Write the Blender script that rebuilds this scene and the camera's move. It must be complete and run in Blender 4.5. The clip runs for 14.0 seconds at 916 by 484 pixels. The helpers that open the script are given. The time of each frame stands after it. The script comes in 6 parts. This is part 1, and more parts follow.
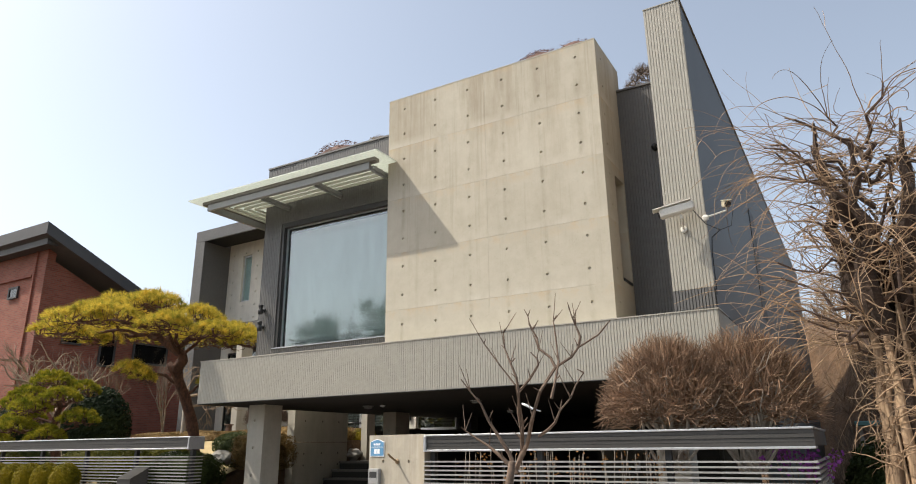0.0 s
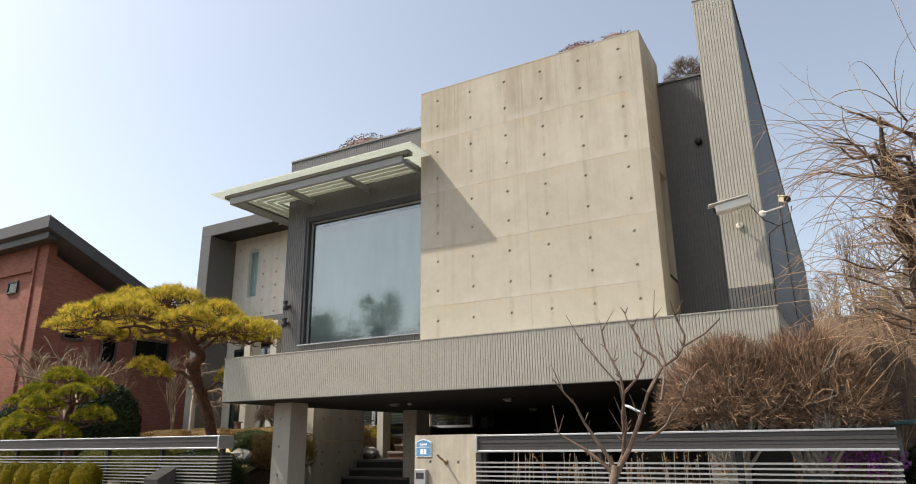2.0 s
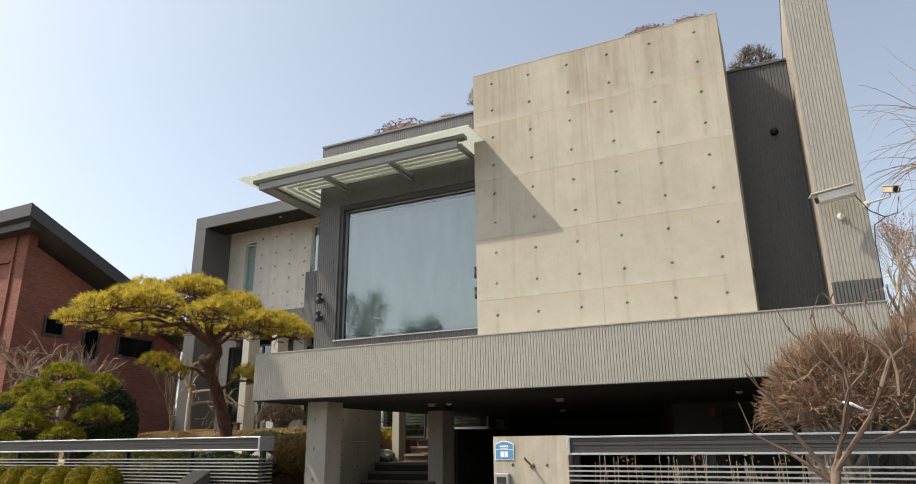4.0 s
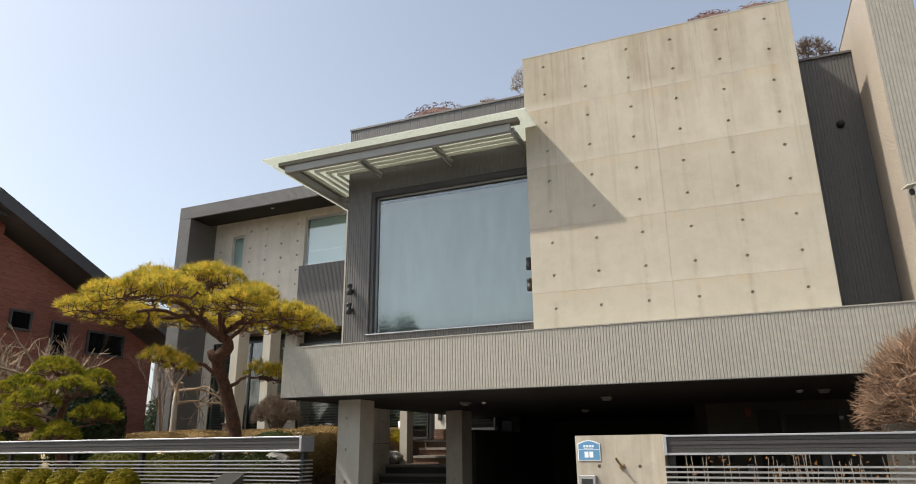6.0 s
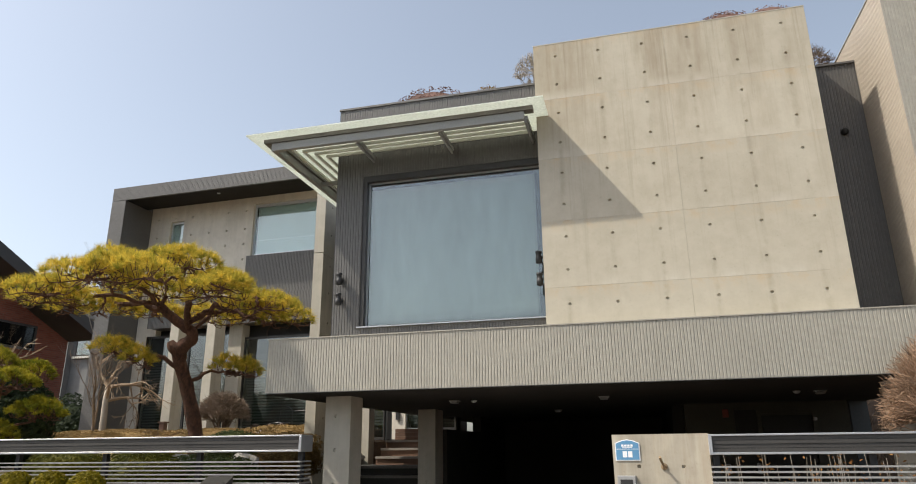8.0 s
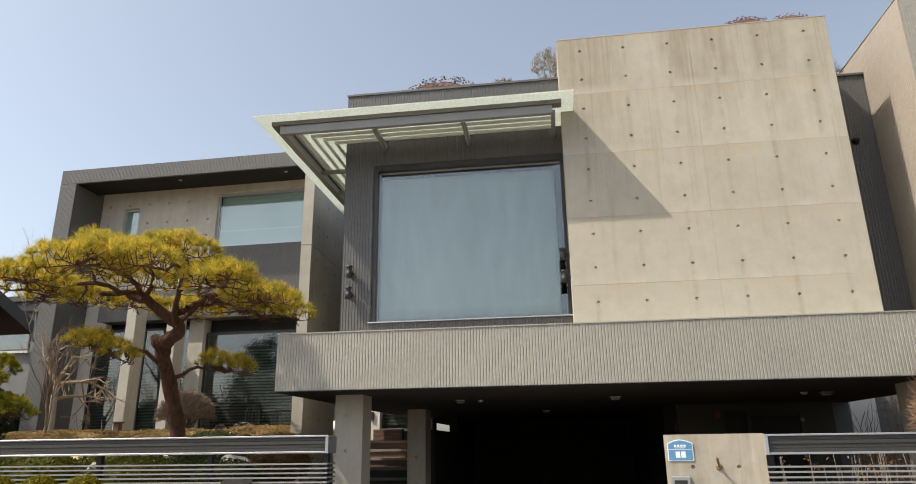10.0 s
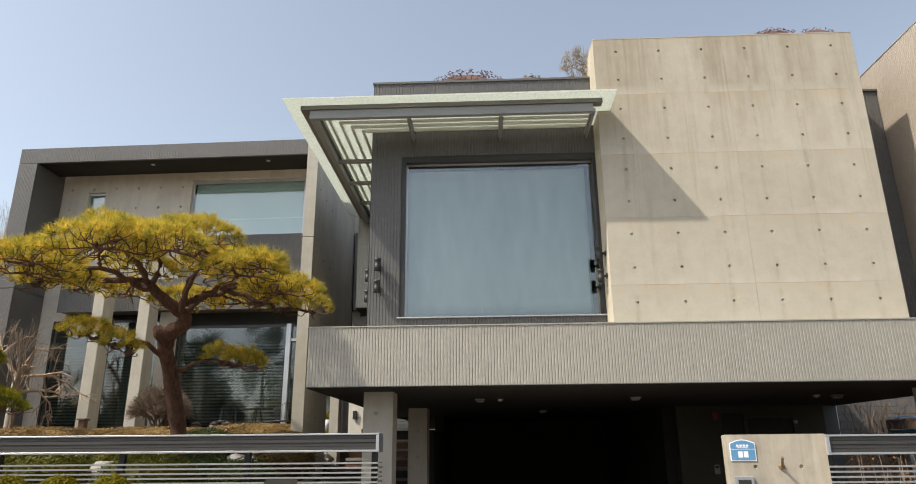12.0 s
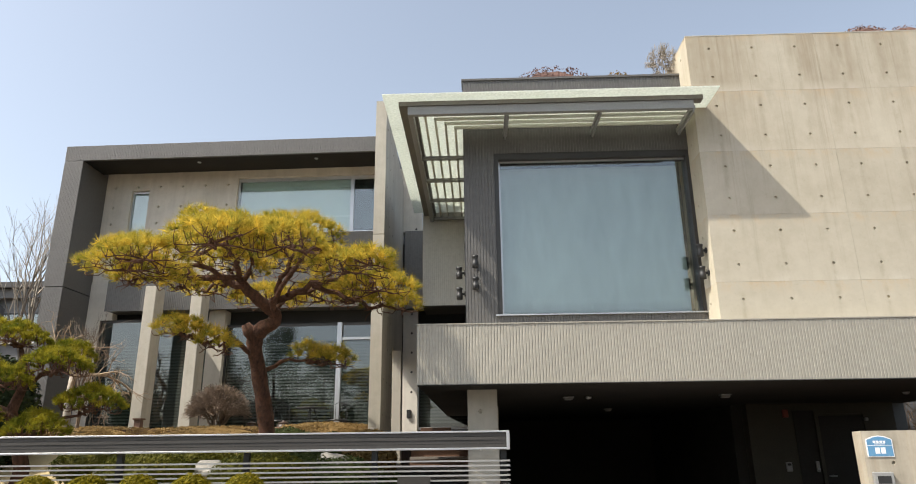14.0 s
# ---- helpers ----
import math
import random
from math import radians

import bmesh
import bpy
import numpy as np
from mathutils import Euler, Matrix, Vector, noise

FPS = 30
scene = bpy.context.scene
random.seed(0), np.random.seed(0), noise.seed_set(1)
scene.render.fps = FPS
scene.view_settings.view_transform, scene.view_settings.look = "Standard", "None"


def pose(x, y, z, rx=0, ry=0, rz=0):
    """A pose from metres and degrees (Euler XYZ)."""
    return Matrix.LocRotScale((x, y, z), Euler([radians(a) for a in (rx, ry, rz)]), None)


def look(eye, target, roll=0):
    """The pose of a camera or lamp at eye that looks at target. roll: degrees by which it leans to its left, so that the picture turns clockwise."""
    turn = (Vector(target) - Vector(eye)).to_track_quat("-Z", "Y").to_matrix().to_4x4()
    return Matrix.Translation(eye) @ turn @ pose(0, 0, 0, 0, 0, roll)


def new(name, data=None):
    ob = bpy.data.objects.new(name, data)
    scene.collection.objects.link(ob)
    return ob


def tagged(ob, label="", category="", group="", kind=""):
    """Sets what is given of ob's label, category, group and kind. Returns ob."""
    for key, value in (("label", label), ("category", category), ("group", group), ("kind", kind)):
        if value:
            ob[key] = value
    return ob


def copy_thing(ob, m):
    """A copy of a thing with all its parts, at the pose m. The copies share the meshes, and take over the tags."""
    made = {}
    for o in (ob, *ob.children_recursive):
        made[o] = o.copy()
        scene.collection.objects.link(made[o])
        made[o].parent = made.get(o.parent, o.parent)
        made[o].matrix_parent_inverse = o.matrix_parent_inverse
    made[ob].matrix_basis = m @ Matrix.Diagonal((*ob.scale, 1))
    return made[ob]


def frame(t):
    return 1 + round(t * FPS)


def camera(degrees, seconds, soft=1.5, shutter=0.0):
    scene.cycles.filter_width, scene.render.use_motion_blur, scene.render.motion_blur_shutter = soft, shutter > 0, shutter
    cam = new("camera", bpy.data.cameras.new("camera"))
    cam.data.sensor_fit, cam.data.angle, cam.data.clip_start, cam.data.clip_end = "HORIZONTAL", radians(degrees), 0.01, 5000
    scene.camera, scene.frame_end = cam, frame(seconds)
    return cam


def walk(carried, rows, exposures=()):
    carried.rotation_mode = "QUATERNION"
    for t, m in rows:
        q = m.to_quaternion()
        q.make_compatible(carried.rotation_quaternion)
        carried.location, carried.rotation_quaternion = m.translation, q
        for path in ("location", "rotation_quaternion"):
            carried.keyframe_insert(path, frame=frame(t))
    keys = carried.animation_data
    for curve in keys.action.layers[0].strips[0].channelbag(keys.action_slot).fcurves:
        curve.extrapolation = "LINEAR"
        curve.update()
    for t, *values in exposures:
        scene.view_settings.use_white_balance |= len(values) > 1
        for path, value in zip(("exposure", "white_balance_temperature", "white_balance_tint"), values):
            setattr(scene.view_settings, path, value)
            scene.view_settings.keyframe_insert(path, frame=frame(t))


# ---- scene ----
cam = camera(68.6, 14.0, 1.0)
PATH = [
    (0, (-0.269, 0.022, 1.661), (-1.229, 1.678, 2.244), -0.7),
    (0.5, (-0.341, 0.035, 1.666), (-1.296, 1.691, 2.254), -0.8),
    (1, (-0.497, -0.024, 1.685), (-1.455, 1.631, 2.271), -0.8),
    (1.5, (-0.721, -0.129, 1.716), (-1.667, 1.533, 2.3), -0.6),
    (2, (-1.008, -0.152, 1.716), (-1.94, 1.522, 2.288), -0.7),
    (2.5, (-1.367, -0.164, 1.721), (-2.279, 1.519, 2.299), -0.9),
    (3, (-1.737, -0.227, 1.726), (-2.633, 1.464, 2.305), -0.6),
    (5.5, (-3.633, -0.261, 1.712), (-4.376, 1.503, 2.291), -0.9),
    (6, (-3.983, -0.285, 1.704), (-4.7, 1.488, 2.288), -0.6),
    (6.5, (-4.313, -0.311, 1.687), (-4.971, 1.484, 2.273), -0.7),
    (7, (-4.652, -0.268, 1.69), (-5.242, 1.552, 2.274), -0.8),
    (7.5, (-4.99, -0.232, 1.688), (-5.528, 1.604, 2.272), -0.7),
    (8, (-5.352, -0.241, 1.699), (-5.827, 1.612, 2.284), -0.6),
    (10.5, (-6.981, -0.177, 1.708), (-7.192, 1.723, 2.296), -0.7),
    (11, (-7.337, -0.192, 1.699), (-7.484, 1.713, 2.29), -0.6),
    (11.5, (-7.669, -0.155, 1.695), (-7.768, 1.755, 2.278), -0.6),
    (12, (-8.014, -0.106, 1.696), (-8.087, 1.805, 2.284), -0.5),
    (12.5, (-8.385, -0.119, 1.686), (-8.451, 1.79, 2.277), -0.6),
    (13, (-8.72, -0.13, 1.68), (-8.778, 1.78, 2.268), -0.6),
    (13.5, (-9.064, -0.104, 1.684), (-9.119, 1.807, 2.271), -0.5),
    (14, (-9.446, -0.102, 1.687), (-9.496, 1.809, 2.274), -0.7),
]
# the camera's own exposure opens a little towards the end
EXPOSURES = [(0, 0.57), (3, 0.53), (8, 0.5), (10.5, 0.5), (12, 0.56), (14, 0.72)]
walk(cam, [(t, look(eye, target, roll)) for t, eye, target, roll in PATH], EXPOSURES)

# ---- world, sun, exposure ----
SUN_FROM = Vector((-1.164, -0.555, 1.63)).normalized()
world = bpy.data.worlds.new("sky")
scene.world = world
world.use_nodes = True
wn = world.node_tree.nodes
sky = wn.new("ShaderNodeTexSky")
sky.sky_type, sky.sun_disc = "NISHITA", False
sky.sun_elevation = math.asin(SUN_FROM.z)
sky.sun_rotation = math.atan2(SUN_FROM.x, SUN_FROM.y)
sky.altitude, sky.air_density, sky.dust_density, sky.ozone_density = 50, 1.0, 2.8, 1.0
haze = wn.new("ShaderNodeHueSaturation")
haze.inputs["Hue"].default_value, haze.inputs["Saturation"].default_value = 0.494, 0.61
world.node_tree.links.new(sky.outputs[0], haze.inputs["Color"])
world.node_tree.links.new(haze.outputs[0], wn["Background"].inputs[0])
wn["Background"].inputs[1].default_value = 0.148
sun = new("sun", bpy.data.lights.new("sun", "SUN"))
sun.data.energy, sun.data.angle, sun.data.color = 3.75, radians(0.6), (1.0, 0.93, 0.82)
sun.matrix_world = look(SUN_FROM * 60, (0, 0, 0))

# ---- materials ----


def ramp(nt, fac, stops):
    r = nt.nodes.new("ShaderNodeValToRGB")
    e = r.color_ramp.elements
    while len(e) < len(stops):
        e.new(0.5)
    for el, (p, c) in zip(e, stops):
        el.position, el.color = p, (*c, 1)
    nt.links.new(fac, r.inputs[0])
    return r.outputs[0]


def noise_tex(nt, scale, detail=4.0, rough=0.55, stretch=(1, 1, 1), coord="Object"):
    tc = nt.nodes.new("ShaderNodeTexCoord")
    mp = nt.nodes.new("ShaderNodeMapping")
    mp.inputs["Scale"].default_value = stretch
    n = nt.nodes.new("ShaderNodeTexNoise")
    n.inputs["Scale"].default_value, n.inputs["Detail"].default_value, n.inputs["Roughness"].default_value = scale, detail, rough
    nt.links.new(tc.outputs[coord], mp.inputs[0])
    nt.links.new(mp.outputs[0], n.inputs["Vector"])
    return n.outputs[0]


def mixed(nt, a, b, fac, kind="MIX"):
    m = nt.nodes.new("ShaderNodeMix")
    m.data_type, m.blend_type = "RGBA", kind
    for s, v in ((m.inputs[0], fac), (m.inputs[6], a), (m.inputs[7], b)):
        if isinstance(v, (int, float)):
            s.default_value = v
        elif isinstance(v, tuple):
            s.default_value = (*v, 1)
        else:
            nt.links.new(v, s)
    return m.outputs[2]


def fresh(name):
    m = bpy.data.materials.new(name)
    m.use_nodes = True
    return m, m.node_tree, m.node_tree.nodes["Principled BSDF"]


def bumped(nt, p, height, strength=0.3, dist=0.01):
    b = nt.nodes.new("ShaderNodeBump")
    b.inputs["Strength"].default_value, b.inputs["Distance"].default_value = strength, dist
    nt.links.new(height, b.inputs["Height"])
    nt.links.new(b.outputs[0], p.inputs["Normal"])


def surface(name, dark, light, rough=0.6, metal=0.0, big=1.2, fine=40.0, bump=0.25, dist=0.004, stretch=(1, 1, 1), per="", spec=0.5):
    """Two colours blended at two scales, with fine relief. per: 'object' or 'island' gives each piece its own shade."""
    m, nt, p = fresh(name)
    n1 = noise_tex(nt, big, 4, 0.6, stretch)
    n2 = noise_tex(nt, fine, 5, 0.65, stretch)
    c1 = ramp(nt, n1, [(0.3, dark), (0.7, light)])
    c2 = ramp(nt, n2, [(0.3, tuple(0.8 * v for v in dark)), (0.75, tuple(min(1, 1.1 * v) for v in light))])
    col = mixed(nt, c1, c2, 0.4)
    if per:
        g = nt.nodes.new("ShaderNodeObjectInfo" if per == "object" else "ShaderNodeNewGeometry")
        h = nt.nodes.new("ShaderNodeHueSaturation")
        mr = nt.nodes.new("ShaderNodeMapRange")
        mr.inputs["To Min"].default_value, mr.inputs["To Max"].default_value = 0.65, 1.3
        nt.links.new(g.outputs["Random" if per == "object" else "Random Per Island"], mr.inputs[0])
        nt.links.new(mr.outputs[0], h.inputs["Value"])
        nt.links.new(col, h.inputs["Color"])
        col = h.outputs[0]
    nt.links.new(col, p.inputs["Base Color"])
    p.inputs["Roughness"].default_value, p.inputs["Metallic"].default_value = rough, metal
    p.inputs["Specular IOR Level"].default_value = spec
    if bump:
        bumped(nt, p, n2, bump, dist)
    return m


def concrete(name, dark, light, streak=0.5, drip=0.0):
    m, nt, p = fresh(name)
    blot = noise_tex(nt, 0.9, 5, 0.6)
    run = noise_tex(nt, 2.6, 5, 0.6, (1.6, 1.6, 0.12))
    pore = noise_tex(nt, 26, 6, 0.7)
    cloud = noise_tex(nt, 5.0, 6, 0.65)
    col = ramp(nt, blot, [(0.32, dark), (0.68, light)])
    col = mixed(nt, col, ramp(nt, run, [(0.36, tuple(0.6 * v for v in dark)), (0.58, light)]), streak)
    col = mixed(nt, col, ramp(nt, cloud, [(0.3, tuple(0.75 * v for v in dark)), (0.62, tuple(1.08 * v for v in light))]), 0.24)
    col = mixed(nt, col, ramp(nt, pore, [(0.28, tuple(0.5 * v for v in dark)), (0.42, tuple(1.0 * v for v in light))]), 0.22)
    if drip:
        # rain-washed grime that runs down from the coping
        tc = nt.nodes.new("ShaderNodeTexCoord")
        sp_ = nt.nodes.new("ShaderNodeSeparateXYZ")
        nt.links.new(tc.outputs["Object"], sp_.inputs[0])
        mr = nt.nodes.new("ShaderNodeMapRange")
        mr.inputs["From Min"].default_value, mr.inputs["From Max"].default_value = drip - 2.6, drip
        nt.links.new(sp_.outputs[2], mr.inputs[0])
        run2 = noise_tex(nt, 2.2, 7, 0.72, (1.7, 1.7, 0.13))
        mk = nt.nodes.new("ShaderNodeMath")
        mk.operation = "MULTIPLY"
        nt.links.new(mr.outputs[0], mk.inputs[0])
        nt.links.new(ramp(nt, run2, [(0.48, (0, 0, 0)), (0.7, (0.62, 0.62, 0.62))]), mk.inputs[1])
        col = mixed(nt, col, (0.27, 0.195, 0.115), mk.outputs[0])
    nt.links.new(col, p.inputs["Base Color"])
    p.inputs["Roughness"].default_value = 0.78
    p.inputs["Specular IOR Level"].default_value = 0.35
    bumped(nt, p, pore, 0.22, 0.004)
    return m


def clear_glass(name, tint=(0.85, 0.95, 0.92), gloss=1.0, ior=1.5, rough=0.0):
    m, nt, p = fresh(name)
    nt.nodes.remove(p)
    out = nt.nodes["Material Output"]
    tr, gl, mx, lw = (nt.nodes.new("ShaderNode" + k) for k in ("BsdfTransparent", "BsdfGlossy", "MixShader", "LayerWeight"))
    pw, fr = nt.nodes.new("ShaderNodeMath"), nt.nodes.new("ShaderNodeMapRange")
    pw.operation = "POWER"
    pw.inputs[1].default_value = 4.0
    tr.inputs[0].default_value = (*tint, 1)
    gl.inputs[0].default_value = (gloss, gloss, gloss, 1)
    gl.inputs["Roughness"].default_value = rough
    lw.inputs[0].default_value = 0.5
    fr.inputs["To Min"].default_value, fr.inputs["To Max"].default_value = ((ior - 1) / (ior + 1)) ** 2, 0.95
    nt.links.new(lw.outputs["Facing"], pw.inputs[0])
    nt.links.new(pw.outputs[0], fr.inputs[0])
    nt.links.new(fr.outputs[0], mx.inputs[0])
    nt.links.new(tr.outputs[0], mx.inputs[1])
    nt.links.new(gl.outputs[0], mx.inputs[2])
    nt.links.new(mx.outputs[0], out.inputs[0])
    return m


def leafy(name, dark, light, glow=0.35, patch=2.2):
    """Leaves and needles: each island has its own shade, and some light passes through."""
    m, nt, p = fresh(name)
    g = nt.nodes.new("ShaderNodeNewGeometry")
    n = noise_tex(nt, patch, 3, 0.5)
    c1 = ramp(nt, g.outputs["Random Per Island"], [(0.0, dark), (1.0, light)])
    c2 = ramp(nt, n, [(0.38, dark), (0.62, light)])
    col = mixed(nt, c1, c2, 0.6)
    nt.links.new(col, p.inputs["Base Color"])
    p.inputs["Roughness"].default_value = 0.6
    p.inputs["Specular IOR Level"].default_value = 0.12
    t = nt.nodes.new("ShaderNodeBsdfTranslucent")
    nt.links.new(col, t.inputs[0])
    mx = nt.nodes.new("ShaderNodeMixShader")
    mx.inputs[0].default_value = glow
    nt.links.new(p.outputs[0], mx.inputs[1])
    nt.links.new(t.outputs[0], mx.inputs[2])
    nt.links.new(mx.outputs[0], nt.nodes["Material Output"].inputs[0])
    return m


def facade_concrete(name, dark, light, top, seam, lift, hole_x, hole_step):
    """Formwork concrete: panels of their own tone, rain runs from the coping, ochre along the joints, runs below the tie holes."""
    m, nt, p = fresh(name)

    def calc(op, a, b=0.0, c=None):
        k = nt.nodes.new("ShaderNodeMath")
        k.operation = op
        for i, v in enumerate((a, b) if c is None else (a, b, c)):
            if isinstance(v, (int, float)):
                k.inputs[i].default_value = v
            else:
                nt.links.new(v, k.inputs[i])
        return k.outputs[0]

    def span(v, a, b, lo=0.0, hi=1.0):
        k = nt.nodes.new("ShaderNodeMapRange")
        for i, q in zip((1, 2, 3, 4), (a, b, lo, hi)):
            k.inputs[i].default_value = q
        nt.links.new(v, k.inputs[0])
        return k.outputs[0]

    tc, sp_, oi = nt.nodes.new("ShaderNodeTexCoord"), nt.nodes.new("ShaderNodeSeparateXYZ"), nt.nodes.new("ShaderNodeObjectInfo")
    nt.links.new(tc.outputs["Object"], sp_.inputs[0])
    x, z = sp_.outputs[0], sp_.outputs[2]
    blot = noise_tex(nt, 0.8, 5, 0.62)
    cloud = noise_tex(nt, 4.2, 7, 0.68)
    pore = noise_tex(nt, 30, 6, 0.7)
    mid = tuple((a + b) / 2 for a, b in zip(dark, light))
    col = ramp(nt, blot, [(0.34, mid), (0.66, light)])
    col = mixed(nt, col, ramp(nt, cloud, [(0.3, dark), (0.62, tuple(1.06 * v for v in light))]), 0.34)
    col = mixed(nt, col, ramp(nt, pore, [(0.28, tuple(0.55 * v for v in dark)), (0.42, light)]), 0.14)
    # broad rain wash from the coping, then narrow runs
    wash = noise_tex(nt, 1.5, 6, 0.66, (1.5, 1.5, 0.2))
    runs = noise_tex(nt, 6.5, 6, 0.7, (1.6, 1.6, 0.045))
    high = span(z, top - 3.1, top - 0.1)
    grime = calc("MULTIPLY", high, ramp(nt, wash, [(0.42, (0, 0, 0)), (0.7, (0.78, 0.78, 0.78))]))
    col = mixed(nt, col, (0.285, 0.225, 0.145), grime)
    thin = calc("MULTIPLY", span(z, top - 4.0, top, 0.12, 0.8), ramp(nt, runs, [(0.55, (0, 0, 0)), (0.74, (0.75, 0.75, 0.75))]))
    col = mixed(nt, col, (0.24, 0.19, 0.125), thin)
    # ochre bloom under the horizontal joints, pale lime bloom above them
    off = calc("FRACT", calc("DIVIDE", calc("SUBTRACT", z, seam), lift))
    under = calc("MULTIPLY", span(off, 0.8, 1.0), ramp(nt, cloud, [(0.46, (0, 0, 0)), (0.64, (0.62, 0.62, 0.62))]))
    col = mixed(nt, col, (0.47, 0.34, 0.19), under)
    over = calc("MULTIPLY", span(off, 0.16, 0.0), ramp(nt, wash, [(0.46, (0, 0, 0)), (0.64, (0.45, 0.45, 0.45))]))
    col = mixed(nt, col, (0.66, 0.62, 0.53), over)
    # runs below the columns of holes
    near = calc("PINGPONG", calc("SUBTRACT", x, hole_x), hole_step / 2)
    drip_ = calc("MULTIPLY", span(near, 0.05, 0.008), ramp(nt, noise_tex(nt, 2.2, 5, 0.7, (1, 1, 0.7)), [(0.46, (0, 0, 0)), (0.66, (0.5, 0.5, 0.5))]))
    col = mixed(nt, col, (0.3, 0.25, 0.175), drip_)
    h = nt.nodes.new("ShaderNodeHueSaturation")
    nt.links.new(span(oi.outputs["Random"], 0.0, 1.0, 0.97, 1.025), h.inputs["Value"])
    nt.links.new(col, h.inputs["Color"])
    nt.links.new(h.outputs[0], p.inputs["Base Color"])
    p.inputs["Roughness"].default_value, p.inputs["Specular IOR Level"].default_value = 0.78, 0.35
    bumped(nt, p, pore, 0.22, 0.004)
    return m


M_CONC = facade_concrete("exposed_concrete", (0.37, 0.325, 0.238), (0.525, 0.48, 0.382), 7.28, 3.667, 0.906, -6.07, 0.6)
# Lighter copy of the concrete: extra daylight under the hood, put into colour.
M_CONCW = concrete("lightened_concrete", (0.52, 0.48, 0.4), (0.68, 0.635, 0.545), 0.3)
M_CONCP = concrete("pier_concrete", (0.24, 0.212, 0.16), (0.47, 0.425, 0.34), 0.62, 1.85)
M_CONC2 = concrete("shaded_concrete", (0.36, 0.33, 0.26), (0.5, 0.465, 0.39), 0.3)
# For flat tie-hole discs: the hole's shade is put into colour.
M_HOLE = surface("hole_shade", (0.05, 0.045, 0.04), (0.09, 0.08, 0.065), 0.9)
M_RIB = surface("ribbed_metal_light", (0.342, 0.318, 0.262), (0.408, 0.381, 0.318), 0.5, 0.15, 0.6, 18, 0.05)
M_RIBD = surface("ribbed_metal_dark", (0.105, 0.101, 0.094), (0.14, 0.135, 0.126), 0.5, 0.15, 0.6, 18, 0.05)
# Near-black: stands in for deep shade on garage walls and bay underside.
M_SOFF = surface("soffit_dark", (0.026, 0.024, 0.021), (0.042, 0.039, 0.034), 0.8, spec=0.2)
M_RIBM = surface("ribbed_metal_brown", (0.2, 0.185, 0.168), (0.25, 0.233, 0.213), 0.5, 0.1, 0.6, 18, 0.05)
# Paler copy of the band metal: puts light under the canopy into colour.
M_RIBL = surface("ribbed_metal_lightened", (0.5, 0.485, 0.44), (0.58, 0.565, 0.515), 0.5, 0.1, 0.6, 18, 0.05)
M_DARK = surface("dark_paint", (0.045, 0.045, 0.045), (0.065, 0.064, 0.062), 0.45, 0.2, 1, 60, 0.05)
M_FRAME = surface("window_frame_dark", (0.035, 0.033, 0.03), (0.055, 0.052, 0.048), 0.4, 0.3, 1, 60, 0.05)
M_ALU = surface("anodised_aluminium", (0.5, 0.51, 0.52), (0.62, 0.63, 0.64), 0.35, 0.7, 2, 60, 0.05)
M_STEEL = surface("painted_steel", (0.27, 0.27, 0.26), (0.33, 0.33, 0.32), 0.45, 0.2, 1, 40, 0.05)
M_SOFPL = surface("canopy_plate", (0.16, 0.15, 0.13), (0.22, 0.205, 0.18), 0.5, 0.2, 1, 40, 0.05)
# One blade wall: sunny side set tan, shaded side dark grey, in colour.
M_TAN = surface("sunlit_tan_metal", (0.3, 0.255, 0.2), (0.36, 0.31, 0.245), 0.55, 0.1, 0.6, 20, 0.05)
M_SIDE = surface("shaded_side_metal", (0.066, 0.07, 0.068), (0.095, 0.1, 0.097), 0.55, 0.2, 0.5, 30, 0.05)
# Shadow inside the blade's recesses, put into a flat dark colour.
M_SLIT = surface("slit_shadowed", (0.02, 0.022, 0.022), (0.04, 0.043, 0.042), 0.6)
M_GLASS = clear_glass("window_glass", (0.9, 0.965, 0.95), 1.0, 2.0)
M_GLASSD = clear_glass("dark_glass", (0.3, 0.32, 0.32), 1.0, 1.3)
M_GLASS2 = clear_glass("tinted_glass", (0.66, 0.71, 0.7), 1.0, 1.9)
M_BLINDW = surface("white_blind", (0.56, 0.6, 0.6), (0.66, 0.7, 0.69), 0.8, 0, 1.5, 30, 0.1)
M_BLIND = surface("pale_blind", (0.56, 0.58, 0.565), (0.69, 0.71, 0.69), 0.8, 0, 1.1, 7, 0.1, stretch=(1, 1, 0.3))
# Flat near-black that stands in for the shade of unlit rooms and gaps.
M_ROOM = surface("room_shade", (0.03, 0.03, 0.03), (0.05, 0.05, 0.05), 0.9)
M_LOUV = surface("louvre_paint", (0.5, 0.5, 0.42), (0.58, 0.58, 0.5), 0.5, 0, 1, 40, 0.05)
M_SLAT = surface("shade_slat", (0.16, 0.165, 0.158), (0.22, 0.225, 0.215), 0.6)
M_CURT = surface("slatted_shade", (0.05, 0.052, 0.05), (0.075, 0.078, 0.075), 0.6)
M_BARK = surface("pine_bark", (0.03, 0.016, 0.011), (0.19, 0.085, 0.048), 0.9, 0, 17, 42, 1.0, 0.03, (1, 1, 0.6))
M_TWIG = surface("bare_twig", (0.09, 0.057, 0.033), (0.28, 0.185, 0.107), 0.85, 0, 4, 40, 0.4, per="island")
M_CORE = surface("dark_old_bark", (0.025, 0.017, 0.012), (0.09, 0.055, 0.035), 0.95, 0, 6, 30, 1.0, 0.03)
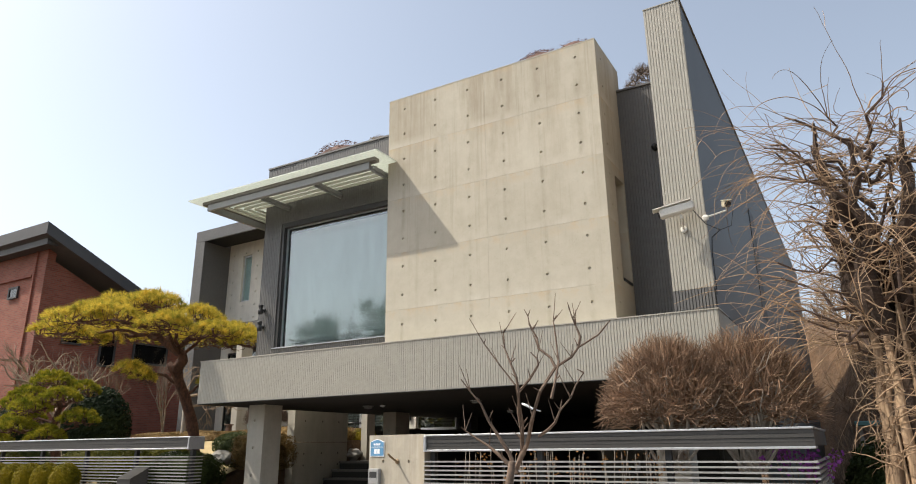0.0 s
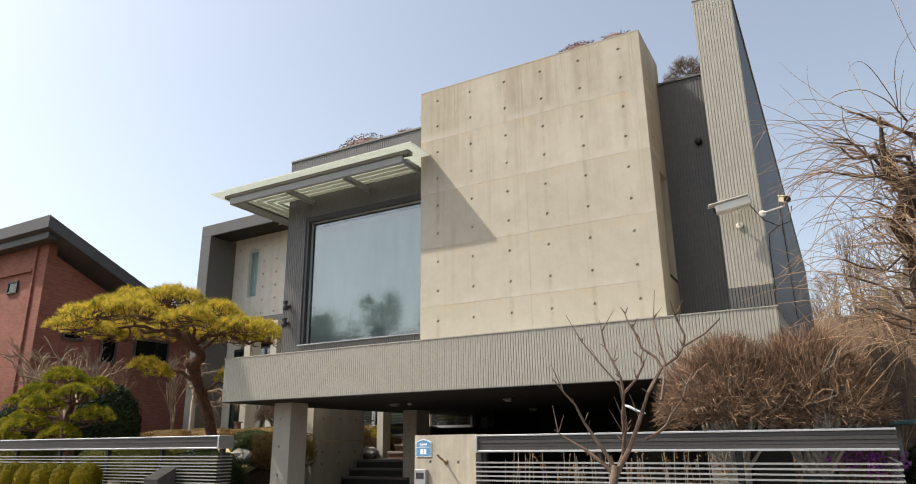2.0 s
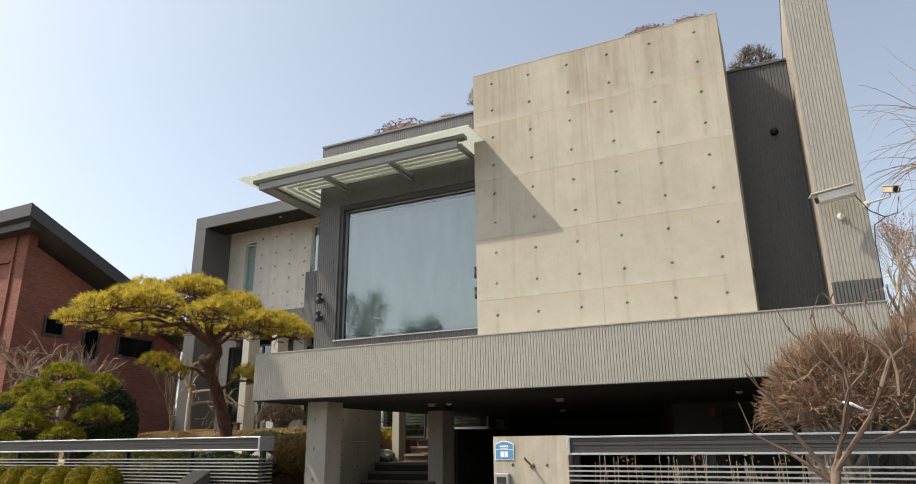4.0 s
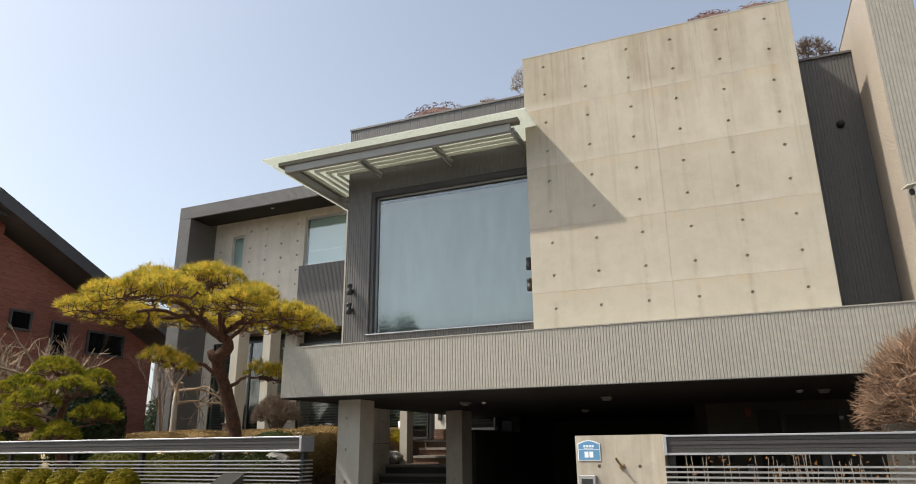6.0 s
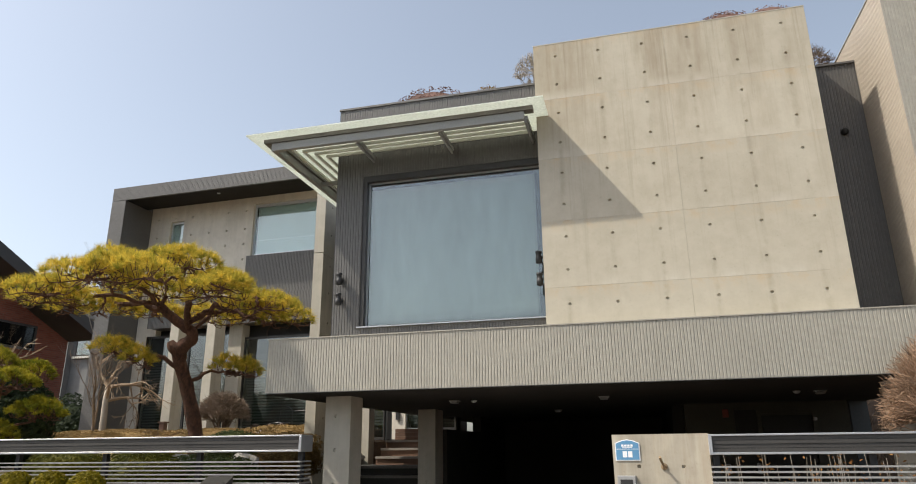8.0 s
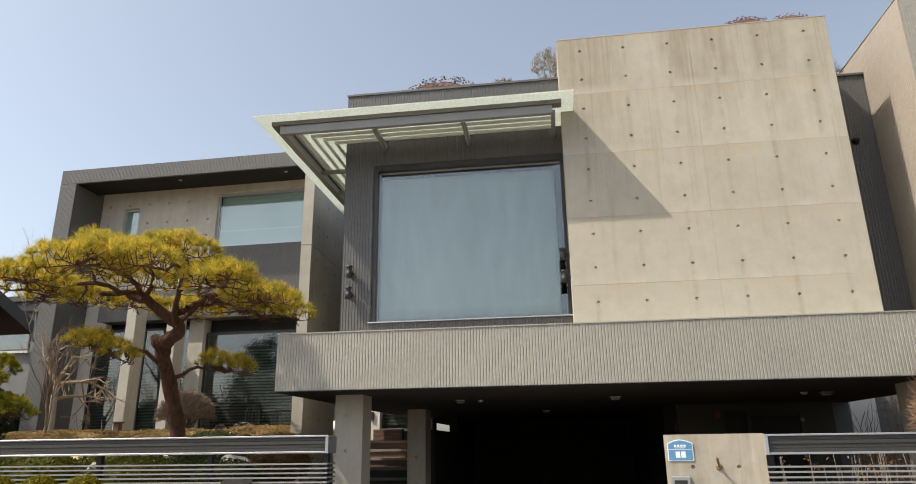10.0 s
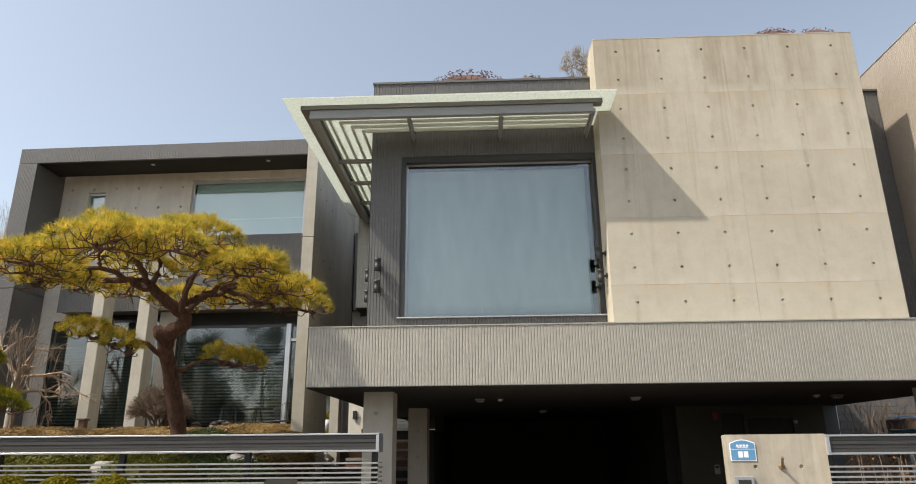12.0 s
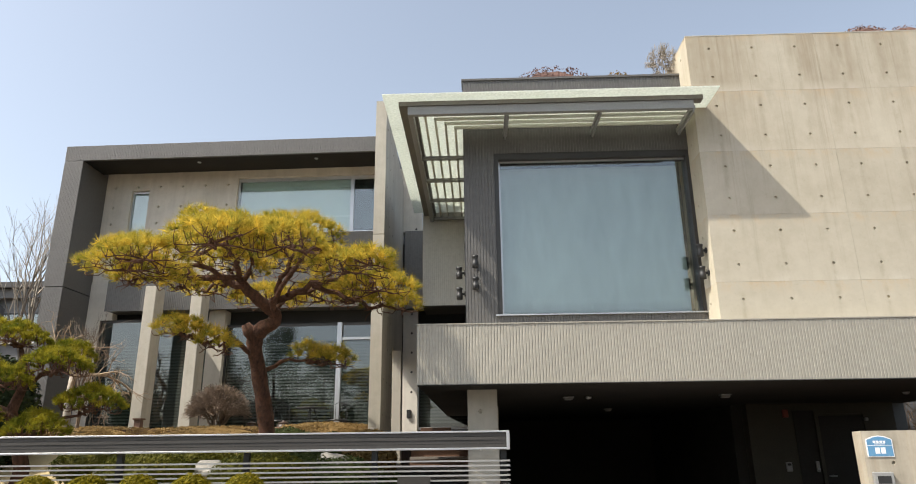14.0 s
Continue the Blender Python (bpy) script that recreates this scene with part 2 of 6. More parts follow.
M_SHRUB = surface("shrub_twig", (0.085, 0.05, 0.03), (0.4, 0.25, 0.15), 0.85, 0, 4, 40, 0.4, per="island")
M_TWIGD = surface("dark_shoot", (0.05, 0.031, 0.023), (0.13, 0.082, 0.056), 0.8, 0, 6, 60, 0.3)
M_SAPL = surface("sapling_bark", (0.06, 0.04, 0.027), (0.21, 0.14, 0.095), 0.85, 0, 9, 60, 0.4)
M_PRUNE = surface("pruned_bark", (0.16, 0.11, 0.07), (0.42, 0.31, 0.2), 0.85, 0, 4, 40, 0.4)
M_TWIGG = surface("grey_twig", (0.12, 0.09, 0.065), (0.27, 0.2, 0.145), 0.85, 0, 4, 40, 0.3, per="island")
M_TWIGP = surface("pale_twig", (0.28, 0.24, 0.19), (0.42, 0.37, 0.3), 0.85, 0, 4, 40, 0.4)
M_VINE = surface("vine_wood", (0.16, 0.1, 0.06), (0.5, 0.34, 0.2), 0.85, 0, 5, 50, 0.8, 0.02, (1, 1, 0.2), per="island")
M_NEED = leafy("pine_needles", (0.16, 0.19, 0.026), (0.8, 0.57, 0.08), 0.5, 7.5)
M_NEED2 = leafy("green_needles", (0.075, 0.105, 0.01), (0.42, 0.35, 0.03), 0.4, 5.0)
M_BOX = leafy("boxwood_leaves", (0.07, 0.075, 0.004), (0.3, 0.225, 0.01), 0.25)
M_BOXD = leafy("dark_hedge_leaves", (0.022, 0.036, 0.01), (0.065, 0.08, 0.022), 0.25)
M_BOXM = leafy("green_hedge_leaves", (0.035, 0.046, 0.006), (0.13, 0.12, 0.016), 0.25)
M_BRHEDGE = leafy("brown_hedge_leaves", (0.13, 0.085, 0.03), (0.3, 0.2, 0.08), 0.25)
M_CONIF = leafy("dark_conifer", (0.012, 0.022, 0.01), (0.035, 0.05, 0.02), 0.2)
M_HEATH = leafy("purple_brown_shrub", (0.1, 0.06, 0.05), (0.26, 0.16, 0.13), 0.2)
M_FLOWER = leafy("purple_petals", (0.28, 0.06, 0.34), (0.5, 0.16, 0.55), 0.3)
M_DRYLEAF = leafy("dry_leaves", (0.2, 0.09, 0.03), (0.42, 0.22, 0.08), 0.3)
M_ROOFM = surface("roof_metal", (0.05, 0.047, 0.045), (0.08, 0.075, 0.07), 0.55, 0.2)
M_EARTH = surface("earth_and_litter", (0.05, 0.03, 0.016), (0.15, 0.085, 0.042), 0.95, 0, 1.4, 9, 1.0, 0.06)
M_ASPH = surface("asphalt", (0.04, 0.04, 0.04), (0.065, 0.063, 0.06), 0.9, 0, 1, 80, 0.5)
M_ROCK = surface("garden_rock", (0.17, 0.16, 0.14), (0.36, 0.34, 0.3), 0.85, 0, 3, 25, 0.8, 0.02)
M_WOOD = surface("deck_wood", (0.10, 0.05, 0.03), (0.18, 0.10, 0.06), 0.7, 0, 3, 40, 0.4)
# Darker copy of the stone tread: the lower steps' shade in colour.
M_STONED = surface("shaded_stone_tread", (0.1, 0.09, 0.08), (0.15, 0.135, 0.12), 0.8)
M_TREAD = surface("stone_tread", (0.22, 0.19, 0.16), (0.32, 0.28, 0.24), 0.8)
M_CREAM = surface("cream_plastic", (0.5, 0.44, 0.3), (0.6, 0.54, 0.4), 0.45, 0, 2, 40, 0.03)
M_WHITE = surface("white_plastic", (0.62, 0.6, 0.52), (0.74, 0.72, 0.65), 0.4, 0, 2, 40, 0.03)
M_BLACK = surface("black_plastic", (0.012, 0.012, 0.012), (0.025, 0.025, 0.025), 0.5, 0, 2, 40, 0.03)
M_BLUE = surface("blue_enamel", (0.09, 0.235, 0.4), (0.11, 0.27, 0.44), 0.35, 0, 2, 40, 0.03)
M_SIGNW = surface("white_enamel", (0.75, 0.76, 0.77), (0.82, 0.83, 0.83), 0.4, 0, 2, 40, 0.03)
M_RUST = surface("brass_pipe", (0.16, 0.11, 0.06), (0.3, 0.22, 0.13), 0.6, 0.5, 8, 60, 0.3)
M_TEAL = surface("teal_metal", (0.05, 0.13, 0.13), (0.08, 0.18, 0.18), 0.45, 0.2)
M_REDD = surface("faded_red_paint", (0.16, 0.03, 0.02), (0.22, 0.045, 0.03), 0.6)
M_CLAY = surface("onggi_glaze", (0.04, 0.025, 0.018), (0.075, 0.045, 0.03), 0.5)
# Near-black grey; the shade on the lower steps is put into it.
M_GREYD = surface("shade_dark_render", (0.03, 0.029, 0.026), (0.05, 0.048, 0.043), 0.85, spec=0.2)
# Block grey set dark; the garden wall's shade is in the colour.
M_BLOCK = surface("shaded_block", (0.1, 0.097, 0.096), (0.17, 0.165, 0.16), 0.85, spec=0.2)
# Carport wall concrete with its shade put into a dark colour.
M_BACKW = surface("shade_dark_concrete", (0.05, 0.045, 0.034), (0.08, 0.073, 0.057), 0.85, spec=0.2)
M_GREY = surface("grey_render", (0.16, 0.16, 0.155), (0.23, 0.23, 0.22), 0.85)

# frosted canopy glass: pale green, lets some light through
M_FROST, nt_, p_ = fresh("frosted_green_glass")
tl_ = nt_.nodes.new("ShaderNodeBsdfTranslucent")
fl_ = ramp(nt_, noise_tex(nt_, 30, 4, 0.6, (1, 1, 1)), [(0.35, (0.68, 0.71, 0.655)), (0.65, (0.83, 0.855, 0.8))])
nt_.links.new(fl_, tl_.inputs[0])
nt_.links.new(fl_, p_.inputs["Base Color"])
p_.inputs["Roughness"].default_value = 0.25
mx_ = nt_.nodes.new("ShaderNodeMixShader")
mx_.inputs[0].default_value = 0.6
nt_.links.new(p_.outputs[0], mx_.inputs[1])
nt_.links.new(tl_.outputs[0], mx_.inputs[2])
nt_.links.new(mx_.outputs[0], nt_.nodes["Material Output"].inputs[0])

# ---- mesh helpers ----


def part(name, bm, material, parent=None, label="", smooth=False):
    me = bpy.data.meshes.new(name)
    bm.to_mesh(me)
    bm.free()
    me.materials.append(material)
    if smooth:
        me.polygons.foreach_set("use_smooth", [True] * len(me.polygons))
    ob = new(name, me)
    ob.parent = parent
    if label:
        tagged(ob, label)
    return ob


def thing(name, label, category, at=(0, 0, 0), group="", kind=""):
    ob = new(name)
    ob.location = at
    ob.empty_display_size = 0.2
    return tagged(ob, label, category, group, kind)


def moved(parent, ob):
    """Keep a part that was built in world places under a thing that has a place of its own."""
    ob.parent = parent
    ob.matrix_parent_inverse = Matrix.Translation(parent.location).inverted()
    return ob


def box(bm, x0, x1, y0, y1, z0, z1, bevel=0.0):
    vs = [bm.verts.new(c) for c in ((x0, y0, z0), (x1, y0, z0), (x1, y1, z0), (x0, y1, z0), (x0, y0, z1), (x1, y0, z1), (x1, y1, z1), (x0, y1, z1))]
    fs = [bm.faces.new([vs[i] for i in f]) for f in ((3, 2, 1, 0), (4, 5, 6, 7), (0, 1, 5, 4), (1, 2, 6, 5), (2, 3, 7, 6), (3, 0, 4, 7))]
    if bevel:
        es = {e for f in fs for e in f.edges}
        bmesh.ops.bevel(bm, geom=list(es), offset=bevel, segments=1, affect="EDGES")
    return bm


def boxed(*dims, bevel=0.0):
    return box(bmesh.new(), *dims, bevel=bevel)


def prism(bm, pts, z0, z1):
    """An upright prism over a plan outline, counterclockwise."""
    lo = [bm.verts.new((x, y, z0)) for x, y in pts]
    hi = [bm.verts.new((x, y, z1)) for x, y in pts]
    bm.faces.new(hi)
    bm.faces.new(lo[::-1])
    for i in range(len(pts)):
        j = (i + 1) % len(pts)
        bm.faces.new((lo[i], lo[j], hi[j], hi[i]))
    return bm


def ribs(bm, a, b, z0, z1, pitch=0.038, depth=0.004, land=0.68):
    """Upright ribbed sheet from plan point a to b; the ribs stand out to the right of the way from a to b."""
    a, b = Vector(a), Vector(b)
    run = (b - a)
    n = max(1, round(run.length / pitch))
    out = Vector((run.y, -run.x)).normalized() * depth
    pts = []
    for i in range(n):
        for f, o in ((0.0, 1), (land, 1), (land + 0.08, 0), (0.92, 0)):
            pts.append(a + run * ((i + f) / n) + out * o)
    pts.append(b + out)
    cols = [(bm.verts.new((p.x, p.y, z0)), bm.verts.new((p.x, p.y, z1))) for p in pts]
    for (l0, h0), (l1, h1) in zip(cols, cols[1:]):
        bm.faces.new((l0, l1, h1, h0))
    return bm


def tube(bm, path, radii, sides=6, cap=True):
    """A tapered tube along points."""
    rings = []
    up = Vector((0.13, 0.21, 0.97))
    for i, p in enumerate(path):
        d = (path[min(i + 1, len(path) - 1)] - path[max(i - 1, 0)])
        d = d.normalized() if d.length > 1e-9 else Vector((0, 0, 1))
        u = d.cross(up if abs(d.dot(up)) < 0.95 else Vector((1, 0, 0))).normalized()
        w = d.cross(u)
        rings.append([bm.verts.new(p + (u * math.cos(k) + w * math.sin(k)) * radii[i]) for k in (2 * math.pi * j / sides for j in range(sides))])
    for r0, r1 in zip(rings, rings[1:]):
        for j in range(sides):
            k = (j + 1) % sides
            bm.faces.new((r0[j], r0[k], r1[k], r1[j]))
    if cap:
        bm.faces.new(rings[0][::-1])
        bm.faces.new(rings[-1])
    return bm


def rod(bm, p, q, r, sides=8):
    return tube(bm, [Vector(p), Vector(q)], [r, r], sides)


def lathe(bm, centre, profile, sides=14, axis=Vector((0, 0, 1))):
    """A turned shape: profile of (radius, height along the axis)."""
    c = Vector(centre)
    axis = axis.normalized()
    u = axis.orthogonal().normalized()
    w = axis.cross(u)
    rings = [[bm.verts.new(c + axis * h + (u * math.cos(k) + w * math.sin(k)) * max(r, 1e-4)) for k in (2 * math.pi * j / sides for j in range(sides))] for r, h in profile]
    for r0, r1 in zip(rings, rings[1:]):
        for j in range(sides):
            k = (j + 1) % sides
            bm.faces.new((r0[j], r0[k], r1[k], r1[j]))
    bm.faces.new(rings[0][::-1])
    bm.faces.new(rings[-1])
    return bm


class Soup:
    """Many small faces, gathered fast."""

    def __init__(self):
        self.v, self.f = [], []

    def quad(self, a, b, c, d):
        n = len(self.v)
        self.v += [a, b, c, d]
        self.f.append((n, n + 1, n + 2, n + 3))

    def tri(self, a, b, c):
        n = len(self.v)
        self.v += [a, b, c]
        self.f.append((n, n + 1, n + 2))

    def twig(self, path, r0, r1, sides=4):
        n0 = len(self.v)
        m = len(path)
        for i, p in enumerate(path):
            d = path[min(i + 1, m - 1)] - path[max(i - 1, 0)]
            d = d.normalized() if d.length > 1e-9 else Vector((0, 0, 1))
            u = d.cross(Vector((0, 0, 1)) if abs(d.z) < 0.95 else Vector((1, 0, 0))).normalized()
            w = d.cross(u)
            r = r0 + (r1 - r0) * i / (m - 1)
            for j in range(sides):
                k = 2 * math.pi * j / sides
                self.v.append(p + (u * math.cos(k) + w * math.sin(k)) * r)
        for i in range(m - 1):
            for j in range(sides):
                k = (j + 1) % sides
                a = n0 + i * sides
                self.f.append((a + j, a + k, a + sides + k, a + sides + j))

    def made(self, name, material, parent=None, label="", smooth=False):
        me = bpy.data.meshes.new(name)
        me.from_pydata([tuple(p) for p in self.v], [], self.f)
        me.materials.append(material)
        if smooth:
            me.polygons.foreach_set("use_smooth", [True] * len(me.polygons))
        ob = new(name, me)
        ob.parent = parent
        if label:
            tagged(ob, label)
        return ob


def rnd(a, b):
    return random.uniform(a, b)


def rvec(s=1.0):
    while True:
        v = Vector((rnd(-1, 1), rnd(-1, 1), rnd(-1, 1)))
        if 0.05 < v.length < 1:
            return v.normalized() * s


def holed_panel(name, face, u0, u1, v0, v1, holes, thick, material, parent, radius=0.0215, depth=0.022, gap=0.001):
    """A concrete panel with round tie holes sunk into its face. face(u, v, d) gives the place d metres behind the face."""
    bm = bmesh.new()
    u0, u1, v0, v1 = u0 + gap, u1 - gap, v0 + gap, v1 - gap
    us = sorted({u for u, _ in holes})
    vs = sorted({v for _, v in holes})
    ub = [u0] + [(a + b) / 2 for a, b in zip(us, us[1:])] + [u1]
    vb = [v0] + [(a + b) / 2 for a, b in zip(vs, vs[1:])] + [v1]
    if not holes:
        ub, vb = [u0, u1], [v0, v1]
    grid = {}

    def vert(u, v, d=0.0):
        k = (round(u, 4), round(v, 4), round(d, 4))
        if k not in grid:
            grid[k] = bm.verts.new(face(u, v, d))
        return grid[k]

    have = {(round(u, 3), round(v, 3)) for u, v in holes}
    for i in range(len(ub) - 1):
        for j in range(len(vb) - 1):
            a, b, c, d = ub[i], ub[i + 1], vb[j], vb[j + 1]
            corners = [vert(a, c), vert(b, c), vert(b, d), vert(a, d)]
            if not holes or (round(us[i], 3), round(vs[j], 3)) not in have:
                bm.faces.new(corners)
                continue
            hu, hv = us[i], vs[j]
            n = 12
            # the ring starts at the lower left corner's bearing
            rim = [vert(hu + radius * math.cos(t), hv + radius * math.sin(t)) for t in (math.radians(225 + 360 * k / n) for k in range(n))]
            back = [vert(hu + 0.7 * radius * math.cos(t), hv + 0.7 * radius * math.sin(t), depth) for t in (math.radians(225 + 360 * k / n) for k in range(n))]
            for s in range(4):
                q = n // 4
                seg = [rim[(s * q + k) % n] for k in range(q + 1)]
                bm.faces.new([corners[s], corners[(s + 1) % 4]] + seg[::-1])
            for k in range(n):
                bm.faces.new((rim[k], rim[(k + 1) % n], back[(k + 1) % n], back[k]))
            bm.faces.new(back)
    # the sides of the panel, from its outline back
    bm.verts.ensure_lookup_table()
    edges = [e for e in bm.edges if len(e.link_faces) == 1]
    for e in edges:
        p, q = e.verts
        f = e.link_faces[0]
        n = f.normal if f.normal.length else Vector((0, -1, 0))
        f.normal_update()
        off = Vector(face(0, 0, thick)) - Vector(face(0, 0, 0))
        a, b = bm.verts.new(p.co + off), bm.verts.new(q.co + off)
        bm.faces.new((q, p, a, b))
    bmesh.ops.remove_doubles(bm, verts=bm.verts[:], dist=0.0002)
    bmesh.ops.recalc_face_normals(bm, faces=bm.faces[:])
    return part(name, bm, material, parent)


# ---- ground ----


def ground_height(x, y):
    """Street and carport level, a planted bank that climbs beside the house, a wooded hill behind."""
    def step(v, a, b):
        t = min(1, max(0, (v - a) / (b - a)))
        return t * t * (3 - 2 * t)
    bank = step(-x, 11.1, 11.4) * (0.75 * step(y, 7.15, 7.35) + 1.1 * step(y, 8.0, 13.0))
    far = step(y, 25, 33)
    hill = step(x, -1.5 - 7 * far, 0.8 - 4 * far) * 7.0 * step(y, 11, 36) + 12 * step(y, 70, 190) * step(x, -60, 20)
    return bank + hill


xs = sorted(set([-400, -250, -150, -100, -70, -50, -40, 10, 15, 22, 32, 45, 70, 110, 180, 300, 400] + [round(-32 + 0.4 * i, 2) for i in range(95)] + [-11.1, -11.2, -11.3, -11.4]))
ys = sorted(set([-400, -200, -100, -50, -25, -12, -6, 0, 4, 40, 46, 52, 60, 70, 80, 95, 120, 150, 190, 260, 400] + [round(6 + 0.45 * i, 2) for i in range(70)] + [7.15, 7.25, 7.35]))
gv = [(x, y, ground_height(x, y) + (0.03 * noise.noise((x, y, 0)) if y > 7.4 and ground_height(x, y) > 0.3 else 0) - 0.002) for y in ys for x in xs]
gf = [(j * len(xs) + i, j * len(xs) + i + 1, (j + 1) * len(xs) + i + 1, (j + 1) * len(xs) + i) for j in range(len(ys) - 1) for i in range(len(xs) - 1)]
me = bpy.data.meshes.new("ground")
me.from_pydata(gv, [], gf)
me.materials.append(M_EARTH)
tagged(new("ground", me), "brown earth with dry leaf litter, rising to a wooded hill", "ground", kind="structure")
tagged(part("road", boxed(-60, 40, -9, 3.2, -0.02, 0.012), M_ASPH), "worn dark grey asphalt street", "road", kind="structure")
tagged(part("pavement", boxed(-60, 40, 3.36, 6.95, -0.02, 0.12), M_TREAD), "grey stone pavement along the street", "pavement", kind="structure")
tagged(part("kerb", boxed(-60, 40, 3.2, 3.358, -0.02, 0.125, bevel=0.01), M_GREY), "granite kerb stone", "kerb", kind="structure")
tagged(part("driveway", boxed(-9.1, -5.62, 6.952, 20, -0.02, 0.03), M_TREAD), "stone paved carport drive", "driveway", kind="structure")

M_LAWN = surface("dormant_lawn", (0.3, 0.22, 0.1), (0.5, 0.4, 0.21), 0.95, 0, 1.1, 45, 0.8, 0.02)
lx, ly = [-22 + 0.35 * i for i in range(31)], [7.5 + 0.3 * j for j in range(18)]
me = bpy.data.meshes.new("lawn")
me.from_pydata([(x, y, ground_height(x, y) + 0.045 + 0.012 * noise.noise((2 * x, 2 * y, 3))) for y in ly for x in lx], [], [(j * 31 + i, j * 31 + i + 1, j * 31 + i + 32, j * 31 + i + 31) for j in range(17) for i in range(30)])
me.materials.append(M_LAWN)
tagged(new("lawn", me), "straw-coloured dormant winter lawn", "lawn", kind="structure")

# ---- main house ----
house = thing("house", "modern villa of exposed concrete and ribbed grey metal", "house", (-6.0, 8.0, 0.0))


def hpart(name, bm, material, label="", parent=None, smooth=False):
    ob = part(name, bm, material, None, label, smooth)
    if parent is None:
        return moved(house, ob)
    ob.parent = parent
    return ob


BX0, BX1, BY0, BY1, BZ0, BZ1 = -6.385, -2.765, 8.31, 9.40, 3.10, 7.28
WY = 8.735  # window wall
# concrete block: core, then panels on the faces
block = hpart("concrete_block", boxed(BX0 + 0.06, BX1 - 0.26, BY0 + 0.06, BY1, BZ0, BZ1 - 0.012), M_CONC2, "beige board-formed concrete block with tie holes")
seams_z = [BZ0, 3.667, 4.573, 5.479, 6.385, BZ1]
hole_z = [3.44 + 0.453 * r for r in range(9)]
for ua, ub_, cols in ((BX0, -4.57, (0, 1, 2)), (-4.57, BX1, (3, 4, 5))):
    for za, zb in zip(seams_z, seams_z[1:]):
        hs = [(-6.07 + 0.6 * c, z) for c in cols for z in hole_z if za < z < zb]
        off = rnd(0, 0.0015)
        holed_panel("panel", lambda u, v, d, o=off: (u, BY0 + o + d, v), ua, ub_, za, zb, hs, 0.06, M_CONC, block)
for za, zb in zip(seams_z, seams_z[1:]):
    hs = [(8.6, z) for z in hole_z if za < z < zb]
    holed_panel("panel", lambda u, v, d: (BX0 + d, u, v), BY0 + 0.002, BY1, za, zb, hs, 0.06, M_CONC, block)
# right side, with a slot window
SLOT = (8.77, 9.19, 3.78, 5.31)
for ya, yb, za, zb in ((BY0 + 0.002, SLOT[0], BZ0, BZ1), (SLOT[1], BY1, BZ0, BZ1), (SLOT[0], SLOT[1], BZ0, SLOT[2]), (SLOT[0], SLOT[1], SLOT[3], BZ1)):
    hs = [(8.54, z) for z in hole_z] if yb == SLOT[0] else []
    holed_panel("panel", lambda u, v, d: (BX1 - d, u, v), ya, yb, za, zb, hs, 0.25, M_CONC, block, gap=0.0)
slot = hpart("window", boxed(BX1 - 0.248, BX1 - 0.235, SLOT[0], SLOT[1], SLOT[2], SLOT[3]), M_ROOM, "narrow dark slot window")
bm = bmesh.new()
box(bm, BX1 - 0.235, BX1 - 0.19, SLOT[0], SLOT[0] + 0.04, SLOT[2], SLOT[3])
box(bm, BX1 - 0.235, BX1 - 0.19, SLOT[1] - 0.04, SLOT[1], SLOT[2], SLOT[3])
box(bm, BX1 - 0.235, BX1 + 0.012, SLOT[0] + 0.001, SLOT[1] - 0.001, SLOT[2] + 0.001, SLOT[2] + 0.035)
hpart("frame", bm, M_FRAME, "", slot)
hpart("pane", boxed(BX1 - 0.22, BX1 - 0.214, SLOT[0] + 0.04, SLOT[1] - 0.04, SLOT[2] + 0.04, SLOT[3]), M_GLASS2, "", slot)
hpart("coping", boxed(BX0 - 0.002, BX1 + 0.002, BY0 - 0.002, BY1, BZ1 - 0.01, BZ1 + 0.004), M_CONC2)

# grey ribbed band that carries the upper floor
band = hpart("parapet_band", boxed(-10.17, -1.505, 8.045, 8.75, 2.442, 3.13), M_RIB, "light grey ribbed metal band")
bm = ribs(bmesh.new(), (-10.17, 8.043), (-1.505, 8.043), 2.418, 3.13)
ribs(bm, (-10.17, 12.9), (-10.17, 8.043), 2.418, 3.13)
ribs(bm, (-1.505, 8.043), (-1.505, 26), 2.418, 3.13)
hpart("ribbed_sheet", bm, M_RIB, "", band)
bm = boxed(-10.185, -1.49, 8.03, 8.72, 3.13, 3.145)
box(bm, -10.185, -9.6, 8.72, 12.9, 3.13, 3.145)
hpart("coping", bm, M_RIB, "", band)
bm = boxed(-10.175, -1.5, 8.036, 8.058, 2.41, 2.4175)
hpart("drip_edge", bm, M_RIBD, "", band)
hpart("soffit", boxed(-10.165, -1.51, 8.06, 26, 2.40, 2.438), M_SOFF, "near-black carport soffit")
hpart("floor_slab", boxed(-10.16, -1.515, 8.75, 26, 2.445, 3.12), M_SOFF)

# window wall, dark ribbed, left of the block
WX0, WX1, WZ0, WZ1 = -9.15, -6.40, 3.365, 5.72
wall = hpart("window_wall", boxed(-9.56, WX0 - 0.002, WY + 0.012, WY + 0.25, 3.12, 6.9), M_RIBD, "dark grey ribbed metal wall")
bm = ribs(bmesh.new(), (-9.58, WY + 0.011), (WX0, WY + 0.011), 3.13, 6.9, 0.041, 0.005)
ribs(bm, (WX0, WY + 0.011), (BX0, WY + 0.011), WZ1, 6.9, 0.041, 0.005)
